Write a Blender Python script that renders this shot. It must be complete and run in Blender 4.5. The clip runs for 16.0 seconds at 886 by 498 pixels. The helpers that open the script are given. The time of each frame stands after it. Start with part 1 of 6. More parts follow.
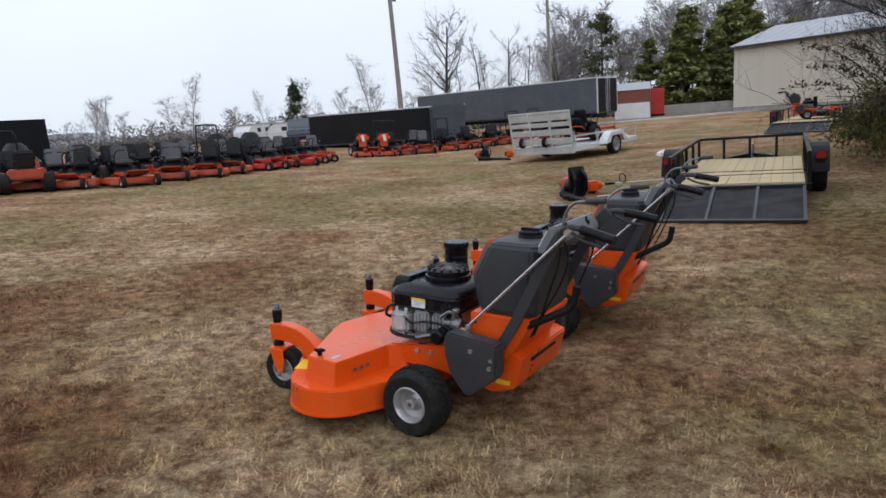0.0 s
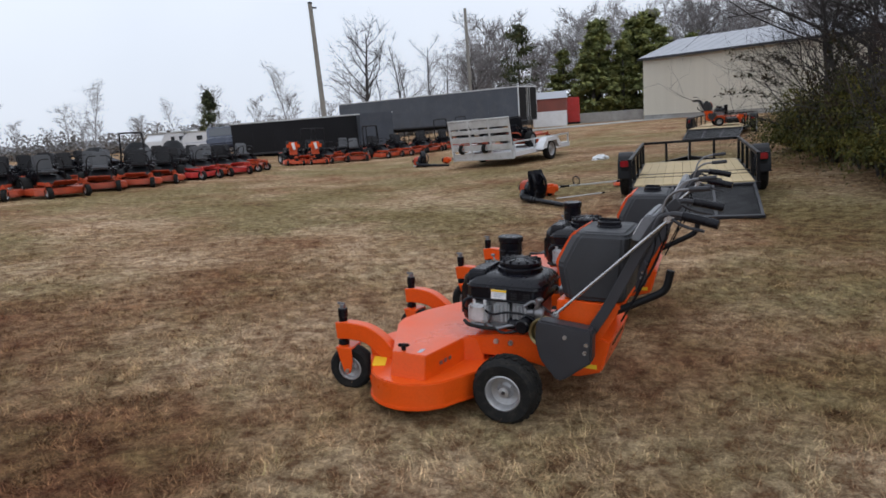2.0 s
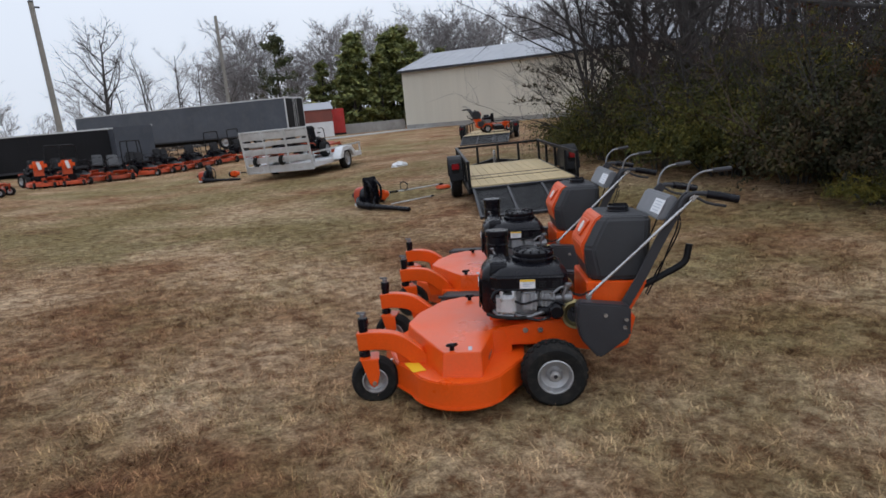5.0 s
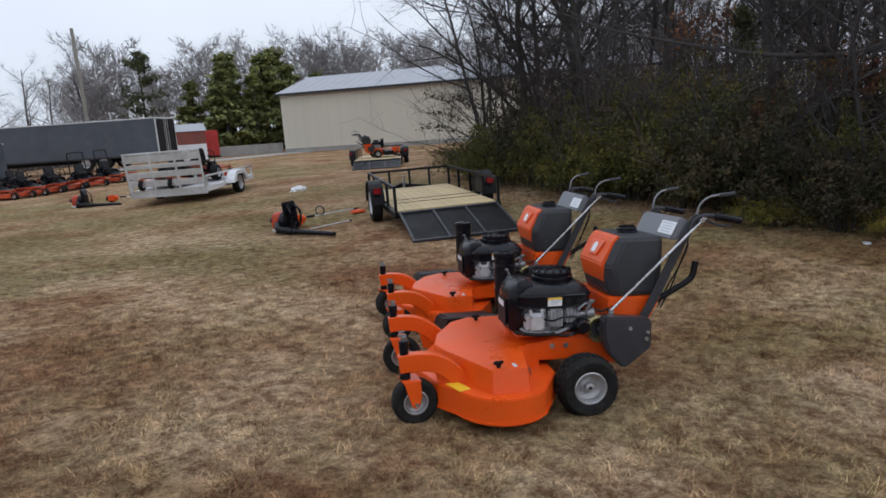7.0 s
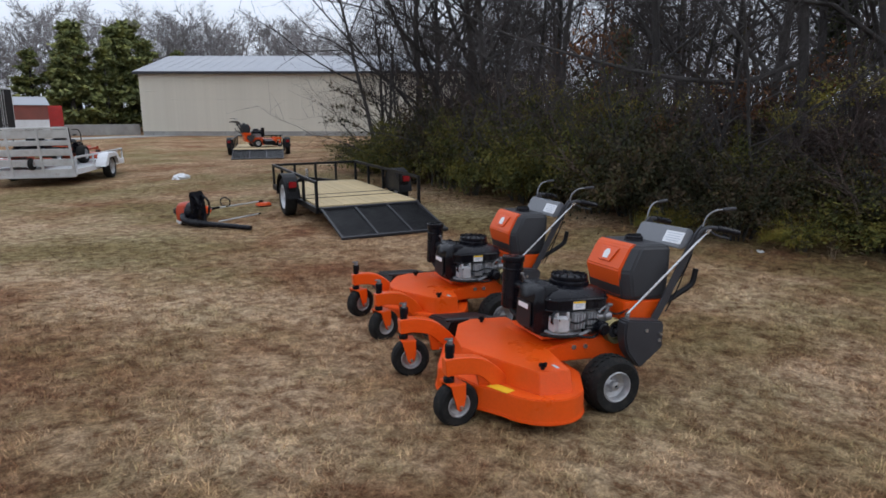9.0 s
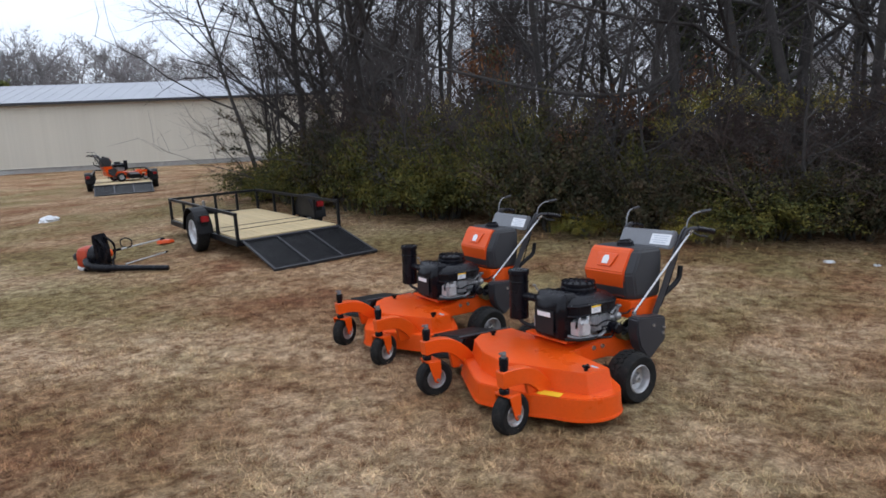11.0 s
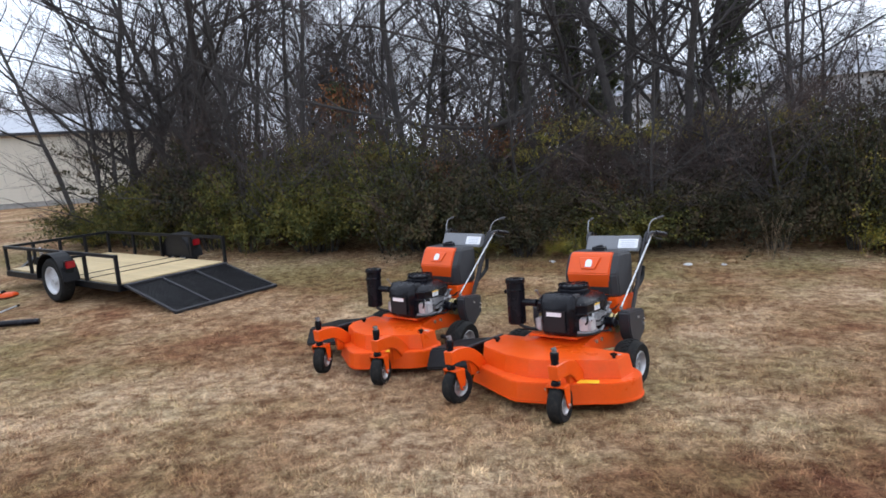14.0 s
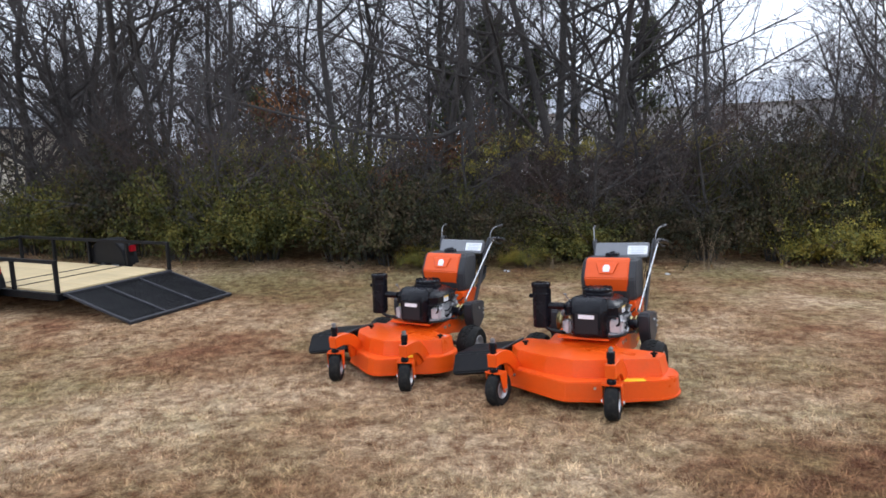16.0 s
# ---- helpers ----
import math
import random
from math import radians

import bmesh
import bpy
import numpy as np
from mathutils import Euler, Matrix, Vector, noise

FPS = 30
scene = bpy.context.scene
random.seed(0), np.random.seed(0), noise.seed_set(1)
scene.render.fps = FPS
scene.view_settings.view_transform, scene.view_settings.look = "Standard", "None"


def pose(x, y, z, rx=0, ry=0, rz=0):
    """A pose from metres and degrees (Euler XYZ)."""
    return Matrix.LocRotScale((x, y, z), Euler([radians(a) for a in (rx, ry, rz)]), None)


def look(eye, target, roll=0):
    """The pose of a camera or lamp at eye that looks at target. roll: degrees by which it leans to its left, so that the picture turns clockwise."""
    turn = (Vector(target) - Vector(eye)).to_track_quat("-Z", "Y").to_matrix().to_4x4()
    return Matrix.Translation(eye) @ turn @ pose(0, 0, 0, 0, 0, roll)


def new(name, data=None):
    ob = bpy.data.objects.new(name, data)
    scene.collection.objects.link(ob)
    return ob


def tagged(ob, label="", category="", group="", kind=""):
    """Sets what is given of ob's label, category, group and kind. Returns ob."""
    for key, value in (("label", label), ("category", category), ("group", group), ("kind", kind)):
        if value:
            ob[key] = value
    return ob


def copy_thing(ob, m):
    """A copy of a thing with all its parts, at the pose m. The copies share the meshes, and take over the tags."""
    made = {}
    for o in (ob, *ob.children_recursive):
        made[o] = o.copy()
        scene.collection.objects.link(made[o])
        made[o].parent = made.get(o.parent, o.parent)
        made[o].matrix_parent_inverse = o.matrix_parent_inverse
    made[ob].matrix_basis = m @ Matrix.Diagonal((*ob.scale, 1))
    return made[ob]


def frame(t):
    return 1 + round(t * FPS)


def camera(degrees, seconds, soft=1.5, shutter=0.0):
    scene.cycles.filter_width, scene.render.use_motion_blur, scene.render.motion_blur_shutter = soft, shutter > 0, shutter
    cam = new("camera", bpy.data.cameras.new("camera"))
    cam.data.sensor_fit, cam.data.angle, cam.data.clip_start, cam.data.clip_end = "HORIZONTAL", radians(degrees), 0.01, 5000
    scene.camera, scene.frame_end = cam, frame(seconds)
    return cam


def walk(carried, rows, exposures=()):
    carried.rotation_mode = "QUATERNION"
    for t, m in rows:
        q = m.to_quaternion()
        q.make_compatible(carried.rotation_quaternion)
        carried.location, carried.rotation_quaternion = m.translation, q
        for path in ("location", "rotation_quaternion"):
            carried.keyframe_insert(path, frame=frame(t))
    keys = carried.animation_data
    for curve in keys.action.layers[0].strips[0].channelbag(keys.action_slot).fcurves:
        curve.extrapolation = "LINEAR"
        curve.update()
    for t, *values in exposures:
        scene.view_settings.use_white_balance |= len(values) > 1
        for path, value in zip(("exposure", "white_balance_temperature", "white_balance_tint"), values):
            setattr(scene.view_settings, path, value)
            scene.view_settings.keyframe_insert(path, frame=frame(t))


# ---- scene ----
cam = camera(69.0, 16.0, soft=1.65)
METRES, EYE, TILT, LEAN, TURN = 7.732, 1.5, 4.0, -2.2, 0.0
ROWS = [
    (0.0, 0.0, 0.0, 0.0, -1.83, -15.82, 6.48),
    (0.5, -0.0285, -0.0077, 0.0022, -5.75, -15.49, 7.66),
    (1.0, -0.0571, -0.0141, 0.0052, -9.19, -16.16, 6.52),
    (1.5, -0.0829, -0.0081, 0.0035, -10.72, -16.24, 6.59),
    (2.0, -0.1086, -0.0015, 0.0047, -9.49, -15.89, 5.96),
    (2.5, -0.1386, 0.0001, 0.0047, -14.06, -15.86, 5.99),
    (3.0, -0.1731, 0.003, 0.0075, -20.05, -17.08, 7.07),
    (3.5, -0.1976, 0.0211, 0.0055, -22.81, -17.59, 5.98),
    (6.0, -0.3213, 0.0861, 0.0147, -36.47, -16.23, 3.82),
    (6.5, -0.3416, 0.1033, 0.0149, -38.6, -15.84, 2.49),
    (7.0, -0.373, 0.1197, 0.0207, -42.48, -15.52, 2.76),
    (7.5, -0.3992, 0.134, 0.0231, -47.34, -15.5, 2.15),
    (8.0, -0.4185, 0.1616, 0.0236, -50.02, -15.34, 1.21),
    (8.5, -0.4398, 0.1884, 0.0258, -52.06, -15.76, -0.64),
    (11.0, -0.538, 0.315, 0.0345, -66.98, -14.24, -0.11),
    (11.5, -0.5615, 0.338, 0.0356, -71.67, -13.58, 0.43),
    (12.0, -0.5708, 0.3636, 0.0317, -73.88, -13.12, -0.92),
    (12.5, -0.5784, 0.396, 0.0296, -76.35, -12.8, 2.28),
    (13.0, -0.5875, 0.422, 0.0285, -77.31, -12.27, 0.76),
    (13.5, -0.607, 0.4548, 0.0256, -82.21, -11.49, 3.35),
    (14.0, -0.6151, 0.4835, 0.0212, -84.42, -10.94, -0.16),
    (14.5, -0.6117, 0.515, 0.018, -85.94, -10.73, 0.4),
    (15.0, -0.6088, 0.5488, 0.0142, -87.43, -10.12, -1.32),
    (15.5, -0.6188, 0.5896, 0.0137, -91.01, -9.41, -0.17),
    (16.0, -0.6198, 0.6213, 0.009, -93.94, -9.52, -2.39),
]
walk(cam, [(t, pose(0, 0, EYE, TILT, LEAN, TURN) @ pose(METRES * x, METRES * y, METRES * z, 90 + pitch, roll, yaw)) for t, x, y, z, yaw, pitch, roll in ROWS], [(0.0, -0.28, 6200, 10), (3.5, -0.44, 6200, 10), (7.0, -0.42, 6100, 10), (8.5, -0.36, 6050, 10), (11.0, -0.08, 6000, 10), (14.5, 0.36, 5950, 10), (16.0, 0.44, 5950, 10)])

# ---- light: an overcast winter sky with a faint broad sun ----
SUN_EL, SUN_ROT = radians(38), radians(150)
world = bpy.data.worlds.new("overcast_sky")
scene.world = world
world.use_nodes = True
wn, wl = world.node_tree.nodes, world.node_tree.links
wn.clear()
w_out = wn.new("ShaderNodeOutputWorld")
w_bg = wn.new("ShaderNodeBackground")
w_sky = wn.new("ShaderNodeTexSky")
w_sky.sky_type, w_sky.sun_disc = "NISHITA", False
w_sky.sun_elevation, w_sky.sun_rotation = SUN_EL, SUN_ROT
w_sky.air_density, w_sky.dust_density = 1.0, 3.0
w_dim = wn.new("ShaderNodeVectorMath")
w_dim.operation = "SCALE"
w_dim.inputs["Scale"].default_value = 0.08
w_mix = wn.new("ShaderNodeMix")
w_mix.data_type = "RGBA"
w_mix.inputs[0].default_value = 0.9
w_tex = wn.new("ShaderNodeTexNoise")
w_tex.inputs["Scale"].default_value = 2.2
w_tex.inputs["Detail"].default_value = 4
w_ramp = wn.new("ShaderNodeValToRGB")
w_ramp.color_ramp.elements[0].position, w_ramp.color_ramp.elements[0].color = 0.3, (0.84, 0.885, 0.965, 1)
w_ramp.color_ramp.elements[1].position, w_ramp.color_ramp.elements[1].color = 0.7, (0.93, 0.965, 1.03, 1)
wl.new(w_sky.outputs[0], w_dim.inputs[0])
wl.new(w_tex.outputs[0], w_ramp.inputs[0])
w_tc = wn.new("ShaderNodeTexCoord")
w_sep = wn.new("ShaderNodeSeparateXYZ")
wl.new(w_tc.outputs["Generated"], w_sep.inputs[0])
w_zen = wn.new("ShaderNodeMapRange")
w_zen.inputs["From Min"].default_value, w_zen.inputs["From Max"].default_value = 0.0, 1.0
w_zen.inputs["To Min"].default_value, w_zen.inputs["To Max"].default_value = 1.25, 1.95
wl.new(w_sep.outputs["Z"], w_zen.inputs["Value"])
w_bright = wn.new("ShaderNodeVectorMath")
w_bright.operation = "SCALE"
wl.new(w_ramp.outputs[0], w_bright.inputs[0])
wl.new(w_zen.outputs[0], w_bright.inputs["Scale"])
wl.new(w_dim.outputs[0], w_mix.inputs[6])
wl.new(w_bright.outputs[0], w_mix.inputs[7])
wl.new(w_mix.outputs[2], w_bg.inputs["Color"])
w_bg.inputs["Strength"].default_value = 1.0
wl.new(w_bg.outputs[0], w_out.inputs[0])
sun_data = bpy.data.lights.new("sun", "SUN")
sun_data.energy, sun_data.angle, sun_data.color = 0.5, radians(25), (1.0, 0.96, 0.9)
sun = new("sun", sun_data)
sun.matrix_world = look((0, 0, 30), (20 * math.sin(SUN_ROT) * -1, -20 * math.cos(SUN_ROT), 30 - 20 * math.tan(SUN_EL)))


# ---- materials ----
def ramp_node(nt, stops):
    r = nt.nodes.new("ShaderNodeValToRGB")
    e = r.color_ramp.elements
    while len(e) < len(stops):
        e.new(0.5)
    for el, (p, c) in zip(e, stops):
        el.position, el.color = p, (*c, 1)
    return r


def noise_node(nt, vec, scale, detail=5, rough=0.6):
    n = nt.nodes.new("ShaderNodeTexNoise")
    n.inputs["Scale"].default_value, n.inputs["Detail"].default_value = scale, detail
    n.inputs["Roughness"].default_value = rough
    if vec is not None:
        nt.links.new(vec, n.inputs["Vector"])
    return n


def mix_node(nt, fac, a, b, mode="MIX"):
    m = nt.nodes.new("ShaderNodeMix")
    m.data_type, m.blend_type = "RGBA", mode
    for sock, v in ((m.inputs[0], fac), (m.inputs[6], a), (m.inputs[7], b)):
        if isinstance(v, (int, float)):
            sock.default_value = v
        elif isinstance(v, tuple):
            sock.default_value = (*v, 1)
        else:
            nt.links.new(v, sock)
    return m.outputs[2]


def material(name, base, rough=0.5, metal=0.0, vary=0.15, scale=6.0, bump=0.1, fine=60.0, dirt=None, dirt_amt=0.3, coat=0.0, spec=0.5, per_object=0.0):
    """A surface of one base colour with large stains, fine grain and a little relief."""
    m = bpy.data.materials.new(name)
    m.use_nodes = True
    nt = m.node_tree
    b = nt.nodes["Principled BSDF"]
    tc = nt.nodes.new("ShaderNodeTexCoord")
    big = noise_node(nt, tc.outputs["Object"], scale)
    small = noise_node(nt, tc.outputs["Object"], fine, 3)
    dark = tuple(c * (1 - vary) for c in base)
    light = tuple(min(1, c * (1 + vary)) for c in base)
    r = ramp_node(nt, [(0.3, dark), (0.7, light)])
    nt.links.new(big.outputs[0], r.inputs[0])
    col = r.outputs[0]
    rs = ramp_node(nt, [(0.3, (0.82, 0.82, 0.82)), (0.7, (1, 1, 1))])
    nt.links.new(small.outputs[0], rs.inputs[0])
    col = mix_node(nt, 0.6, col, rs.outputs[0], "MULTIPLY")
    if dirt:
        d = noise_node(nt, tc.outputs["Object"], scale * 2.3, 8, 0.7)
        dr = ramp_node(nt, [(0.5, (0, 0, 0)), (0.72, (dirt_amt,) * 3)])
        nt.links.new(d.outputs[0], dr.inputs[0])
        col = mix_node(nt, dr.outputs[0], col, dirt)
    if per_object:
        oi = nt.nodes.new("ShaderNodeObjectInfo")
        ro = ramp_node(nt, [(0.0, (1 - per_object,) * 3), (1.0, (1, 1, 1))])
        nt.links.new(oi.outputs["Random"], ro.inputs[0])
        col = mix_node(nt, 1.0, col, ro.outputs[0], "MULTIPLY")
    nt.links.new(col, b.inputs["Base Color"])
    rr = ramp_node(nt, [(0.3, (max(0.02, rough - 0.1),) * 3), (0.7, (min(1, rough + 0.1),) * 3)])
    nt.links.new(big.outputs[0], rr.inputs[0])
    nt.links.new(rr.outputs[0], b.inputs["Roughness"])
    b.inputs["Metallic"].default_value = metal
    b.inputs["Specular IOR Level"].default_value = spec
    b.inputs["Coat Weight"].default_value = coat
    b.inputs["Coat Roughness"].default_value = 0.15
    if bump:
        bp = nt.nodes.new("ShaderNodeBump")
        bp.inputs["Strength"].default_value, bp.inputs["Distance"].default_value = bump, 0.01
        nt.links.new(small.outputs[0], bp.inputs["Height"])
        nt.links.new(bp.outputs[0], b.inputs["Normal"])
    return m


def island_material(name, stops, rough=0.7, spec=0.3, turned=None):
    """Many small pieces, each with a colour of its own; whole sprays may have turned another colour."""
    m = bpy.data.materials.new(name)
    m.use_nodes = True
    nt = m.node_tree
    b = nt.nodes["Principled BSDF"]
    g = nt.nodes.new("ShaderNodeNewGeometry")
    r = ramp_node(nt, stops)
    nt.links.new(g.outputs["Random Per Island"], r.inputs[0])
    n = noise_node(nt, g.outputs["Position"], 1.3, 3)
    v = ramp_node(nt, [(0.36, (0.62, 0.64, 0.66)), (0.5, (1.0, 1.0, 0.95)), (0.64, (1.6, 1.45, 1.1))])
    nt.links.new(n.outputs[0], v.inputs[0])
    col = mix_node(nt, 1.0, r.outputs[0], v.outputs[0], "MULTIPLY")
    if turned:
        off = nt.nodes.new("ShaderNodeVectorMath")
        off.inputs[1].default_value = (13.0, 5.0, 2.0)
        nt.links.new(g.outputs["Position"], off.inputs[0])
        k = noise_node(nt, off.outputs[0], 3.1, 4, 0.65)
        kr = ramp_node(nt, [(0.50, (0, 0, 0)), (0.59, (0.85, 0.85, 0.85))])
        nt.links.new(k.outputs[0], kr.inputs[0])
        col = mix_node(nt, kr.outputs[0], col, turned)
    nt.links.new(col, b.inputs["Base Color"])
    b.inputs["Roughness"].default_value = rough
    b.inputs["Specular IOR Level"].default_value = spec
    return m


PALE_SPOTS = ((-0.5, 6.3, 1.1), (-1.45, 4.2, 0.95), (0.1, 4.95, 0.7), (-0.6, 2.55, 0.75), (-2.7, 7.4, 0.8), (1.0, 2.2, 0.8), (-4.5, 6.5, 1.2), (2.6, 2.6, 1.0), (-2.6, 8.4, 1.0), (-0.9, 9.6, 1.2), (-4.2, 9.6, 1.4), (-0.3, 7.6, 0.9), (1.2, 12.0, 1.5))
RUSTY_SPOTS = ((-2.3, 3.2, 1.0), (-2.0, 6.3, 0.7), (-1.7, 2.0, 0.5), (-2.5, 4.7, 1.0), (-2.3, 5.5, 0.8), (1.9, 6.4, 0.4), (-3.4, 4.6, 1.0), (5.2, 2.5, 1.2))
GREEN_SPOTS = ((4.4, 6.8, 1.2), (2.9, 13.0, 2.2), (-2.0, 9.8, 1.2), (3.3, 5.0, 1.1), (-6.0, 9.0, 1.5), (4.7, -0.5, 0.5), (4.4, 1.8, 0.6), (2.6, 16.5, 3.4), (-1.5, 13.5, 2.4), (0.4, 10.4, 1.6), (7.6, 15.5, 2.6), (-5.0, 15.0, 3.0), (0.0, 23.0, 4.0), (9.5, 27.0, 4.0), (5.0, 4.6, 1.0), (5.6, 7.2, 1.3), (4.9, 2.8, 0.7))


def math_node(nt, op, a, b):
    n = nt.nodes.new("ShaderNodeMath")
    n.operation = op
    for i, v in enumerate((a, b)):
        if isinstance(v, (int, float)):
            n.inputs[i].default_value = v
        else:
            nt.links.new(v, n.inputs[i])
    return n.outputs[0]


def spots_node(nt, pos, spots):
    """One in the middle of worn or grown patches, nothing outside them."""
    total = 0.0
    for x, y, r in spots:
        d = nt.nodes.new("ShaderNodeVectorMath")
        d.operation = "DISTANCE"
        d.inputs[1].default_value = (x, y, 0)
        nt.links.new(pos, d.inputs[0])
        m = nt.nodes.new("ShaderNodeMapRange")
        m.interpolation_type = "SMOOTHSTEP"
        for k, v in (("From Min", r * 1.5), ("From Max", r * 0.15), ("To Min", 0.0), ("To Max", 1.0)):
            m.inputs[k].default_value = v
        nt.links.new(d.outputs["Value"], m.inputs["Value"])
        total = math_node(nt, "MAXIMUM", m.outputs[0], total)
    return total


def turf_colour(nt):
    """Dormant lawn: straw, brown thatch and green remains, in patches."""
    geo = nt.nodes.new("ShaderNodeNewGeometry")
    pos = geo.outputs["Position"]
    wob = noise_node(nt, pos, 0.9, 4, 0.6)
    warp = nt.nodes.new("ShaderNodeVectorMath")
    warp.operation = "MULTIPLY_ADD"
    warp.inputs[1].default_value, warp.inputs[2].default_value = (1.9, 1.9, 0), (-0.95, -0.95, 0)
    nt.links.new(wob.outputs["Color"], warp.inputs[0])
    moved = nt.nodes.new("ShaderNodeVectorMath")
    nt.links.new(pos, moved.inputs[0])
    nt.links.new(warp.outputs[0], moved.inputs[1])
    flat = nt.nodes.new("ShaderNodeVectorMath")
    flat.operation = "MULTIPLY"
    flat.inputs[1].default_value = (1, 1, 0)
    nt.links.new(moved.outputs[0], flat.inputs[0])
    a = noise_node(nt, pos, 0.55, 7, 0.68)
    lift = math_node(nt, "SUBTRACT", math_node(nt, "MULTIPLY", spots_node(nt, flat.outputs[0], PALE_SPOTS), 0.14), math_node(nt, "MULTIPLY", spots_node(nt, flat.outputs[0], RUSTY_SPOTS), 0.10))
    value = math_node(nt, "ADD", a.outputs[0], lift)
    ra = ramp_node(nt, [(0.33, (0.175, 0.078, 0.042)), (0.43, (0.222, 0.128, 0.070)), (0.52, (0.295, 0.199, 0.118)), (0.68, (0.43, 0.324, 0.216))])
    nt.links.new(value, ra.inputs[0])
    off = nt.nodes.new("ShaderNodeVectorMath")
    off.operation = "ADD"
    off.inputs[1].default_value = (31.0, 7.0, 3.0)
    nt.links.new(pos, off.inputs[0])
    g = noise_node(nt, off.outputs[0], 0.4, 5, 0.7)
    green = math_node(nt, "ADD", g.outputs[0], math_node(nt, "MULTIPLY", spots_node(nt, flat.outputs[0], GREEN_SPOTS), 0.17))
    rg = ramp_node(nt, [(0.47, (0, 0, 0)), (0.68, (0.6, 0.6, 0.6))])
    nt.links.new(green, rg.inputs[0])
    col = mix_node(nt, rg.outputs[0], ra.outputs[0], (0.165, 0.158, 0.066))
    c = noise_node(nt, pos, 8.0, 7, 0.78)
    rc = ramp_node(nt, [(0.38, (0.50, 0.37, 0.31)), (0.50, (0.98, 0.95, 0.93)), (0.60, (1.52, 1.50, 1.48))])
    nt.links.new(c.outputs[0], rc.inputs[0])
    col = mix_node(nt, 1.0, col, rc.outputs[0], "MULTIPLY")
    return col, pos


def make_turf():
    m = bpy.data.materials.new("dormant_turf")
    m.use_nodes = True
    nt = m.node_tree
    b = nt.nodes["Principled BSDF"]
    col, pos = turf_colour(nt)
    f1 = noise_node(nt, pos, 26, 9, 0.82)
    f1.inputs["Distortion"].default_value = 1.2
    rf = ramp_node(nt, [(0.34, (0.34, 0.29, 0.26)), (0.5, (0.92, 0.91, 0.90)), (0.62, (1.5, 1.47, 1.40))])
    nt.links.new(f1.outputs[0], rf.inputs[0])
    col = mix_node(nt, 0.85, col, rf.outputs[0], "MULTIPLY")
    nt.links.new(col, b.inputs["Base Color"])
    b.inputs["Roughness"].default_value = 0.95
    b.inputs["Specular IOR Level"].default_value = 0.1
    bp = nt.nodes.new("ShaderNodeBump")
    bp.inputs["Strength"].default_value, bp.inputs["Distance"].default_value = 0.9, 0.03
    nt.links.new(f1.outputs[0], bp.inputs["Height"])
    nt.links.new(bp.outputs[0], b.inputs["Normal"])
    return m


def make_blades():
    m = bpy.data.materials.new("grass_blades")
    m.use_nodes = True
    nt = m.node_tree
    b = nt.nodes["Principled BSDF"]
    col, pos = turf_colour(nt)
    g = nt.nodes.new("ShaderNodeNewGeometry")
    r = ramp_node(nt, [(0.0, (0.48, 0.34, 0.27)), (0.5, (1.02, 0.95, 0.87)), (0.9, (1.65, 1.58, 1.46)), (1.0, (0.85, 0.95, 0.66))])
    nt.links.new(g.outputs["Random Per Island"], r.inputs[0])
    nt.links.new(mix_node(nt, 1.0, col, r.outputs[0], "MULTIPLY"), b.inputs["Base Color"])
    b.inputs["Roughness"].default_value = 0.8
    b.inputs["Specular IOR Level"].default_value = 0.25
    return m


ORANGE = material("orange_enamel", (0.72, 0.082, 0.003), 0.34, 0, 0.07, 3, 0.02, 90, (0.40, 0.12, 0.04), 0.15, coat=0.08, spec=0.4)
ORANGE_PLASTIC = material("orange_plastic", (0.66, 0.082, 0.008), 0.42, 0, 0.06, 4, 0.05, 120, spec=0.35)
OLD_ORANGE = material("weathered_orange_paint", (0.56, 0.076, 0.020), 0.45, 0, 0.25, 4, 0.05, 60, (0.14, 0.06, 0.035), 0.6, per_object=0.4)
RED_PAINT = material("red_paint", (0.50, 0.035, 0.03), 0.45, 0, 0.15, 2, 0.05, 40, (0.2, 0.05, 0.04), 0.4)
BLACK_PLASTIC = material("black_plastic", (0.006, 0.006, 0.009), 0.24, 0, 0.2, 8, 0.04, 140, (0.03, 0.027, 0.023), 0.15, spec=0.2)
GREY_PLASTIC = material("charcoal_plastic", (0.036, 0.037, 0.041), 0.5, 0, 0.12, 6, 0.12, 220, spec=0.25)
DARK_STEEL = material("charcoal_painted_steel", (0.036, 0.036, 0.041), 0.42, 0.0, 0.1, 5, 0.04, 90, spec=0.3)
BLACK_STEEL = material("black_painted_steel", (0.006, 0.006, 0.0075), 0.45, 0.0, 0.25, 5, 0.06, 70, (0.025, 0.02, 0.016), 0.25, spec=0.2)
RUBBER = material("tyre_rubber", (0.013, 0.013, 0.013), 0.8, 0, 0.25, 12, 0.25, 90, (0.08, 0.068, 0.052), 0.3, spec=0.15)
RIM = material("grey_rim", (0.42, 0.42, 0.43), 0.4, 0.6, 0.1, 9, 0.05, 60, (0.22, 0.19, 0.15), 0.4)
TRAILER_RIM = material("pale_grey_rim", (0.55, 0.56, 0.58), 0.42, 0.2, 0.12, 9, 0.05, 60, (0.25, 0.23, 0.2), 0.5)
DARK_CHROME = material("dull_steel", (0.22, 0.22, 0.23), 0.4, 0.7, 0.1, 14, 0.05, 90)
CONSOLE_GREY = material("grey_console_paint", (0.17, 0.175, 0.19), 0.45, 0.1, 0.08, 8, 0.03, 90)
CHROME = material("zinc_steel", (0.55, 0.55, 0.56), 0.3, 0.9, 0.1, 14, 0.05, 90)
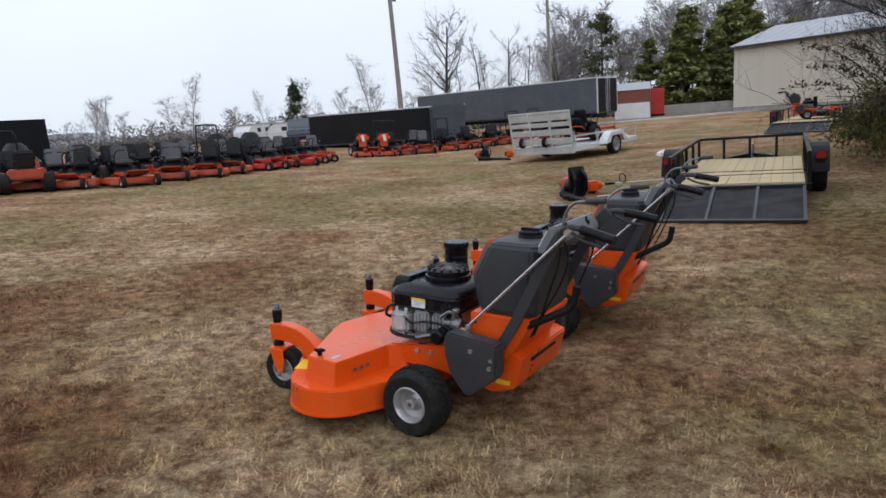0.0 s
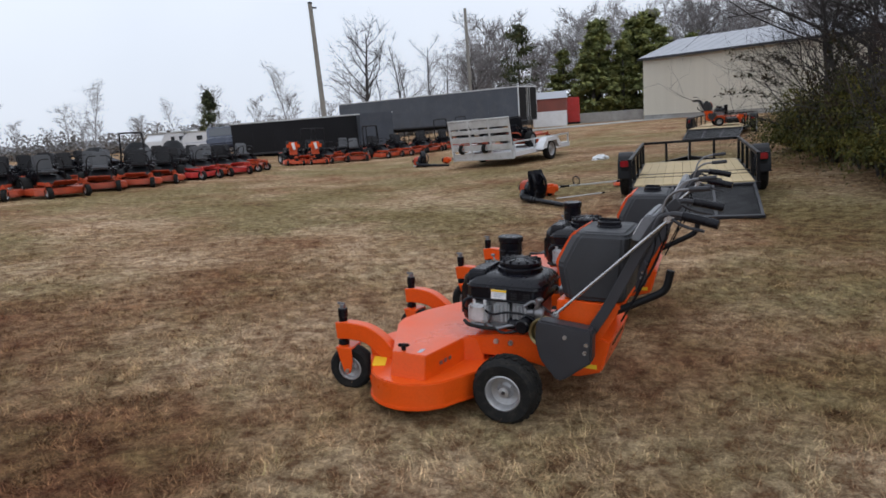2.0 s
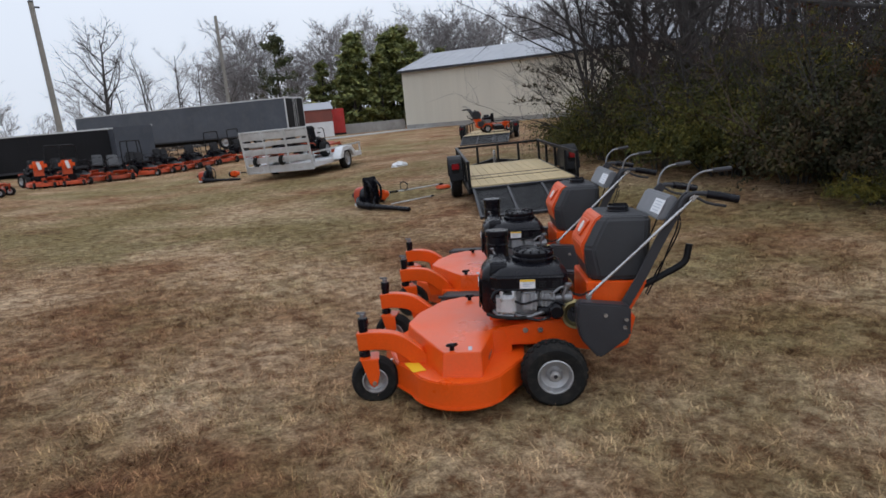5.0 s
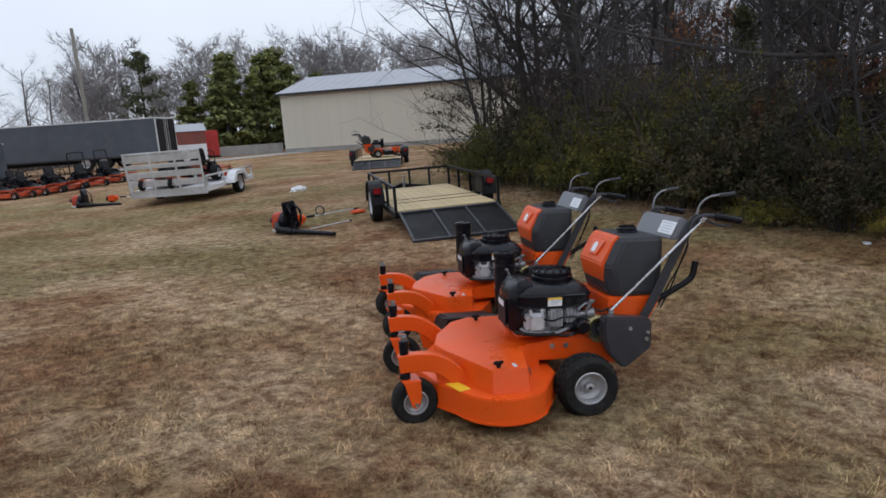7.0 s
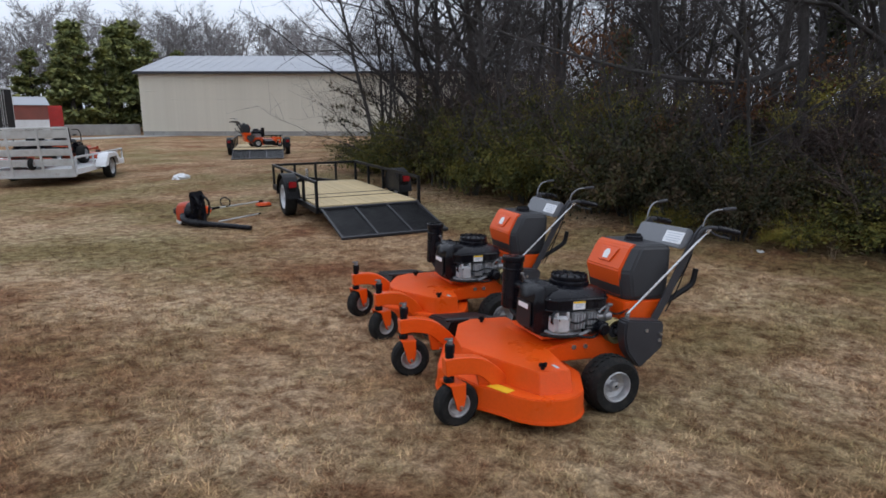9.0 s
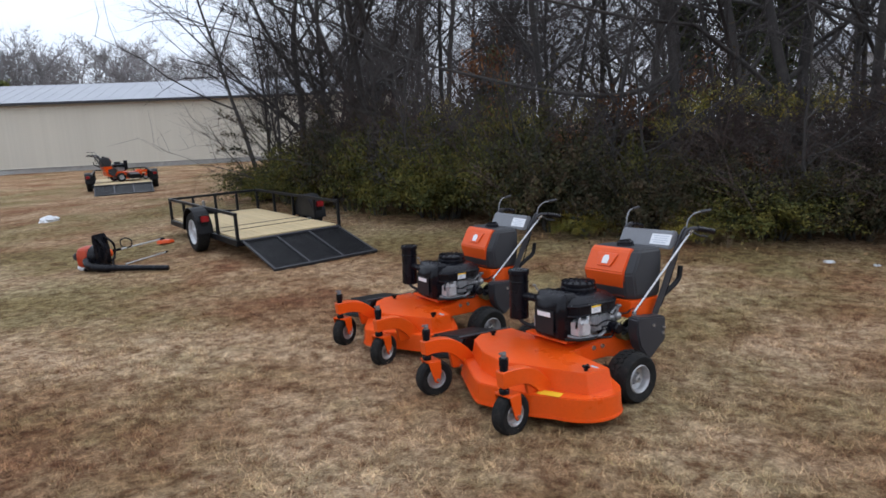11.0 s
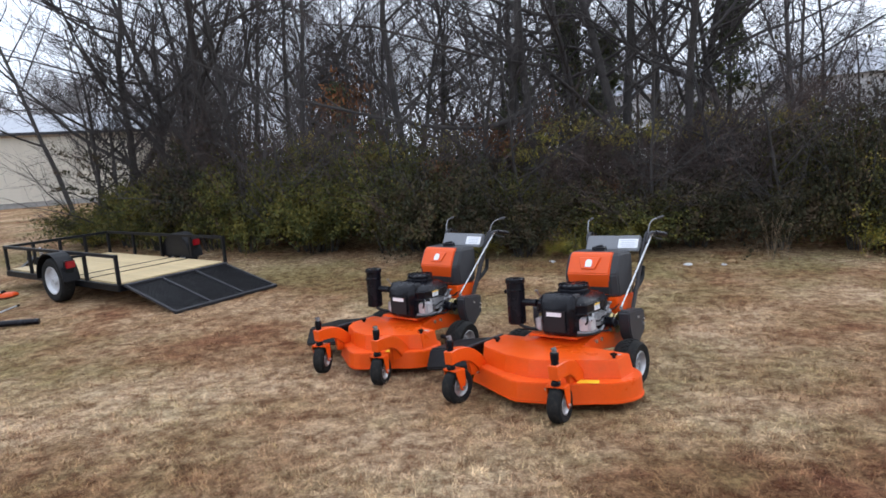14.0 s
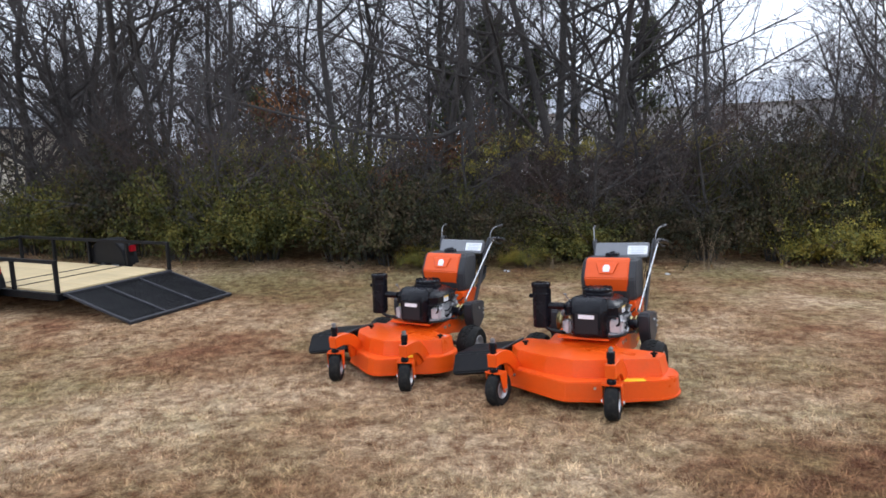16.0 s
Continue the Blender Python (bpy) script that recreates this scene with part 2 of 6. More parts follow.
BRIGHT_ALLOY = material("bright_cast_aluminium", (0.56, 0.565, 0.58), 0.38, 0.35, 0.1, 14, 0.15, 120, (0.2, 0.2, 0.2), 0.3)
ALLOY = material("cast_aluminium", (0.40, 0.405, 0.42), 0.42, 0.3, 0.2, 14, 0.2, 120, (0.1, 0.1, 0.1), 0.5)
BRASS = material("zinc_yellow_pulley", (0.33, 0.27, 0.13), 0.35, 0.8, 0.15, 14, 0.05, 80)
WHITE_LABEL = material("white_label", (0.75, 0.76, 0.78), 0.4, 0, 0.04, 20, 0.0, 90)
GREY_PRINT = material("grey_print", (0.42, 0.45, 0.52), 0.5, 0, 0.05, 20, 0.0)
YELLOW_LABEL = material("yellow_label", (0.80, 0.52, 0.02), 0.4, 0, 0.05, 20, 0.0)
ALU = material("trailer_aluminium", (0.60, 0.61, 0.62), 0.42, 0.35, 0.12, 3, 0.05, 50, (0.3, 0.29, 0.27), 0.4)
WHITE_PAINT = material("white_paint", (0.72, 0.73, 0.75), 0.4, 0, 0.06, 2, 0.03, 40, (0.4, 0.38, 0.33), 0.35)
TAIL_RED = material("red_lens", (0.26, 0.006, 0.012), 0.15, 0, 0.1, 20, 0.0, coat=0.5)
PLANK = material("pine_planks", (0.56, 0.43, 0.235), 0.7, 0, 0.14, 2.2, 0.25, 26, (0.38, 0.29, 0.16), 0.3, per_object=0.14)
GREY_PANEL = material("graphite_panel", (0.07, 0.078, 0.095), 0.4, 0.0, 0.15, 0.8, 0.03, 20, (0.13, 0.13, 0.13), 0.3, spec=0.35)
BLACK_PANEL = material("black_panel", (0.008, 0.008, 0.010), 0.5, 0.0, 0.3, 0.8, 0.04, 20, spec=0.2)
SIDING = material("cream_siding", (0.62, 0.57, 0.47), 0.5, 0.05, 0.05, 0.35, 0.03, 12, (0.45, 0.40, 0.31), 0.3)
ROOF_METAL = material("pale_roof_metal", (0.31, 0.32, 0.35), 0.42, 0.2, 0.08, 0.4, 0.03, 12)
CONCRETE = material("concrete", (0.36, 0.35, 0.33), 0.9, 0, 0.2, 1.0, 0.3, 20, (0.16, 0.15, 0.14), 0.5)
POLE_WOOD = material("weathered_pole", (0.24, 0.225, 0.20), 0.9, 0, 0.2, 1.5, 0.5, 30)
BARK = material("grey_bark", (0.056, 0.050, 0.048), 0.95, 0, 0.3, 2.0, 0.6, 25, (0.12, 0.11, 0.095), 0.45, per_object=0.4)
TWIG = material("bare_twigs", (0.048, 0.040, 0.038), 0.9, 0, 0.25, 1.0, 0.0, 20, per_object=0.4)
# far twigs: haze of the distance is put into this pale grey
HAZED_FAR_TWIG = material("distant_hazed_twigs", (0.24, 0.225, 0.225), 0.95, 0, 0.25, 0.2, 0.0, 3)
LEAF = island_material("shrub_leaves", [(0.0, (0.026, 0.032, 0.010)), (0.5, (0.049, 0.054, 0.016)), (0.85, (0.078, 0.078, 0.021)), (1.0, (0.12, 0.095, 0.026))], 0.7, 0.15, (0.12, 0.102, 0.02))
LEAF_DARK = island_material("dark_privet_leaves", [(0.0, (0.015, 0.017, 0.009)), (0.5, (0.026, 0.028, 0.013)), (0.85, (0.040, 0.038, 0.017)), (1.0, (0.066, 0.045, 0.025))], 0.7, 0.15, (0.060, 0.040, 0.024))
LEAF_RUST = island_material("rusty_dead_leaves", [(0.0, (0.07, 0.034, 0.02)), (0.6, (0.13, 0.06, 0.032)), (1.0, (0.19, 0.10, 0.05))], 0.8, 0.1)
THICKET = material("purple_brown_canes", (0.062, 0.041, 0.035), 0.9, 0, 0.3, 0.8, 0.0, 20)
UNDERBRUSH = island_material("brown_olive_underbrush", [(0.0, (0.028, 0.024, 0.014)), (0.5, (0.045, 0.041, 0.02)), (0.85, (0.07, 0.058, 0.026)), (1.0, (0.10, 0.06, 0.03))], 0.85, 0.08)
BLOWER_RED = material("red_orange_housing", (0.42, 0.045, 0.012), 0.42, 0, 0.1, 6, 0.04, 90)
LEAF_YELLOW = island_material("yellowing_leaves", [(0.0, (0.07, 0.075, 0.018)), (0.5, (0.13, 0.125, 0.024)), (0.85, (0.21, 0.185, 0.03)), (1.0, (0.28, 0.22, 0.035))], 0.6, 0.3, (0.26, 0.195, 0.026))
TAN_ROOF = material("tan_awning", (0.42, 0.40, 0.36), 0.6, 0, 0.1, 1, 0.02, 20)
YELLOW_PAINT = material("yellow_paint", (0.62, 0.42, 0.02), 0.45, 0, 0.1, 3, 0.03, 40, (0.3, 0.2, 0.05), 0.3)
CEDAR_LEAF = island_material("cedar_needles", [(0.0, (0.045, 0.055, 0.034)), (0.6, (0.07, 0.08, 0.045)), (1.0, (0.10, 0.11, 0.055))], 0.8, 0.1)
OLIVE_LEAF = island_material("olive_foliage", [(0.0, (0.12, 0.142, 0.062)), (0.6, (0.18, 0.20, 0.082)), (1.0, (0.235, 0.245, 0.108))], 0.8, 0.1)
# twigs of the outer wood and lot tree line, lightened to paint in haze
WOOD_HAZE = material("brown_grey_hazed_twigs", (0.115, 0.104, 0.112), 0.95, 0, 0.25, 0.3, 0.0, 3)
HAZE_TWIG = material("haze_tinted_twigs", (0.185, 0.172, 0.172), 0.95, 0, 0.2, 0.1, 0.0, 3)
LITTER = island_material("dead_leaves", [(0.0, (0.12, 0.065, 0.038)), (0.6, (0.21, 0.13, 0.07)), (1.0, (0.30, 0.21, 0.125))])
SEAT_GREY = material("grey_vinyl", (0.10, 0.105, 0.115), 0.55, 0, 0.15, 6, 0.08, 80, per_object=0.5)
SEAT_BLACK = material("black_vinyl", (0.012, 0.012, 0.014), 0.5, 0, 0.2, 6, 0.08, 80, spec=0.25)
CAMPER = material("camper_white", (0.62, 0.63, 0.65), 0.4, 0, 0.06, 1, 0.02, 20)
GLASS_DARK = material("dark_glass", (0.02, 0.024, 0.03), 0.1, 0, 0.1, 2, 0.0, spec=0.8)
TURF, BLADES = make_turf(), make_blades()


# ---- mesh tools ----
def merge(dst, *others):
    for o in others:
        tmp = bpy.data.meshes.new("tmp")
        o.to_mesh(tmp)
        dst.from_mesh(tmp)
        o.free()
        bpy.data.meshes.remove(tmp)
    return dst


def turned(bm, m):
    bmesh.ops.transform(bm, matrix=m, verts=bm.verts)
    return bm


def bevelled(bm, width, seg=2):
    if width > 0:
        bmesh.ops.bevel(bm, geom=list(bm.edges), offset=width, segments=seg, affect="EDGES", clamp_overlap=True)
    return bm


def box(sx, sy, sz, at=(0, 0, 0), bev=0.0, rot=(0, 0, 0), seg=2):
    bm = bmesh.new()
    bmesh.ops.create_cube(bm, size=1, matrix=Matrix.Diagonal((sx, sy, sz, 1)))
    bevelled(bm, bev, seg)
    return turned(bm, pose(*at, *rot))


def loft(rings, cap=True):
    """Closed rings of equal count, joined in order."""
    bm = bmesh.new()
    vs = [[bm.verts.new(p) for p in ring] for ring in rings]
    n = len(rings[0])
    for a, b in zip(vs, vs[1:]):
        for i in range(n):
            bm.faces.new((a[i], a[(i + 1) % n], b[(i + 1) % n], b[i]))
    if cap:
        bm.faces.new(vs[0][::-1])
        bm.faces.new(vs[-1])
    bmesh.ops.recalc_face_normals(bm, faces=bm.faces)
    return bm


def prism(outline, z0, z1, bev=0.0, shrink=1.0, seg=2):
    cx = sum(p[0] for p in outline) / len(outline)
    cy = sum(p[1] for p in outline) / len(outline)
    top = [(cx + (x - cx) * shrink, cy + (y - cy) * shrink, z1) for x, y in outline]
    return bevelled(loft([[(x, y, z0) for x, y in outline], top]), bev, seg)


def side_prism(outline, y0, y1, bev=0.0, seg=2):
    """An outline in x and z, drawn out along y."""
    return bevelled(loft([[(x, y0, z) for x, z in outline], [(x, y1, z) for x, z in outline]]), bev, seg)


def lathe(profile, at=(0, 0, 0), axis="Z", seg=24, closed=False):
    """Turns (radius, height) points about an axis."""
    bm = bmesh.new()
    rings = []
    for r, h in profile:
        rings.append([bm.verts.new((r * math.cos(2 * math.pi * i / seg), r * math.sin(2 * math.pi * i / seg), h)) for i in range(seg)])
    pairs = list(zip(rings, rings[1:])) + ([(rings[-1], rings[0])] if closed else [])
    for a, b in pairs:
        for i in range(seg):
            bm.faces.new((a[i], a[(i + 1) % seg], b[(i + 1) % seg], b[i]))
    if not closed:
        bm.faces.new(rings[0][::-1])
        bm.faces.new(rings[-1])
    bmesh.ops.recalc_face_normals(bm, faces=bm.faces)
    m = {"Z": Matrix(), "Y": Matrix.Rotation(radians(-90), 4, "X"), "X": Matrix.Rotation(radians(90), 4, "Y")}[axis]
    return turned(bm, Matrix.Translation(at) @ m)


def cyl(r, h, at=(0, 0, 0), axis="Z", seg=20, bev=0.0, r2=None):
    r2 = r if r2 is None else r2
    b = min(bev, h / 3, r / 2)
    if b > 0:
        prof = [(r - b, -h / 2), (r, -h / 2 + b), (r2, h / 2 - b), (r2 - b, h / 2)]
    else:
        prof = [(r, -h / 2), (r2, h / 2)]
    return lathe(prof, at, axis, seg)


def smooth_path(pts, k=5):
    """A curve through the points."""
    p = [Vector(q) for q in pts]
    if len(p) < 3:
        return p
    p = [2 * p[0] - p[1], *p, 2 * p[-1] - p[-2]]
    res = []
    for a, b, c, d in zip(p, p[1:], p[2:], p[3:]):
        for i in range(k):
            t = i / k
            res.append(0.5 * (2 * b + (c - a) * t + (2 * a - 5 * b + 4 * c - d) * t * t + (3 * b - a - 3 * c + d) * t ** 3))
    return [*res, p[-2]]


def tube(pts, r, seg=8, k=5, r_end=None, flat=None):
    """A round bar along a curve; flat=(width, height) gives a rectangular one."""
    path = smooth_path(pts, k) if k > 1 else [Vector(q) for q in pts]
    rings = []
    for i, p in enumerate(path):
        d = (path[min(i + 1, len(path) - 1)] - path[max(i - 1, 0)]).normalized()
        side = d.cross(Vector((0, 0, 1)))
        side = side.normalized() if side.length > 0.05 else Vector((0, 1, 0))
        up = side.cross(d).normalized()
        if flat:
            w, h = flat[0] / 2, flat[1] / 2
            rings.append([p + side * a * w + up * b * h for a, b in ((-1, -1), (1, -1), (1, 1), (-1, 1))])
        else:
            rr = r + ((r if r_end is None else r_end) - r) * i / max(1, len(path) - 1)
            rings.append([p + (side * math.cos(2 * math.pi * j / seg) + up * math.sin(2 * math.pi * j / seg)) * rr for j in range(seg)])
    return loft(rings)


def part(name, bm, mat, parent=None, label="", sharp=35):
    me = bpy.data.meshes.new(name)
    bm.to_mesh(me)
    bm.free()
    me.materials.append(mat)
    me.polygons.foreach_set("use_smooth", [True] * len(me.polygons))
    me.set_sharp_from_angle(angle=radians(sharp))
    ob = new(name, me)
    ob.parent = parent
    if label:
        ob["label"] = label
    return ob


def raw_part(name, verts, faces, mat, parent=None, label="", smooth=False):
    """A mesh from numpy vertices and equal-sized faces."""
    verts, faces = np.asarray(verts, np.float32), np.asarray(faces, np.int32)
    me = bpy.data.meshes.new(name)
    n, k = faces.shape
    me.vertices.add(len(verts))
    me.vertices.foreach_set("co", verts.ravel())
    me.loops.add(n * k)
    me.loops.foreach_set("vertex_index", faces.ravel())
    me.polygons.add(n)
    me.polygons.foreach_set("loop_start", np.arange(0, n * k, k, dtype=np.int32))
    if smooth:
        me.polygons.foreach_set("use_smooth", np.ones(n, bool))
    me.update(calc_edges=True)
    me.materials.append(mat)
    ob = new(name, me)
    ob.parent = parent
    if label:
        ob["label"] = label
    return ob


def thing(name, m, label, category, group=""):
    ob = new(name)
    ob.empty_display_size = 0.2
    ob.matrix_world = m
    return tagged(ob, label, category, group)


# ---- ground ----
def ground_z(x, y):
    """Height of the nearly level field."""
    a, b = 7 * np.tanh(np.asarray(x, float) / 7), 14 * np.tanh(np.asarray(y, float) / 14)
    dip = 0.045 * np.exp(-((np.asarray(x, float) - 0.5) ** 2 + (np.asarray(y, float) - 3.8) ** 2) / 4.0)
    dip = dip + 0.13 * np.exp(-((np.asarray(x, float) - 13.0) ** 2 + (np.asarray(y, float) - 22.5) ** 2) / 45.0)
    return 0.0101 - dip - 0.0698 * a + 0.0096 * b + 0.0036 * a * b + 0.0084 * a * a - 0.00136 * b * b


def on_ground(x, y, heading=0.0, lift=0.0, tilt=True):
    """A pose on the ground, x axis towards the heading in degrees."""
    z, e = float(ground_z(x, y)), 0.4
    up = Vector((float(ground_z(x - e, y) - ground_z(x + e, y)) / (2 * e), float(ground_z(x, y - e) - ground_z(x, y + e)) / (2 * e), 1)).normalized() if tilt else Vector((0, 0, 1))
    f = Vector((math.cos(radians(heading)), math.sin(radians(heading)), 0))
    f = (f - up * f.dot(up)).normalized()
    s = up.cross(f)
    m = Matrix((f, s, up)).transposed().to_4x4()
    m.translation = (x, y, z + lift)
    return m


def build_ground():
    def axis(lo, hi, step, far, n):
        mid = np.arange(lo, hi, step)
        grow = np.geomspace(step * 1.5, far, n)
        return np.concatenate([lo - grow[::-1], mid, hi + grow])
    xs, ys = axis(-9, 10, 0.16, 700, 34), axis(-3, 15, 0.16, 700, 34)
    gx, gy = np.meshgrid(xs, ys, indexing="ij")
    gz = ground_z(gx, gy)
    rng = np.random.default_rng(3)
    inner = (np.abs(gx) < 12) & (np.abs(gy) < 20)
    gz = gz + np.where(inner, rng.normal(0, 0.006, gz.shape), 0)
    n, k = gx.shape
    i = np.arange(n * k).reshape(n, k)
    quads = np.stack([i[:-1, :-1], i[1:, :-1], i[1:, 1:], i[:-1, 1:]], -1).reshape(-1, 4)
    ob = raw_part("ground", np.stack([gx, gy, gz], -1).reshape(-1, 3), quads, TURF, smooth=True)
    tagged(ob, "dormant straw-brown lawn with green remains", "ground", kind="structure")


build_ground()


# ---- wheels ----
def tyre(r, w, rim_r, lugs=0, seg=36):
    prof = [(rim_r, -w * 0.42), (rim_r + 0.25 * (r - rim_r), -w * 0.5), (r - 0.28 * (r - rim_r), -w * 0.5), (r - 0.05 * (r - rim_r), -w * 0.36), (r, -w * 0.15),
            (r, w * 0.15), (r - 0.05 * (r - rim_r), w * 0.36), (r - 0.28 * (r - rim_r), w * 0.5), (rim_r + 0.25 * (r - rim_r), w * 0.5), (rim_r, w * 0.42)]
    bm = lathe(prof, axis="Y", seg=seg, closed=True)
    for i in range(lugs):
        a = 2 * math.pi * i / lugs
        for j, yy in enumerate((-0.3, -0.1, 0.1, 0.3)):
            b = a + (j % 2) * math.pi / lugs
            rr = r - (0.012 if abs(yy) > 0.2 else 0.0)
            lug = box(r * 0.13, w * 0.17, 0.012)
            merge(bm, turned(lug, Matrix.Rotation(b, 4, "Y") @ Matrix.Translation((0, w * yy, rr)) @ Matrix.Rotation(radians(25 if j < 2 else -25), 4, "Z")))
    return bm


def rim(rim_r, w, side=1, seg=28):
    """A dished steel rim with a hub and nuts, seen from the side of +y or -y."""
    s = side
    bm = lathe([(rim_r, -w * 0.42), (rim_r + 0.006, -w * 0.45), (rim_r + 0.006, w * 0.45), (rim_r, w * 0.47), (rim_r * 0.9, w * 0.40), (rim_r * 0.84, w * 0.22), (rim_r * 0.5, w * 0.16),
                (rim_r * 0.34, w * 0.22), (rim_r * 0.30, w * 0.38), (rim_r * 0.12, w * 0.40), (rim_r * 0.10, -w * 0.3)], axis="Y", seg=seg)
    for i in range(5):
        a = 2 * math.pi * i / 5
        merge(bm, cyl(rim_r * 0.055, 0.014, (rim_r * 0.45 * math.cos(a), w * 0.2, rim_r * 0.45 * math.sin(a)), "Y", 6))
    if s < 0:
        turned(bm, Matrix.Rotation(math.pi, 4, "Z"))
    return bm


def wheel(parent, at, r, w, rim_r, side, lugs=0, rim_mat=None, turn=0.0, seg=36):
    t = part("wheel", tyre(r, w, rim_r, lugs, seg), RUBBER, parent, "black rubber tyre on a grey rim")
    t.matrix_local = pose(*at, 0, 0, turn)
    part("rim", rim(rim_r, w, side, min(28, seg)), rim_mat or RIM, t)
    return t


def bolt(parent, at, r=0.011, axis="Y"):
    part("bolt", cyl(r, 0.012, at, axis, 6), CHROME, parent)


# ---- walk-behind mowers ----
def walk_mower(m, left, right, post_l, post_r, label, swivel=(8, -6)):
    t = thing("walk_behind_mower", m, label, "lawn mower", "orange walk-behind mowers")
    # deck: a rounded left end, a bluntly pointed front and a straight right side
    R = 0.28
    cy = left - 0.015 - R
    tip = right + 0.47 * (left - right)

    def across(v):
        return right + (v + 0.51) / 1.265 * (left - right)
    skirt = [(0.10, right), (0.58, right), (0.68, right + 0.06), (0.905, tip - 0.07), (0.925, tip), (0.91, tip + 0.05), (0.82, cy - 0.04)]
    skirt += [(0.48 + 0.26 * math.sin(a), cy + R * math.cos(a)) for a in [radians(d) for d in (72, 60, 48, 36, 24, 12, 0, -12, -24, -36, -52, -70)]]
    skirt += [(0.14, cy - 0.08)]
    deck = part("deck", prism(skirt, 0.04, 0.168, 0.006, 0.985), ORANGE, t, "orange enamelled cutting deck", sharp=15)
    cx0, cy0 = 0.45, (left + right) / 2
    lip = [(cx0 + (x - cx0) * 1.012, cy0 + (y - cy0) * 1.012) for x, y in skirt]
    part("deck_lip", prism(lip, 0.034, 0.052, 0.004), ORANGE, deck)
    top = [(0.20, right + 0.008), (0.49, right + 0.008), (0.62, across(-0.40)), (0.752, across(-0.12)), (0.795, across(0.10)), (0.77, across(0.20)), (0.560, across(0.650)), (0.365, across(0.655)), (0.30, across(0.30)), (0.20, across(0.27))]
    part("deck_cover", prism(top, 0.160, 0.287, 0.004, 0.955), ORANGE, deck, "raised orange belt cover", sharp=12)
    for kx, ky in ((0.515, across(0.585)), (0.44, right + 0.12)):
        k = cyl(0.012, 0.03, (kx, ky, 0.293))
        merge(k, box(0.06, 0.018, 0.016, (kx, ky, 0.313), 0.005, (0, 0, 20)), box(0.018, 0.05, 0.016, (kx, ky, 0.311), 0.005, (0, 0, 20)))
        part("knob", k, BLACK_PLASTIC, deck)
    part("warning_label", box(0.070, 0.140, 0.002, (0.712, cy + 0.035, 0.1695), 0, (0, 0, 24)), YELLOW_LABEL, deck, "yellow warning label")
    part("warning_label", box(0.05, 0.08, 0.002, (0.715, right + 0.11, 0.1695), 0, (0, 0, -30)), YELLOW_LABEL, deck)
    for i in range(3):
        f = 0.28 + 0.13 * i
        mx, my = 0.345 - 0.045 * f - 0.002, across(0.625 - 0.325 * f)
        part("mark", turned(box(0.024, 0.003, 0.020, (0, 0, 0), 0.001), Matrix.Translation((mx, my, 0.228)) @ Matrix.Rotation(radians(82), 4, "Z")), DARK_CHROME, deck)
    part("small_mark", box(0.055, 0.02, 0.002, (0.425, across(0.565), 0.2878), 0, (0, 0, 90)), GREY_PRINT, deck)
    for bx, by in ((0.735, right + 0.15), (0.86, tip + 0.19)):
        bolt(deck, (bx + 0.004, by, 0.13), 0.010, "X")
    # side discharge chute
    chute = side_prism([(0.20, 0.13), (0.24, 0.275), (0.60, 0.275), (0.665, 0.13), (0.62, 0.10), (0.24, 0.10)], right - 0.40, right, 0.012)
    for v in chute.verts:
        f = max(0.0, right - v.co.y) / 0.40
        v.co.z -= 0.055 * f
        v.co.x += 0.03 * f
    part("discharge_chute", chute, BLACK_STEEL, t, "black rubber discharge chute")
    part("chute_hinge", cyl(0.010, 0.46, (0.42, right - 0.006, 0.276), "X", 10), DARK_STEEL, t)
    # casters on curved arms
    for py, turn, inner in ((post_l, swivel[0], -0.015), (post_r, swivel[1], 0.015)):
        px = 0.985
        part("caster_arm", bevelled(tube([(px + 0.03, py, 0.335), (px - 0.06, py, 0.342), (px - 0.17, py + inner * 0.5, 0.325), (px - 0.27, py + inner, 0.255), (px - 0.345, py + inner, 0.155)], 0, k=4, flat=(0.066, 0.095)), 0.004, 1), ORANGE, t, "curved orange caster arm")
        part("arm_gusset", side_prism([(px - 0.15, 0.29), (px - 0.26, 0.225), (px - 0.345, 0.12), (px - 0.19, 0.12)], py + inner - 0.014, py + inner + 0.014, 0.003, 1), ORANGE, t)
        post = part("caster_post", merge(cyl(0.024, 0.20, (px, py, 0.335), bev=0.004), cyl(0.030, 0.03, (px, py, 0.265), bev=0.004), cyl(0.027, 0.05, (px, py, 0.435), bev=0.004)), BLACK_PLASTIC, t)
        part("cap", merge(cyl(0.016, 0.03, (px, py, 0.468), bev=0.003), box(0.05, 0.012, 0.012, (px + 0.008, py, 0.486), 0.003)), DARK_CHROME, post, "zinc cap")
        c = new("caster")
        c.parent = t
        c.matrix_local = pose(px, py, 0, 0, 0, turn)
        fork = box(0.10, 0.125, 0.012, (-0.025, 0, 0.247), 0.004)
        for s in (-1, 1):
            merge(fork, turned(side_prism([(-0.07, 0.25), (0.02, 0.25), (-0.022, 0.115), (-0.04, 0.098), (-0.062, 0.108), (-0.075, 0.17)], -0.004, 0.004, 0.002, 1), Matrix.Translation((0, s * 0.06, 0))))
        fk = part("fork", fork, ORANGE, c, "orange caster fork")
        bolt(fk, (-0.046, 0.068, 0.122), 0.012)
        bolt(fk, (-0.046, -0.068, 0.122), 0.012)
        wheel(c, (-0.048, 0, 0.125), 0.125, 0.088, 0.062, 1)
    # drive wheels
    for s in (1, -1):
        wheel(t, (0, s * 0.47, 0.163), 0.165, 0.165, 0.085, s, 26)
        part("axle", cyl(0.02, 0.18, (0, s * 0.33, 0.163), "Y", 12), DARK_STEEL, t)
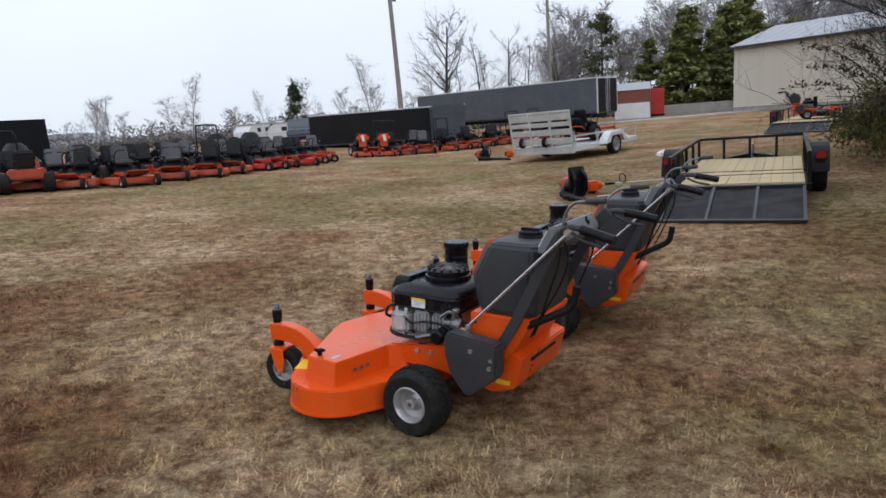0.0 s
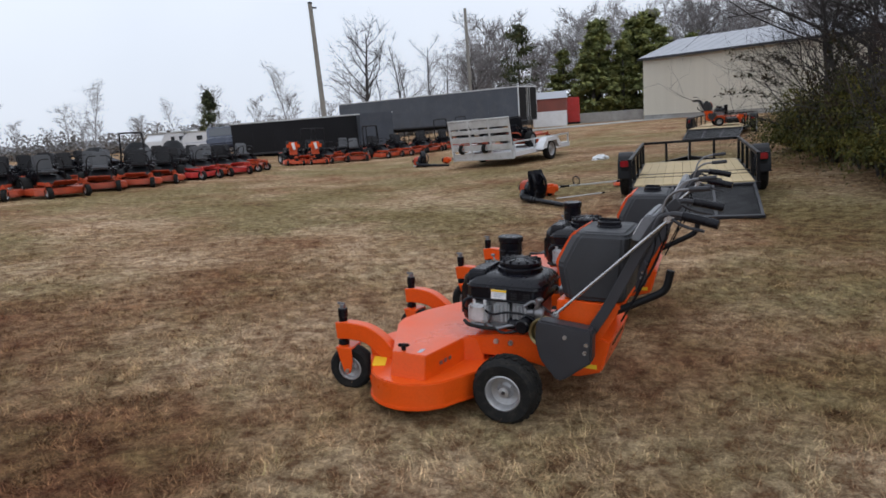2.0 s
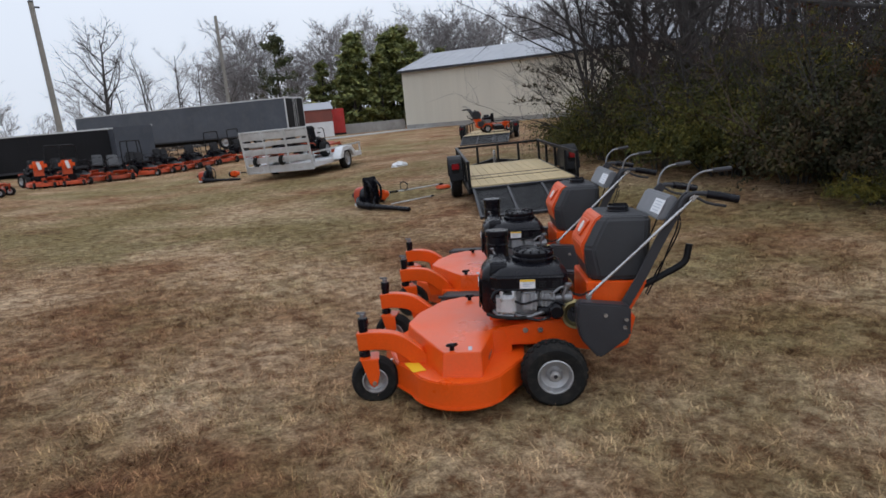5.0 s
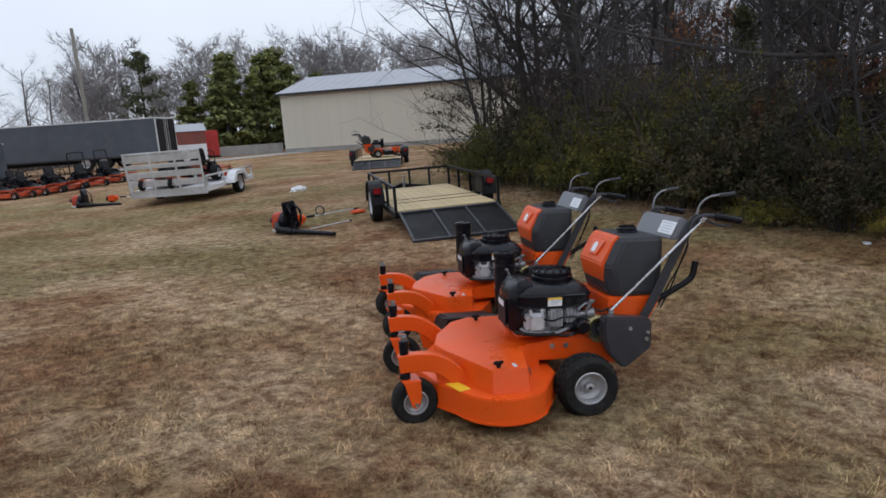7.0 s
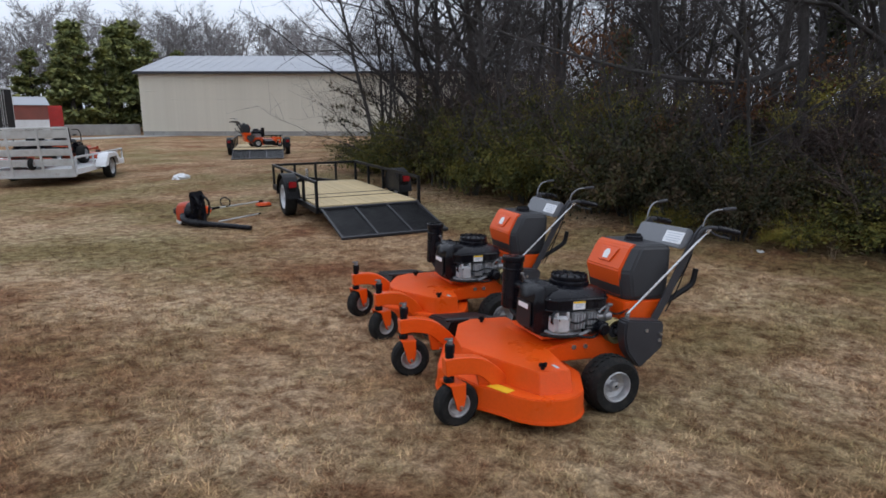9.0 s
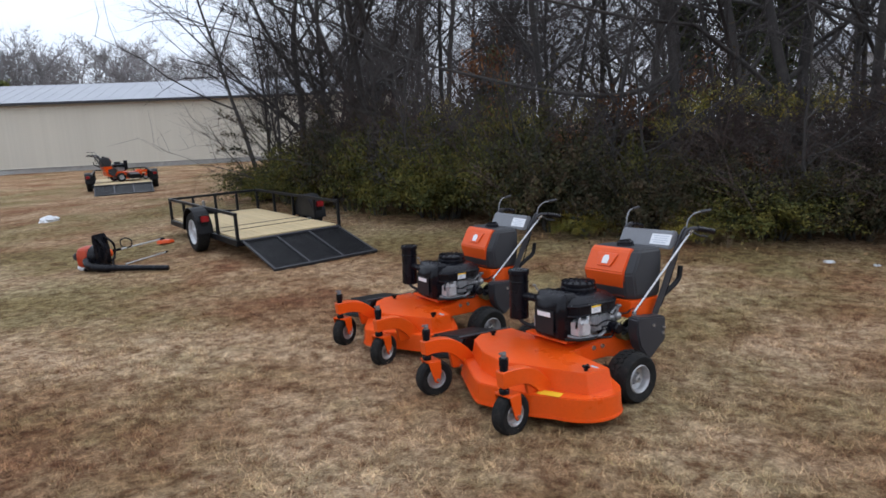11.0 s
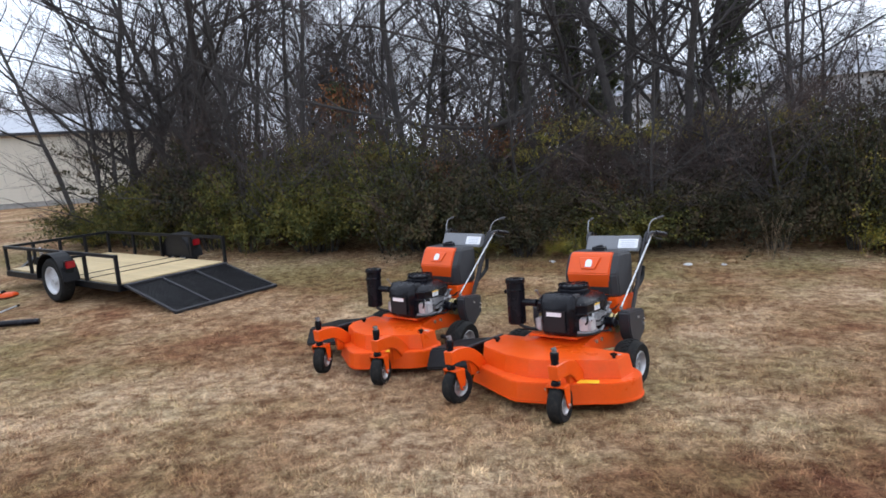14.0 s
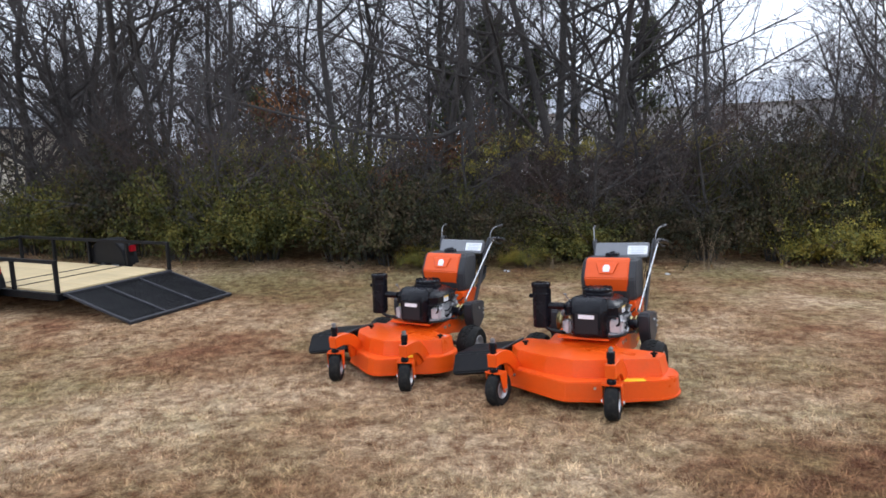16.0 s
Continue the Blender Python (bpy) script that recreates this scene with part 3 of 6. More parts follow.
    # chassis
    side_out = [(0.34, 0.20), (0.34, 0.285), (0.10, 0.325), (-0.22, 0.345), (-0.40, 0.37), (-0.46, 0.35), (-0.42, 0.19), (-0.30, 0.15), (0.0, 0.2)]
    ch = side_prism(side_out, -0.27, 0.27, 0.008)
    part("chassis", ch, ORANGE, t, "orange folded-steel engine frame")
    part("engine_plate", box(0.44, 0.40, 0.016, (0.10, 0.02, 0.336), 0.004), ORANGE, t)
    for bx in (0.05, 0.13):
        bolt(t, (bx, 0.275, 0.285), 0.015)
    part("rear_slot", box(0.004, 0.30, 0.035, (-0.450, 0, 0.315), 0.001), BLACK_PLASTIC, t)
    part("warning_label", box(0.075, 0.003, 0.022, (-0.36, 0.272, 0.215), 0), YELLOW_LABEL, t)
    # belt shield and pulley on the left, its twin on the right
    for s in (1, -1):
        out = [(-0.125, 0.455), (-0.14, 0.470), (-0.385, 0.448), (-0.40, 0.435), (-0.40, 0.285), (-0.262, 0.178), (-0.235, 0.170), (-0.148, 0.27), (-0.122, 0.36)]
        sh = part("belt_shield", side_prism(out, s * 0.33, s * 0.42, 0.01), DARK_STEEL, t, "charcoal sheet-steel belt shield")
        for bx, bz in ((-0.27, 0.40), (-0.375, 0.375), (-0.368, 0.335)):
            bolt(sh, (bx, s * 0.424, bz))
        pl = part("pulley", lathe([(0.045, -0.03), (0.072, -0.03), (0.076, -0.024), (0.062, -0.006), (0.062, 0.006), (0.076, 0.024), (0.072, 0.03), (0.060, 0.026), (0.052, 0.008), (0.045, 0.006)], (-0.135, s * 0.295, 0.375), "Y", 30, True), BRASS, t, "yellow-zinc drive pulley")
        part("hub", merge(cyl(0.046, 0.02, (-0.135, s * 0.285, 0.375), "Y", 20, 0.003), cyl(0.018, 0.06, (-0.135, s * 0.30, 0.375), "Y", 14, 0.003)), DARK_STEEL, pl)
        part("clutch", merge(cyl(0.034, 0.05, (-0.10, s * 0.25, 0.455), "X", 18, 0.006), cyl(0.022, 0.04, (-0.05, s * 0.25, 0.455), "X", 14, 0.004)), DARK_CHROME, t, "dull steel clutch housing")
    # engine
    en = new("engine")
    en.parent = t
    en.location = (0, 0.072, 0)
    blk = box(0.30, 0.29, 0.165, (0.075, 0.0, 0.425), 0.016)
    merge(blk, cyl(0.10, 0.06, (0.07, 0, 0.372), seg=24, bev=0.006), box(0.33, 0.33, 0.022, (0.08, 0.0, 0.352), 0.006))
    part("crankcase", blk, ALLOY, en, "cast aluminium crankcase")
    for bx, by, bh in ((0.005, 0.168, 0.13), (0.105, 0.182, 0.105)):
        barrel = part("cylinder_barrel", box(0.085, 0.060, bh, (bx, by - 0.012, 0.497 - bh / 2), 0.010), ALLOY, en)
        for i in range(4):
            part("fin", box(0.009, 0.070, bh * 0.86, (bx - 0.031 + 0.0207 * i, by - 0.004, 0.494 - bh / 2), 0.002), ALLOY, barrel)
    head = box(0.098, 0.085, 0.105, (0.225, 0.182, 0.430), 0.012)
    merge(head, box(0.078, 0.012, 0.085, (0.225, 0.226, 0.430), 0.005), box(0.012, 0.07, 0.085, (0.277, 0.182, 0.430), 0.004), cyl(0.010, 0.03, (0.19, 0.21, 0.49), "Z", 10, 0.002), cyl(0.010, 0.03, (0.255, 0.20, 0.49), "Z", 10, 0.002))
    hd = part("cylinder_head", head, BRIGHT_ALLOY, en, "bright cast valve cover")
    for bx, bz in ((0.194, 0.395), (0.256, 0.395), (0.194, 0.465), (0.256, 0.465)):
        bolt(hd, (bx, 0.234, bz), 0.008)
    head2 = box(0.085, 0.055, 0.10, (0.235, -0.185, 0.412), 0.012)
    merge(head2, box(0.07, 0.012, 0.085, (0.235, -0.217, 0.412), 0.005))
    part("cylinder_head", head2, ALLOY, en)
    part("spark_lead", tube([(0.285, 0.20, 0.44), (0.305, 0.225, 0.46), (0.295, 0.222, 0.50), (0.26, 0.205, 0.515)], 0.008, 7), BLACK_PLASTIC, en)
    part("filler_neck", merge(tube([(-0.065, 0.185, 0.44), (-0.085, 0.195, 0.49), (-0.10, 0.20, 0.525)], 0.012, 10), cyl(0.02, 0.018, (-0.102, 0.201, 0.532), "Z", 14, 0.004)), DARK_CHROME, en, "bright steel filler neck")
    part("drain_hose", tube([(0.05, 0.20, 0.37), (0.16, 0.235, 0.362), (0.27, 0.22, 0.365), (0.33, 0.15, 0.362)], 0.010, 8), RUBBER, en)
    shroud = loft([[(x * sx + ox, y * sy, z) for x, y in ((1, -0.8), (1, 0.8), (0.8, 1), (-0.8, 1), (-1, 0.8), (-1, -0.8), (-0.8, -1), (0.8, -1))] for z, sx, sy, ox in
                   ((0.500, 0.185, 0.19, 0.10), (0.510, 0.205, 0.208, 0.10), (0.582, 0.208, 0.208, 0.10), (0.612, 0.185, 0.182, 0.095), (0.632, 0.14, 0.135, 0.075))])
    sh = part("shroud", bevelled(shroud, 0.007), BLACK_PLASTIC, en, "glossy black plastic engine shroud")
    octagon = ((1, -0.8), (1, 0.8), (0.8, 1), (-0.8, 1), (-1, 0.8), (-1, -0.8), (-0.8, -1), (0.8, -1))
    for z0, k in ((0.566, 0.2125), (0.503, 0.2095)):
        part("moulding", bevelled(loft([[(x * k + 0.10, y * k, z) for x, y in octagon] for z in (z0, z0 + 0.011)]), 0.003, 1), BLACK_PLASTIC, sh, "raised seam round the shroud")
    for y0 in (-0.115, -0.04, 0.04, 0.115):
        part("ridge", box(0.13, 0.016, 0.016, (0.225, y0, 0.618), 0.005, (0, 9, 0)), BLACK_PLASTIC, sh)
    for i in range(6):
        part("vent_slot", box(0.036, 0.004, 0.007, (-0.035, 0.2085, 0.525 + 0.0125 * i) if i < 3 else (0.035, 0.2085, 0.4875 + 0.0125 * i), 0), SEAT_BLACK, sh)
    part("choke_lever", merge(tube([(0.25, -0.14, 0.60), (0.27, -0.17, 0.625), (0.29, -0.185, 0.66)], 0.005, 6), cyl(0.012, 0.012, (0.292, -0.187, 0.665), "Z", 10, 0.002)), DARK_CHROME, en)
    grille = lathe([(0.02, 0.0), (0.118, 0.0), (0.122, 0.010), (0.119, 0.030), (0.112, 0.034), (0.114, 0.042), (0.113, 0.058), (0.098, 0.068), (0.05, 0.072), (0.02, 0.070)], (0.065, 0, 0.626), seg=32)
    fan = part("fan_cover", grille, BLACK_PLASTIC, en, "round ribbed fan cover")
    for i in range(14):
        a = 2 * math.pi * i / 14
        part("rib", box(0.085, 0.008, 0.014, (0.065 + 0.068 * math.cos(a), 0.068 * math.sin(a), 0.6925), 0.002, (0, 0, math.degrees(a))), BLACK_PLASTIC, fan)
    mf = loft([[(0.22, -0.142 * k, z), (0.31, -0.140 * k, z), (0.362 - dx, -0.105 * k, z), (0.372 - dx, 0.0, z), (0.362 - dx, 0.105 * k, z), (0.31, 0.142 * k, z), (0.22, 0.146 * k, z)] for z, dx, k in ((0.350, 0.03, 0.93), (0.372, 0.006, 1.0), (0.53, 0.0, 1.03), (0.60, 0.012, 1.02), (0.636, 0.05, 0.96), (0.648, 0.09, 0.86))])
    mf = bevelled(mf, 0.010)
    part("front_cowl", mf, BLACK_PLASTIC, en, "black front cowl")
    part("cowl_panel", box(0.008, 0.175, 0.155, (0.371, 0.0, 0.462), 0.003), SEAT_BLACK, en, "recessed matt front panel")
    part("maker_plate", box(0.003, 0.120, 0.030, (0.3765, 0.0, 0.512), 0), WHITE_LABEL, en, "pale maker plate")
    part("side_label", box(0.082, 0.003, 0.050, (0.115, 0.2085, 0.542), 0), WHITE_LABEL, en, "white and yellow label")
    part("label_strip", box(0.082, 0.002, 0.011, (0.115, 0.2105, 0.560), 0), YELLOW_LABEL, en)
    for i in range(3):
        part("print_bar", box(0.06 - 0.012 * i, 0.002, 0.004, (0.11 + 0.006 * i, 0.2105, 0.548 - 0.009 * i), 0), GREY_PRINT, en)
    part("side_label", box(0.036, 0.003, 0.038, (0.283, 0.1795, 0.560), 0, (0, 0, -33)), WHITE_LABEL, en)
    part("label_strip", box(0.016, 0.003, 0.020, (0.284, 0.181, 0.560), 0, (0, 0, -33)), BLACK_PLASTIC, en)
    part("starter", merge(cyl(0.034, 0.11, (-0.045, 0.16, 0.42), "Z", 18, 0.006), cyl(0.022, 0.05, (-0.045, 0.16, 0.50), "Z", 14, 0.004), cyl(0.030, 0.09, (0.02, 0.19, 0.385), "X", 16, 0.006)), BLACK_PLASTIC, en)
    part("oil_filter", cyl(0.037, 0.085, (-0.03, 0.235, 0.40), "Y", 20, 0.008), BLACK_PLASTIC, en)
    part("pipe", merge(tube([(0.20, 0.19, 0.375), (0.12, 0.225, 0.365), (0.05, 0.22, 0.385), (-0.02, 0.17, 0.37)], 0.011), tube([(0.30, 0.12, 0.38), (0.26, 0.2, 0.37), (0.19, 0.215, 0.37)], 0.012)), DARK_CHROME, en)
    part("pipe", merge(tube([(-0.02, 0.21, 0.49), (-0.07, 0.2, 0.52), (-0.10, 0.19, 0.47), (-0.13, 0.2, 0.42)], 0.009), cyl(0.017, 0.03, (-0.09, 0.19, 0.515), "Z", 12, 0.003)), DARK_CHROME, en)
    part("wire", merge(tube([(0.2, 0.21, 0.455), (0.14, 0.235, 0.44), (0.06, 0.225, 0.455), (-0.04, 0.2, 0.44), (-0.14, 0.24, 0.39)], 0.006, 6), tube([(-0.08, 0.14, 0.5), (-0.16, 0.2, 0.47), (-0.22, 0.22, 0.50), (-0.26, 0.2, 0.47)], 0.006, 6), tube([(0.3, -0.1, 0.37), (0.22, 0.1, 0.362), (0.08, 0.27, 0.36), (0.0, 0.25, 0.37)], 0.007, 6)), BLACK_PLASTIC, en)
    can = merge(cyl(0.068, 0.32, (0.255, -0.395, 0.557), seg=26, bev=0.006), cyl(0.075, 0.038, (0.255, -0.395, 0.728), seg=26, bev=0.006), cyl(0.028, 0.12, (0.25, -0.27, 0.565), "Y", 16), cyl(0.0715, 0.012, (0.255, -0.395, 0.66), seg=26, bev=0.003), box(0.03, 0.04, 0.03, (0.255, -0.475, 0.64), 0.006), box(0.014, 0.02, 0.28, (0.255, -0.325, 0.56), 0.003))
    part("air_filter", can, BLACK_PLASTIC, en, "black canister air filter")
    part("filter_bracket", tube([(0.28, -0.375, 0.425), (0.28, -0.33, 0.385), (0.26, -0.26, 0.365), (0.22, -0.2, 0.36)], 0.014), BLACK_STEEL, en)
    # fuel tank with its orange nose
    body = bevelled(loft([[(x, y * k, z0) for x, y in ((fx, 0.172), (fx - 0.05, 0.222), (-0.495 + dx, 0.222), (-0.525 + dx, 0.19), (-0.525 + dx, -0.19), (-0.495 + dx, -0.222), (fx - 0.05, -0.222), (fx, -0.172))] for z0, k, dx, fx in
                          ((0.545, 0.93, 0.02, -0.222), (0.565, 1.0, 0.006, -0.212), (0.64, 1.015, 0.0, -0.194), (0.725, 1.02, -0.004, -0.178), (0.84, 1.01, -0.008, -0.232), (0.876, 0.98, -0.008, -0.252), (0.892, 0.91, 0.012, -0.275))]), 0.014, 3)
    part("fuel_tank", body, GREY_PLASTIC, t, "charcoal moulded plastic fuel tank", sharp=18)
    nose = side_prism([(-0.285, 0.896), (-0.266, 0.888), (-0.246, 0.872), (-0.172, 0.735), (-0.174, 0.72), (-0.204, 0.60), (-0.214, 0.562), (-0.235, 0.556), (-0.235, 0.69), (-0.30, 0.86)], -0.178, 0.178, 0.010, 2)
    for v in nose.verts:
        if v.co.z < 0.62:
            v.co.y *= 0.93
    ns = part("nose_panel", nose, ORANGE_PLASTIC, t, "orange plastic nose panel", sharp=11)
    face = Matrix.Translation((-0.2080, 0, 0.808)) @ Matrix.Rotation(radians(-28.4), 4, "Y") @ Matrix(((0, 0, 1, 0), (1, 0, 0, 0), (0, 1, 0, 0), (0, 0, 0, 1)))
    part("emblem_recess", turned(bevelled(loft([[(x, y, z) for x, y in ((-0.092, 0.052), (-0.058, -0.046), (0.058, -0.046), (0.092, 0.052))] for z in (-0.004, 0.007)]), 0.004, 1), face), ORANGE, ns, "raised orange badge plate")
    part("emblem", turned(bevelled(prism([(-0.026, -0.03), (0.026, -0.03), (0.03, 0.012), (0.016, 0.034), (-0.016, 0.034), (-0.03, 0.012)], 0.006, 0.011), 0.002, 1), face), WHITE_LABEL, ns, "small pale emblem")
    part("fuel_cap", merge(cyl(0.058, 0.030, (-0.40, 0.0, 0.909), seg=24, bev=0.006), cyl(0.062, 0.012, (-0.40, 0.0, 0.895), seg=24, bev=0.003), box(0.10, 0.02, 0.014, (-0.40, 0.0, 0.928), 0.004)), BLACK_PLASTIC, t)
    seatp = side_prism([(-0.195, 0.335), (-0.195, 0.548), (-0.500, 0.550), (-0.512, 0.535), (-0.425, 0.385), (-0.39, 0.335)], -0.228, 0.228, 0.006)
    part("tank_support", seatp, ORANGE, t, "folded orange tank support")
    # handle bars
    for s in (1, -1):
        part("handle_arm", bevelled(tube([(-0.40, s * 0.262, 0.385), (-0.50, s * 0.262, 0.56), (-0.615, s * 0.268, 0.80), (-0.70, s * 0.275, 0.955), (-0.745, s * 0.28, 1.005)], 0, k=3, flat=(0.016, 0.05)), 0.003, 1), DARK_STEEL, t, "charcoal steel handle arm")
        grip = part("handle", tube([(-0.69, s * 0.285, 0.93), (-0.715, s * 0.295, 0.985), (-0.765, s * 0.31, 1.005), (-0.83, s * 0.325, 0.998)], 0.0135, 10), DARK_STEEL, t)
        part("grip", tube([(-0.81, s * 0.32, 1.0), (-0.88, s * 0.338, 0.988), (-0.955, s * 0.352, 0.972)], 0.021, 12, 4), BLACK_PLASTIC, grip, "black foam grip")
        part("lever", tube([(-0.72, s * 0.295, 1.01), (-0.735, s * 0.30, 1.065), (-0.775, s * 0.315, 1.105), (-0.83, s * 0.332, 1.118), (-0.91, s * 0.348, 1.125)], 0.006, 8), DARK_CHROME, t, "bent steel control lever")
        part("lever_grip", tube([(-0.83, s * 0.332, 1.118), (-0.87, s * 0.34, 1.121), (-0.915, s * 0.349, 1.126)], 0.0115, 8, 3), DARK_STEEL, t)
        part("trigger", tube([(-0.76, s * 0.312, 0.985), (-0.82, s * 0.325, 0.955), (-0.90, s * 0.34, 0.94)], 0.007, 8), DARK_STEEL, t)
        if s < 0:
            continue
        part("control_rod", tube([(-0.200, s * 0.322, 0.482), (-0.712, s * 0.372, 0.982)], 0.0075, 8, 1), CHROME, t, "bright steel control rod")
        part("clevis", box(0.03, 0.02, 0.05, (-0.712, s * 0.372, 0.988), 0.005, (0, -40, 0)), CHROME, t)
        part("clevis", box(0.03, 0.02, 0.03, (-0.200, s * 0.322, 0.476), 0.005), CHROME, t)
    con = side_prism([(-0.612, 0.872), (-0.672, 0.99), (-0.705, 0.992), (-0.745, 0.935), (-0.655, 0.865)], -0.252, 0.252, 0.008)
    cn = part("console", con, CONSOLE_GREY, t, "charcoal steel console panel")
    lab = Matrix.Translation((-0.6405, 0.155, 0.932)) @ Matrix.Rotation(radians(-27), 4, "Y")
    part("console_label", turned(box(0.003, 0.185, 0.078), lab), WHITE_LABEL, cn, "white instruction label")
    for i in range(4):
        part("print_bar", turned(box(0.002, 0.15 - 0.03 * (i % 2), 0.004, (0.0022, 0, 0.024 - 0.016 * i)), lab), GREY_PRINT, cn)
    part("cross_bar", tube([(-0.69, -0.26, 0.95), (-0.69, 0.26, 0.95)], 0.012, 10, 1), DARK_STEEL, t)
    part("key_switch", merge(cyl(0.016, 0.03, (-0.715, -0.12, 0.965), "Z", 14, 0.003), box(0.006, 0.024, 0.02, (-0.715, -0.12, 0.985), 0.002)), BLACK_PLASTIC, cn)
    part("blade_switch", cyl(0.016, 0.03, (-0.715, 0.05, 0.962), "Z", 14, 0.004), BLACK_PLASTIC, cn)
    for y0, r, back in ((0.24, 0.0045, -0.01), (0.20, 0.004, 0.015), (-0.21, 0.0045, 0.0)):
        part("cable", tube([(-0.69, y0, 0.94), (-0.70 - back, y0 + 0.01, 0.84), (-0.66 - back, y0, 0.72), (-0.61, y0 * 0.95, 0.60), (-0.55, y0 * 0.9, 0.47)], r, 6), BLACK_PLASTIC, t)
    part("rear_bar", tube([(-0.44, 0.240, 0.49), (-0.52, 0.250, 0.534), (-0.60, 0.254, 0.578), (-0.675, 0.256, 0.620), (-0.705, 0.256, 0.650), (-0.715, 0.256, 0.690), (-0.722, 0.256, 0.735)], 0.018, 12), BLACK_STEEL, t, "bent black rear bar")
    # the upper works sit a little to the left of the drive wheels
    for o in t.children:
        if not o.name.startswith(("wheel", "caster", "axle")):
            o.location.z += 0.045
        if o.name.startswith(("fuel_tank", "nose_panel", "fuel_cap", "tank_support")):
            o.location.y += 0.067
        elif o.name.startswith("rear_bar"):
            o.location.y += 0.03
        elif o.name.startswith(("console", "cross_bar", "handle", "lever", "trigger", "cable")):
            o.location.x, o.location.y, o.scale.y = 0.07 if o.name.startswith("console") else 0.04, 0.095, 0.9
    return t


walk_mower(on_ground(0.092, 3.298, 146.4), 0.755, -0.51, 0.42, -0.405, "new orange walk-behind mower with a wide deck, on dry grass")
walk_mower(on_ground(0.998, 4.607, 148.5), 0.56, -0.42, 0.37, -0.29, "new orange walk-behind mower with a narrower deck, on dry grass", (20, 25))


# ---- utility trailers ----
def utility_trailer(m, width, length, label, ramp_drop, rails_h=0.39, deck_h=0.31, ramp_len=1.1, group="black utility trailers"):
    """x points to the tongue; the origin lies on the ground under the middle of the rear edge."""
    t = thing("utility_trailer", m, label, "trailer", group)
    w2, z0, zt = width / 2, deck_h, deck_h + rails_h
    fr = box(length, 0.06, 0.09, (length / 2, w2, z0 - 0.05), 0.005)
    merge(fr, box(length, 0.06, 0.09, (length / 2, -w2, z0 - 0.05), 0.005), box(0.06, width, 0.09, (0.03, 0, z0 - 0.05), 0.005), box(0.06, width, 0.09, (length - 0.03, 0, z0 - 0.05), 0.005))
    for i in range(1, 5):
        merge(fr, box(0.05, width, 0.05, (length * i / 5, 0, z0 - 0.07), 0.004))
    part("frame", fr, BLACK_STEEL, t, "black welded angle-steel frame")
    n = max(6, round(width / 0.14))
    pw = (width - 0.08) / n
    me = None
    for i in range(n):
        y = -width / 2 + 0.04 + pw * (i + 0.5)
        if me is None:
            first = part("plank", box(length - 0.09, pw - 0.003, 0.036, (length / 2, 0, z0 - 0.002), 0.004, seg=1), PLANK, t, "pale pine deck board")
            me, ob = first.data, first
        else:
            ob = new("plank", me)
            ob.parent = t
        ob.location = (0, y, 0.0008 * ((i * 7) % 3 - 1))
    part("deck_strap", box(0.03, width - 0.06, 0.006, (length * 0.27, 0, z0 + 0.022), 0.001), BLACK_STEEL, t)
    # rails and posts
    for s in (-1, 1):
        part("top_rail", box(length, 0.05, 0.045, (length / 2, s * w2, zt), 0.005), BLACK_STEEL, t)
        for i in range(5):
            part("post", box(0.045, 0.045, rails_h, (0.025 + (length - 0.05) * i / 4, s * w2, z0 + rails_h / 2), 0.004), BLACK_STEEL, t)
    part("top_rail", box(0.05, width, 0.045, (length - 0.02, 0, zt - 0.002), 0.005), BLACK_STEEL, t)
    for i in range(1, 4):
        part("post", box(0.045, 0.045, rails_h, (length - 0.025, -w2 + width * i / 4, z0 + rails_h / 2), 0.004), BLACK_STEEL, t)
    # axle, wheels, fenders, tail lamps
    ax = length * 0.40
    part("axle", cyl(0.035, width + 0.2, (ax, 0, 0.30), "Y", 14), BLACK_STEEL, t)
    for s in (-1, 1):
        y = s * (w2 + 0.16)
        wheel(t, (ax, y, 0.325), 0.328, 0.19, 0.20, s, 0, TRAILER_RIM)
        half = [(ax + 0.40 * math.cos(a), 0.33 + 0.39 * math.sin(a)) for a in [radians(d) for d in range(0, 181, 15)]]
        part("fender_side", side_prism(half, s * (w2 + 0.032), s * (w2 + 0.042), 0.002, 1), BLACK_STEEL, t)
        arc = [(ax + 0.41 * math.cos(a), 0.33 + 0.40 * math.sin(a)) for a in [radians(d) for d in range(0, 181, 15)]]
        inner = [(ax + 0.395 * math.cos(a), 0.33 + 0.385 * math.sin(a)) for a in [radians(d) for d in range(180, -1, -15)]]
        part("fender", side_prism(arc + inner, y - 0.115, y + 0.115, 0.002, 1), BLACK_STEEL, t, "rounded black wheel fender")
        lamp = part("tail_lamp", box(0.04, 0.13, 0.10, (ax - 0.43, s * (w2 + 0.16), 0.57), 0.012), TAIL_RED, t, "red tail lamp")
        part("lamp_housing", box(0.05, 0.15, 0.12, (ax - 0.405, s * (w2 + 0.16), 0.57), 0.01), BLACK_STEEL, lamp)
        part("lamp_bracket", box(0.012, 0.12, 0.30, (ax - 0.385, s * (w2 + 0.16), 0.46), 0.003), BLACK_STEEL, lamp)
    # tongue
    tg = tube([(length - 0.1, w2 - 0.1, z0 - 0.06), (length + 1.05, 0.04, z0 - 0.04)], 0, k=1, flat=(0.05, 0.09))
    merge(tg, tube([(length - 0.1, -w2 + 0.1, z0 - 0.06), (length + 1.05, -0.04, z0 - 0.04)], 0, k=1, flat=(0.05, 0.09)), box(0.3, 0.08, 0.08, (length + 1.15, 0, z0 - 0.03), 0.01))
    part("tongue", tg, BLACK_STEEL, t)
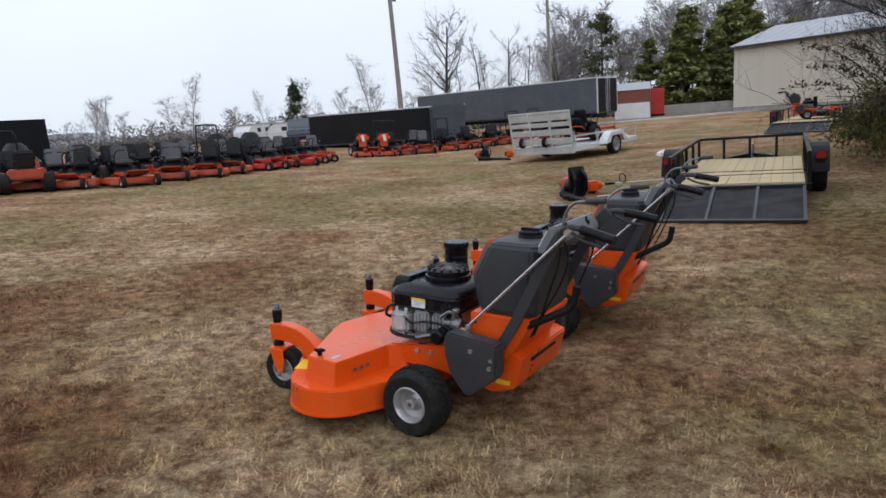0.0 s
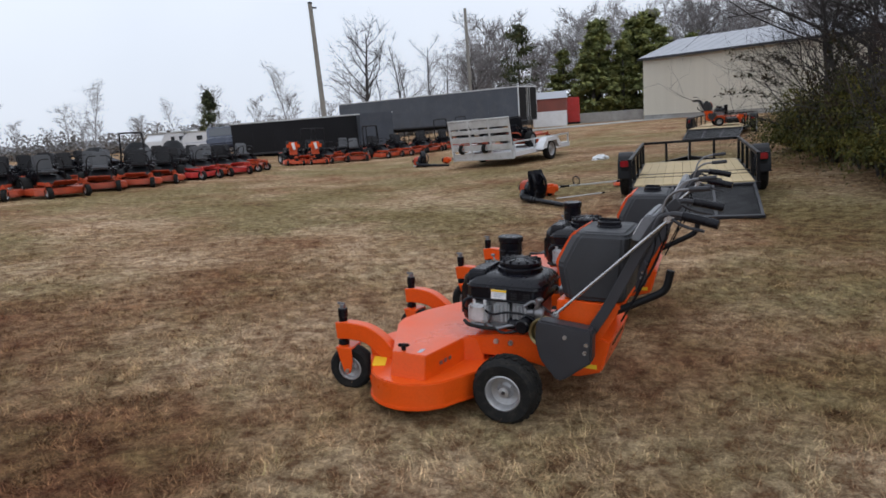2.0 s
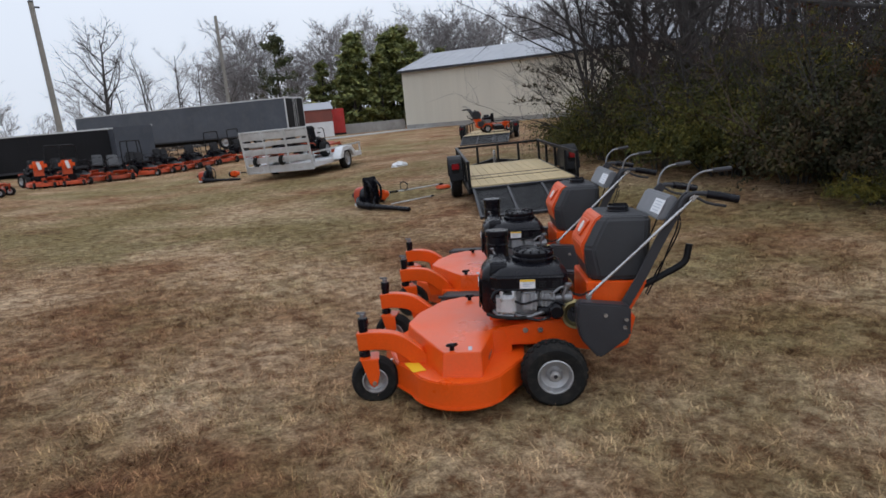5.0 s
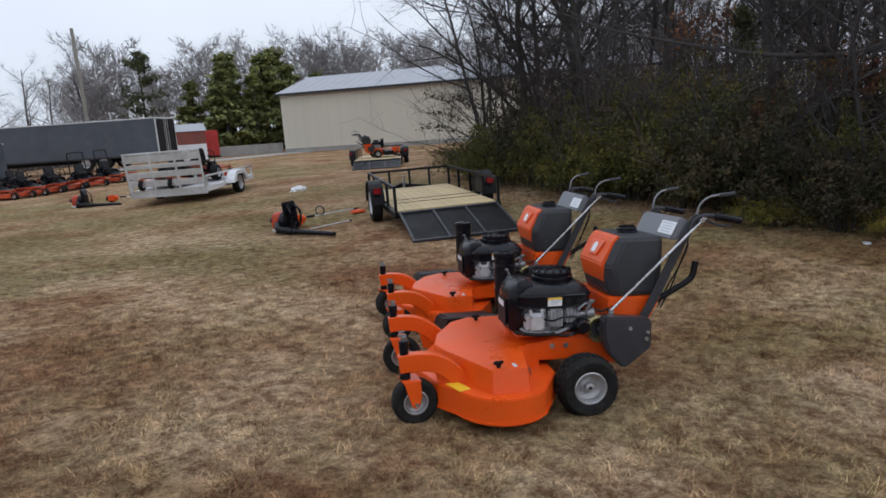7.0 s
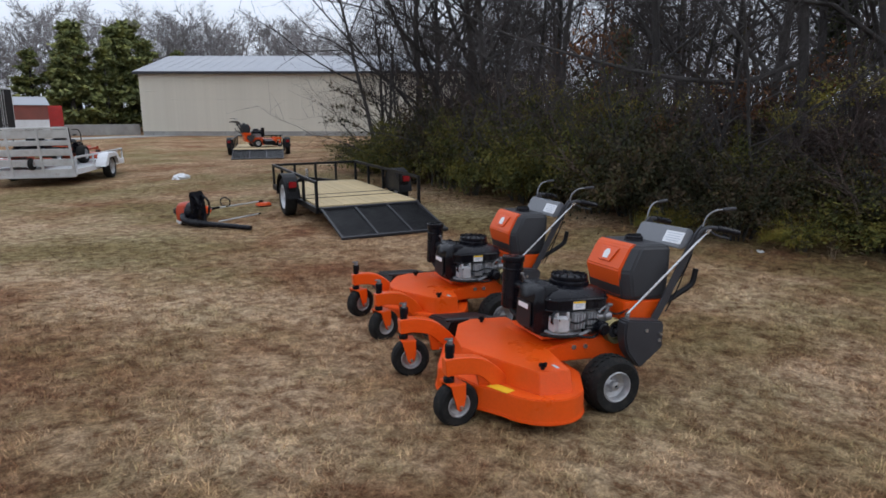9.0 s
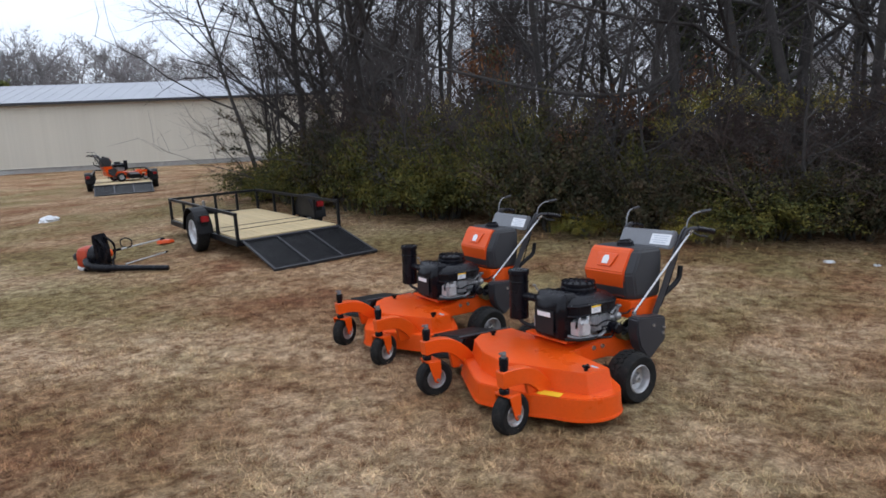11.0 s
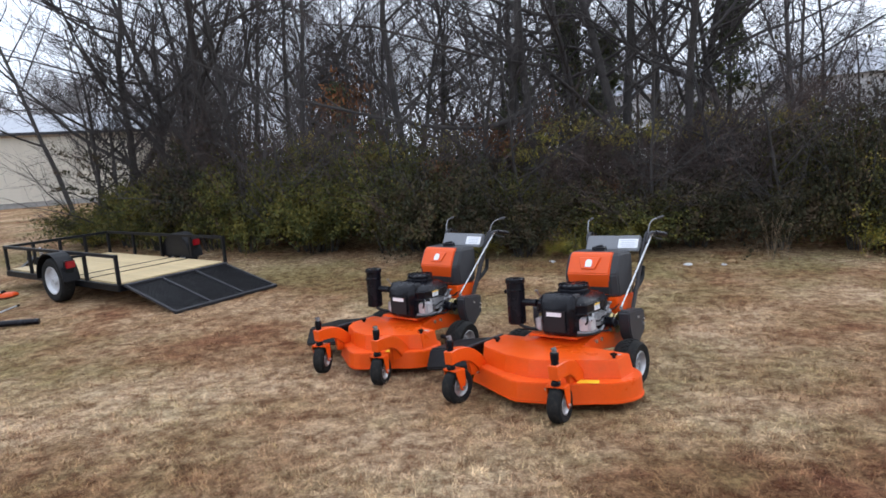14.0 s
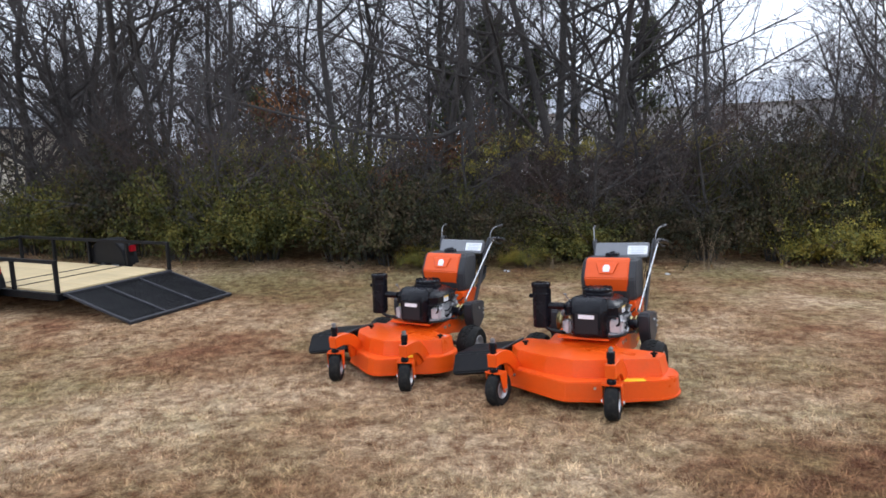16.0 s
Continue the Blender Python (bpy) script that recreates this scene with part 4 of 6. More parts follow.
    part("jack", merge(cyl(0.03, 0.5, (length + 0.75, 0, 0.27), "Z", 12, 0.004), box(0.16, 0.16, 0.012, (length + 0.75, 0, 0.01), 0.003)), CHROME, t)
    # mesh ramp gate, let down on the grass
    a = math.atan2(z0 - 0.03 - ramp_drop, ramp_len)
    L = math.hypot(ramp_len, z0 - 0.03 - ramp_drop)
    M = Matrix.Translation((-0.02, 0, z0 - 0.015)) @ Matrix.Rotation(math.pi, 4, "Z") @ Matrix.Rotation(a, 4, "Y")
    rw = width - 0.06
    ramp = part("ramp_gate", turned(box(0.045, rw, 0.04, (L - 0.02, 0, 0), 0.004), M), DARK_STEEL, t, "let-down steel ramp gate with expanded mesh")
    part("cross_bar", turned(box(0.045, rw, 0.04, (0.02, 0, 0), 0.004), M), DARK_STEEL, ramp)
    for i in range(4):
        part("bar", turned(box(L - 0.09, 0.036, 0.03, (L / 2, -rw / 2 + 0.022 + (rw - 0.045) * i / 3, 0.0), 0.004), M), DARK_STEEL, ramp)
    mesh = bmesh.new()
    nx, ny = 40, 56
    for i in range(nx + 1):
        merge(mesh, box(0.020, rw - 0.05, 0.005, (L * i / nx, 0, -0.012)))
    for i in range(ny + 1):
        merge(mesh, box(L - 0.04, 0.017, 0.003, (L / 2, -rw / 2 + 0.03 + (rw - 0.06) * i / ny, -0.016)))
    part("ramp_mesh", turned(mesh, M), BLACK_STEEL, ramp)
    for s in (-0.4, 0, 0.4):
        part("hinge", cyl(0.014, 0.08, (-0.015, s * width, z0 - 0.012), "Y", 10, 0.002), CHROME, t)
    return t


utility_trailer(on_ground(4.10, 8.63, 61.0, 0.0), 1.72, 3.5, "black steel utility trailer with pine deck and lowered ramp", 0.01, ramp_len=1.16)
far_trailer = on_ground(13.05, 22.7, 50.0)
utility_trailer(far_trailer, 2.0, 4.0, "black utility trailer carrying a mower, ramp lowered on grass", 0.01)


def alu_trailer(m):
    t = thing("aluminium_trailer", m, "aluminium utility trailer with white fenders and its slatted ramp raised", "trailer")
    W, L, z0 = 2.15, 3.75, 0.42
    fr = box(L, 0.06, 0.14, (L / 2, W / 2, z0 - 0.07), 0.008)
    merge(fr, box(L, 0.06, 0.14, (L / 2, -W / 2, z0 - 0.07), 0.008), box(0.06, W, 0.18, (0.03, 0, z0 - 0.09), 0.008), box(0.06, W, 0.14, (L, 0, z0 - 0.07), 0.008))
    part("frame", fr, WHITE_PAINT, t, "white-painted frame")
    for i in range(12):
        part("deck_board", box(L - 0.08, W / 12 - 0.008, 0.03, (L / 2, -W / 2 + W / 12 * (i + 0.5), z0 - 0.01), 0.003, seg=1), ALU, t)
    for s in (-1, 1):
        part("side_rail", box(L, 0.045, 0.05, (L / 2, s * W / 2, z0 + 0.28), 0.006), ALU, t)
        for i in range(4):
            part("post", box(0.04, 0.04, 0.28, (0.05 + (L - 0.1) * i / 3, s * W / 2, z0 + 0.14), 0.004), ALU, t)
        ax, y = 1.95, s * (W / 2 + 0.16)
        wheel(t, (ax, y, 0.32), 0.325, 0.19, 0.20, s, 0)
        arc = [(ax + 0.62, 0.46), (ax + 0.36, 0.70), (ax - 0.36, 0.70), (ax - 0.62, 0.46), (ax - 0.66, 0.36), (ax - 0.60, 0.36), (ax - 0.34, 0.67), (ax + 0.34, 0.67), (ax + 0.60, 0.36), (ax + 0.66, 0.36)]
        part("fender", side_prism(arc, y - 0.13, y + 0.13, 0.003, 1), WHITE_PAINT, t, "white angular fender")
        part("fender_skirt", side_prism([(ax + 0.64, 0.38), (ax + 0.36, 0.69), (ax - 0.36, 0.69), (ax - 0.64, 0.38), (ax - 0.42, 0.38), (ax - 0.3, 0.58), (ax + 0.3, 0.58), (ax + 0.42, 0.38)], s * (W / 2 + 0.28), s * (W / 2 + 0.295), 0.002, 1), WHITE_PAINT, t)
        part("tail_lamp", box(0.03, 0.17, 0.06, (-0.01, s * 0.62, z0 - 0.10), 0.012), TAIL_RED, t, "oval red tail lamp")
    part("axle", cyl(0.035, W + 0.2, (1.95, 0, 0.30), "Y", 14), BLACK_STEEL, t)
    part("tongue", merge(tube([(L - 0.1, 0.9, z0 - 0.08), (L + 1.2, 0.03, z0 - 0.06)], 0, k=1, flat=(0.06, 0.1)), tube([(L - 0.1, -0.9, z0 - 0.08), (L + 1.2, -0.03, z0 - 0.06)], 0, k=1, flat=(0.06, 0.1)), cyl(0.03, 0.5, (L + 0.95, 0, 0.28), "Z", 12)), WHITE_PAINT, t)
    lean = Matrix.Translation((-0.01, 0, z0 - 0.20)) @ Matrix.Rotation(radians(-8), 4, "Y")
    H = 1.22
    gate = part("ramp_gate", turned(box(0.05, W, 0.05, (0, 0, H), 0.005), lean), ALU, t, "raised slatted aluminium ramp gate")
    part("bottom_bar", turned(box(0.05, W, 0.05, (0, 0, 0.03), 0.005), lean), ALU, gate)
    for i in range(4):
        part("upright", turned(box(0.045, 0.05, H - 0.06, (-0.004, -W / 2 + 0.025 + (W - 0.05) * i / 3, H / 2), 0.005), lean), ALU, gate)
    for z, h in ((0.13, 0.17), (0.38, 0.17), (0.63, 0.17), (0.86, 0.12), (1.08, 0.20)):
        part("slat", turned(box(0.03, W - 0.06, h, (0.012, 0, z), 0.006), lean), ALU, gate)
    return t


alu_m = on_ground(3.35, 19.2, 45.5)
alu_trailer(alu_m)


# ---- hand tools lying on the grass ----
def blower(m, label, swing=0.0):
    t = thing("backpack_blower", m, label, "leaf blower", "backpack blowers")
    shell = loft([[(x * a, y * b, z) for x, y in ((1, -0.6), (1, 0.6), (0.6, 1), (-0.6, 1), (-1, 0.6), (-1, -0.6), (-0.6, -1), (0.6, -1))] for z, a, b in ((0.06, 0.09, 0.13), (0.10, 0.12, 0.15), (0.25, 0.125, 0.15), (0.33, 0.10, 0.13), (0.36, 0.05, 0.08))])
    part("engine_cover", turned(bevelled(shell, 0.012), pose(-0.14, 0, 0)), BLOWER_RED, t, "scuffed orange engine cover")
    part("fan_housing", merge(cyl(0.17, 0.13, (0.0, 0, 0.20), "X", 26, 0.02), box(0.16, 0.34, 0.05, (-0.06, 0, 0.035), 0.015)), BLACK_PLASTIC, t)
    back = side_prism([(0.08, 0.02), (0.14, 0.05), (0.13, 0.30), (0.10, 0.50), (0.06, 0.55), (0.04, 0.50), (0.06, 0.26), (0.05, 0.03)], -0.15, 0.15, 0.02)
    part("back_pad", back, BLACK_PLASTIC, t, "tall black padded back frame")
    part("strap", merge(tube([(0.11, 0.09, 0.48), (0.22, 0.10, 0.36), (0.21, 0.10, 0.18), (0.12, 0.09, 0.06)], 0, flat=(0.05, 0.012)), tube([(0.11, -0.09, 0.48), (0.2, -0.10, 0.34), (0.19, -0.10, 0.16), (0.12, -0.09, 0.06)], 0, flat=(0.05, 0.012))), BLACK_PLASTIC, t)
    part("fuel_tank", box(0.16, 0.26, 0.09, (-0.18, 0.0, 0.06), 0.025), WHITE_PAINT, t, "translucent white fuel tank")
    part("muffler", box(0.08, 0.14, 0.10, (-0.26, -0.06, 0.22), 0.02), DARK_STEEL, t)
    part("flexible_hose", tube([(-0.06, -0.17, 0.17), (0.02, -0.25, 0.11), (0.16, -0.27, 0.08), (0.36, -0.26, 0.07)], 0.055, 14), BLACK_PLASTIC, t, "ribbed black hose")
    for i in range(7):
        part("hose_rib", lathe([(0.052, -0.008), (0.063, 0), (0.052, 0.008)], (0.06 + 0.042 * i, -0.262, 0.10 - 0.005 * i), "X", 16), BLACK_PLASTIC, t)
    part("nozzle", merge(tube([(0.34, -0.26, 0.07), (0.75, -0.25, 0.06), (1.22, -0.24 + swing, 0.045)], 0.047, 14, 4, 0.036), cyl(0.054, 0.06, (0.42, -0.26, 0.07), "X", 16, 0.008)), BLACK_PLASTIC, t, "long black blower tube")
    part("handle", tube([(0.40, -0.25, 0.11), (0.40, -0.23, 0.20), (0.44, -0.25, 0.22)], 0.016, 8), BLACK_PLASTIC, t)
    return t


blower(on_ground(2.40, 10.9, -72, 0.0), "orange and black backpack leaf blower lying on grass")
blower(on_ground(1.8, 22.05, -40, 0.0), "dark backpack leaf blower standing on grass near the lot")


def trimmer(m, label):
    """x runs from the engine to the cutting head."""
    t = thing("string_trimmer", m, label, "string trimmer", "string trimmers")
    part("shaft", tube([(0.15, 0, 0.14), (1.55, 0, 0.10)], 0.013, 10, 1), ALU, t, "bright aluminium shaft")
    part("engine", merge(box(0.24, 0.20, 0.20, (0.02, 0, 0.12), 0.04), cyl(0.07, 0.08, (0.16, 0, 0.13), "X", 18, 0.01)), ORANGE_PLASTIC, t, "orange engine housing")
    part("starter_case", cyl(0.085, 0.06, (-0.12, 0, 0.12), "X", 20, 0.015), BLACK_PLASTIC, t)
    part("fuel_tank", box(0.12, 0.16, 0.06, (0.0, 0, 0.035), 0.02), BLACK_PLASTIC, t)
    part("loop_handle", tube([(0.62, 0, 0.13), (0.62, 0.09, 0.16), (0.62, 0.10, 0.25), (0.62, 0, 0.29), (0.62, -0.10, 0.25), (0.62, -0.09, 0.16), (0.62, 0, 0.13)], 0.011, 8), BLACK_PLASTIC, t)
    part("throttle_grip", tube([(0.26, 0, 0.14), (0.46, 0, 0.135)], 0.022, 10, 1), BLACK_PLASTIC, t)
    part("gear_head", merge(cyl(0.03, 0.12, (1.58, 0, 0.09), "X", 14, 0.01), cyl(0.045, 0.05, (1.63, 0, 0.045), "Z", 18, 0.01)), BLACK_PLASTIC, t)
    guard = [(1.42, -0.10), (1.50, -0.20), (1.66, -0.22), (1.70, -0.06), (1.62, 0.06), (1.46, 0.05)]
    part("guard", prism(guard, 0.03, 0.085, 0.012, 0.8), ORANGE_PLASTIC, t, "orange plastic guard")
    return t


trimmer(on_ground(2.78, 11.3, 13, 0.0), "orange string trimmer with a bright shaft, lying on grass")
trimmer(on_ground(2.75, 22.6, -40, 0.0), "orange string trimmer lying beside the aluminium trailer")
rod = thing("spare_shaft", on_ground(2.75, 10.75, 8, 0.015), "thin aluminium tool shaft lying on dry grass", "tool shaft")
part("tube", tube([(0, 0, 0), (0.9, 0, 0)], 0.011, 8, 1), ALU, rod)
part("end_cap", tube([(0.9, 0, 0), (0.96, 0, 0)], 0.016, 8, 1), BLACK_PLASTIC, rod)


def white_sack():
    t = thing("plastic_sack", on_ground(6.36, 17.5, 20), "crumpled white plastic sack lying on the field", "sack")
    bm = bmesh.new()
    bmesh.ops.create_icosphere(bm, subdivisions=4, radius=1)
    for v in bm.verts:
        n = noise.noise(v.co * 2.3) * 0.35 + noise.noise(v.co * 6) * 0.12
        v.co = Vector((v.co.x * 0.26, v.co.y * 0.17, max(-0.02, v.co.z * 0.11))) * (1 + n)
    part("film", turned(bm, pose(0, 0, 0.02)), WHITE_PAINT, t)


white_sack()


# ---- ride-on mowers ----
def rider(m, label, style=0, seat_mat=None, paint=None):
    """A zero-turn mower, x forwards. style 1 adds a roll bar, 2 is a lawn tractor."""
    paint = paint or OLD_ORANGE
    t = thing("ride_on_mower", m, label, "ride-on mower", "ride-on mowers in the lot")
    seat_mat = seat_mat or SEAT_BLACK
    deck = [(0.25, -0.78), (0.95, -0.74), (1.10, -0.45), (1.10, 0.45), (0.95, 0.72), (0.25, 0.72), (0.12, 0.4), (0.12, -0.4)]
    part("deck", prism(deck, 0.09, 0.27, 0.03, 0.96), paint, t, "orange mower deck")
    if style == 2:
        hood = side_prism([(0.62, 0.38), (1.38, 0.38), (1.45, 0.55), (1.40, 0.74), (1.1, 0.86), (0.62, 0.90)], -0.26, 0.26, 0.06)
        part("hood", hood, paint, t, "rounded tractor hood")
        part("grille", box(0.02, 0.36, 0.24, (1.435, 0, 0.56), 0.01), BLACK_PLASTIC, t)
        part("body", side_prism([(-0.35, 0.36), (0.62, 0.36), (0.62, 0.48), (0.1, 0.52), (-0.05, 0.66), (-0.5, 0.66), (-0.5, 0.4)], -0.40, 0.40, 0.03), paint, t)
        part("steering_wheel", merge(lathe([(0.17, -0.012), (0.185, 0), (0.17, 0.012), (0.155, 0)], (0.42, 0, 1.0), "Z", 24, True), tube([(0.55, 0, 0.85), (0.42, 0, 1.0)], 0.02, 8, 1)), BLACK_PLASTIC, t)
        fx = 1.12
    else:
        part("body", side_prism([(-0.55, 0.32), (0.55, 0.32), (0.62, 0.38), (0.20, 0.45), (0.02, 0.58), (-0.50, 0.60), (-0.62, 0.48)], -0.34, 0.34, 0.03), BLACK_STEEL, t)
        part("foot_plate", side_prism([(0.30, 0.34), (1.02, 0.34), (1.20, 0.46), (1.18, 0.48), (0.98, 0.37), (0.30, 0.37)], -0.30, 0.30, 0.008), paint, t, "tilted foot plate")
        for s in (-1, 1):
            part("front_tube", tube([(0.2, s * 0.36, 0.38), (1.0, s * 0.38, 0.38), (1.25, s * 0.48, 0.40)], 0, k=3, flat=(0.06, 0.07)), paint, t)
            part("control_lever", tube([(0.20, s * 0.33, 0.5), (0.24, s * 0.34, 0.85), (0.30, s * 0.26, 1.02), (0.33, s * 0.06, 1.04)], 0.016, 8), BLACK_STEEL, t)
        fx = 1.22
    eng = box(0.44, 0.50, 0.30, (-0.62, 0, 0.62), 0.05)
    if style != 2:
        merge(eng, cyl(0.16, 0.10, (-0.62, 0, 0.80), "Z", 22, 0.02))
        part("engine", eng, BLACK_PLASTIC, t, "black rear engine")
        part("rear_guard", tube([(-0.75, -0.38, 0.45), (-0.92, -0.34, 0.55), (-0.92, 0.34, 0.55), (-0.75, 0.38, 0.45)], 0.022, 8), paint, t)
    else:
        eng.free()
    part("seat", bevelled(box(0.46, 0.50, 0.12, (-0.10, 0, 0.68)), 0.045, 3), seat_mat, t, "padded seat")
    part("seat_back", turned(bevelled(box(0.12, 0.48, 0.48), 0.045, 3), Matrix.Translation((-0.36, 0, 0.92)) @ Matrix.Rotation(radians(-12), 4, "Y")), seat_mat, t)
    for s in (-1, 1):
        part("arm_rest", box(0.28, 0.06, 0.05, (-0.12, s * 0.29, 0.88), 0.02), seat_mat, t)
        part("side_pod", box(0.55, 0.18, 0.22, (-0.18, s * 0.36, 0.56), 0.05), paint if style == 2 else BLACK_PLASTIC, t)
        wheel(t, (-0.30, s * 0.52, 0.28), 0.285, 0.25, 0.15, s, 0, seg=18)
        wheel(t, (fx, s * 0.48, 0.16), 0.165, 0.13, 0.08, s, 0, seg=16)
        if style != 2:
            part("fork", merge(box(0.10, 0.17, 0.02, (fx, s * 0.48, 0.345), 0.004), box(0.05, 0.012, 0.2, (fx, s * 0.48 + 0.075, 0.25), 0.003), box(0.05, 0.012, 0.2, (fx, s * 0.48 - 0.075, 0.25), 0.003), cyl(0.03, 0.10, (fx, s * 0.48, 0.40), "Z", 12)), paint, t)
    if style == 1:
        part("roll_bar", tube([(-0.50, -0.40, 0.5), (-0.52, -0.40, 1.1), (-0.54, -0.38, 1.62), (-0.54, -0.30, 1.72), (-0.54, 0.30, 1.72), (-0.54, 0.38, 1.62), (-0.52, 0.40, 1.1), (-0.50, 0.40, 0.5)], 0.03, 8, 3), BLACK_STEEL, t, "black roll bar")
    return t


RIDERS = [rider(on_ground(-11.3, 14.7, -62), "dusty orange zero-turn mower parked in the lot", 0),
          rider(on_ground(-2.2, 30.4, -70), "orange zero-turn mower with a black roll bar", 1),
          rider(on_ground(-9.6, 15.6, 118), "orange ride-on mower turned away, with grey body and wide rear tyres", 2, SEAT_BLACK),
          rider(on_ground(-7.9, 16.9, -48), "orange zero-turn mower with a grey vinyl seat", 0, SEAT_GREY),
          rider(on_ground(-5.0, 23.6, -52), "dark red ride-on mower", 0, SEAT_BLACK, RED_PAINT)]
for r in RIDERS:
    r.scale = (0.86, 0.86, 0.86)
rnd = random.Random(11)
LOT = [Vector(p) for p in ((-13.6, 13.0), (-9.4, 15.9), (-7.2, 18.4), (-5.6, 22.2), (-4.4, 26.3))]
placed = [r.matrix_basis.translation.to_2d() for r in RIDERS]


def along_lot(u):
    """A point u metres along the front row, and the way into the lot."""
    for a, b in zip(LOT, LOT[1:]):
        d = (b - a).length
        if u <= d:
            way = (b - a) / d
            return a + way * u, Vector((-way.y, way.x))
        u -= d
    return None, None


for row, gap in enumerate((1.12, 1.3, 1.5)):
    u, k = 0.3 + 0.4 * row, 0
    while True:
        p, inward = along_lot(u)
        if p is None:
            break
        p = p + inward * (1.55 * row + rnd.uniform(-0.2, 0.2))
        u += gap * rnd.uniform(0.88, 1.15)
        k += 1
        if min((p - q).length for q in placed) < 0.75:
            continue
        placed.append(p)
        c = copy_thing(RIDERS[((0, 3, 0, 0, 4, 3, 0), (3, 0, 0, 3, 1), (0, 3, 0, 0))[row][k % (7, 5, 4)[row]]], on_ground(p.x, p.y, -50 + rnd.uniform(-34, 34)))
for k, (x, y, h) in enumerate([(-2.9, 28.7, -72), (-1.6, 29.1, -75), (-0.3, 29.5, -70), (0.9, 30.3, -74), (2.0, 30.9, -70), (3.1, 31.6, -72), (4.3, 32.2, -75), (-0.8, 31.8, -74), (0.6, 32.5, -70), (2.0, 33.2, -76), (3.4, 33.8, -72), (5.6, 32.9, -72)]):
    copy_thing(RIDERS[(0, 1, 3, 1, 0)[k % 5]], on_ground(x, y, h + rnd.uniform(-24, 24)))


def stand_on(m):
    t = thing("stand_on_mower", m, "orange stand-on mower with a tall white-fronted shroud", "stand-on mower", "stand-on mowers in the lot")
    part("deck", prism([(0.2, -0.62), (0.9, -0.58), (1.0, 0), (0.9, 0.58), (0.2, 0.62)], 0.08, 0.24, 0.02, 0.96), OLD_ORANGE, t)
    part("body", box(0.7, 0.6, 0.3, (0.0, 0, 0.38), 0.04), BLACK_PLASTIC, t)
    part("shroud", box(0.4, 0.66, 0.40, (0.1, 0, 0.98), 0.12), ORANGE_PLASTIC, t, "tall orange shroud")
    part("front_panel", box(0.03, 0.15, 0.36, (0.302, 0, 0.98), 0.01, (14, 0, 0)), WHITE_PAINT, t)
    part("column", box(0.25, 0.4, 0.4, (0.05, 0, 0.66), 0.03), OLD_ORANGE, t)
    for s in (-1, 1):
        wheel(t, (-0.2, s * 0.42, 0.24), 0.25, 0.2, 0.13, s)
        wheel(t, (1.0, s * 0.4, 0.13), 0.135, 0.1, 0.07, s)
        part("front_tube", tube([(0.3, s * 0.3, 0.3), (0.8, s * 0.33, 0.33), (1.0, s * 0.4, 0.30)], 0, k=3, flat=(0.05, 0.06)), OLD_ORANGE, t)
        part("handle", tube([(-0.1, s * 0.3, 1.1), (-0.3, s * 0.3, 1.2), (-0.35, s * 0.2, 1.2)], 0.015, 8), BLACK_STEEL, t)
    return t


def covered_mower(m, seed):
    t = thing("covered_mower", m, "ride-on mower under a dark weathered tarpaulin", "covered mower", "covered mowers in the lot")
    rings = []
    for z, k in ((0.0, 1.0), (0.3, 1.03), (0.6, 0.95), (0.85, 0.7), (1.1, 0.5), (1.22, 0.3)):
        rings.append([((0.8 + 0.06 * noise.noise(Vector((math.cos(a) * 2, math.sin(a) * 2, z * 3 + seed)))) * k * math.cos(a) - (0.2 if z > 0.7 else 0), 0.58 * k * math.sin(a) * (1 + 0.2 * noise.noise(Vector((math.cos(a) * 3, math.sin(a) * 3, z * 4 - seed)))), z) for a in [2 * math.pi * i / 20 for i in range(20)]])
    part("tarpaulin", loft(rings), BLACK_PANEL, t)
    return t


COVERED = [covered_mower(on_ground(-14.2, 18.6, -50), 1), covered_mower(on_ground(-12.6, 20.2, -45), 2)]
for k, (x, y) in enumerate([(-11.2, 21.6), (-10.4, 23.4), (-9.6, 25.4), (-8.6, 27.2), (-15.6, 17.4), (-10.0, 26.8), (-12.0, 23.0), (-7.6, 28.4)]):
    c = copy_thing(COVERED[k % 2], on_ground(x, y, -50 + 37 * k % 60))
    c.scale = (0.95, 0.95, 0.7 + 0.08 * (k % 4))
so = stand_on(on_ground(-2.9, 28.2, -80))
so.scale = (0.8, 0.8, 0.8)
copy_thing(so, on_ground(-2.0, 28.4, -78))
copy_thing(RIDERS[0], alu_m @ pose(2.2, -0.15, 0.43, 0, 0, 0))
copy_thing(RIDERS[0], alu_m @ pose(1.0, 0.3, 0.43, 0, 0, 180))
stander = walk_mower(far_trailer @ pose(1.6, 0.15, 0.328, 0, 0, -75), 0.64, -0.36, 0.37, -0.29, "orange walk-behind mower parked on the trailer deck")


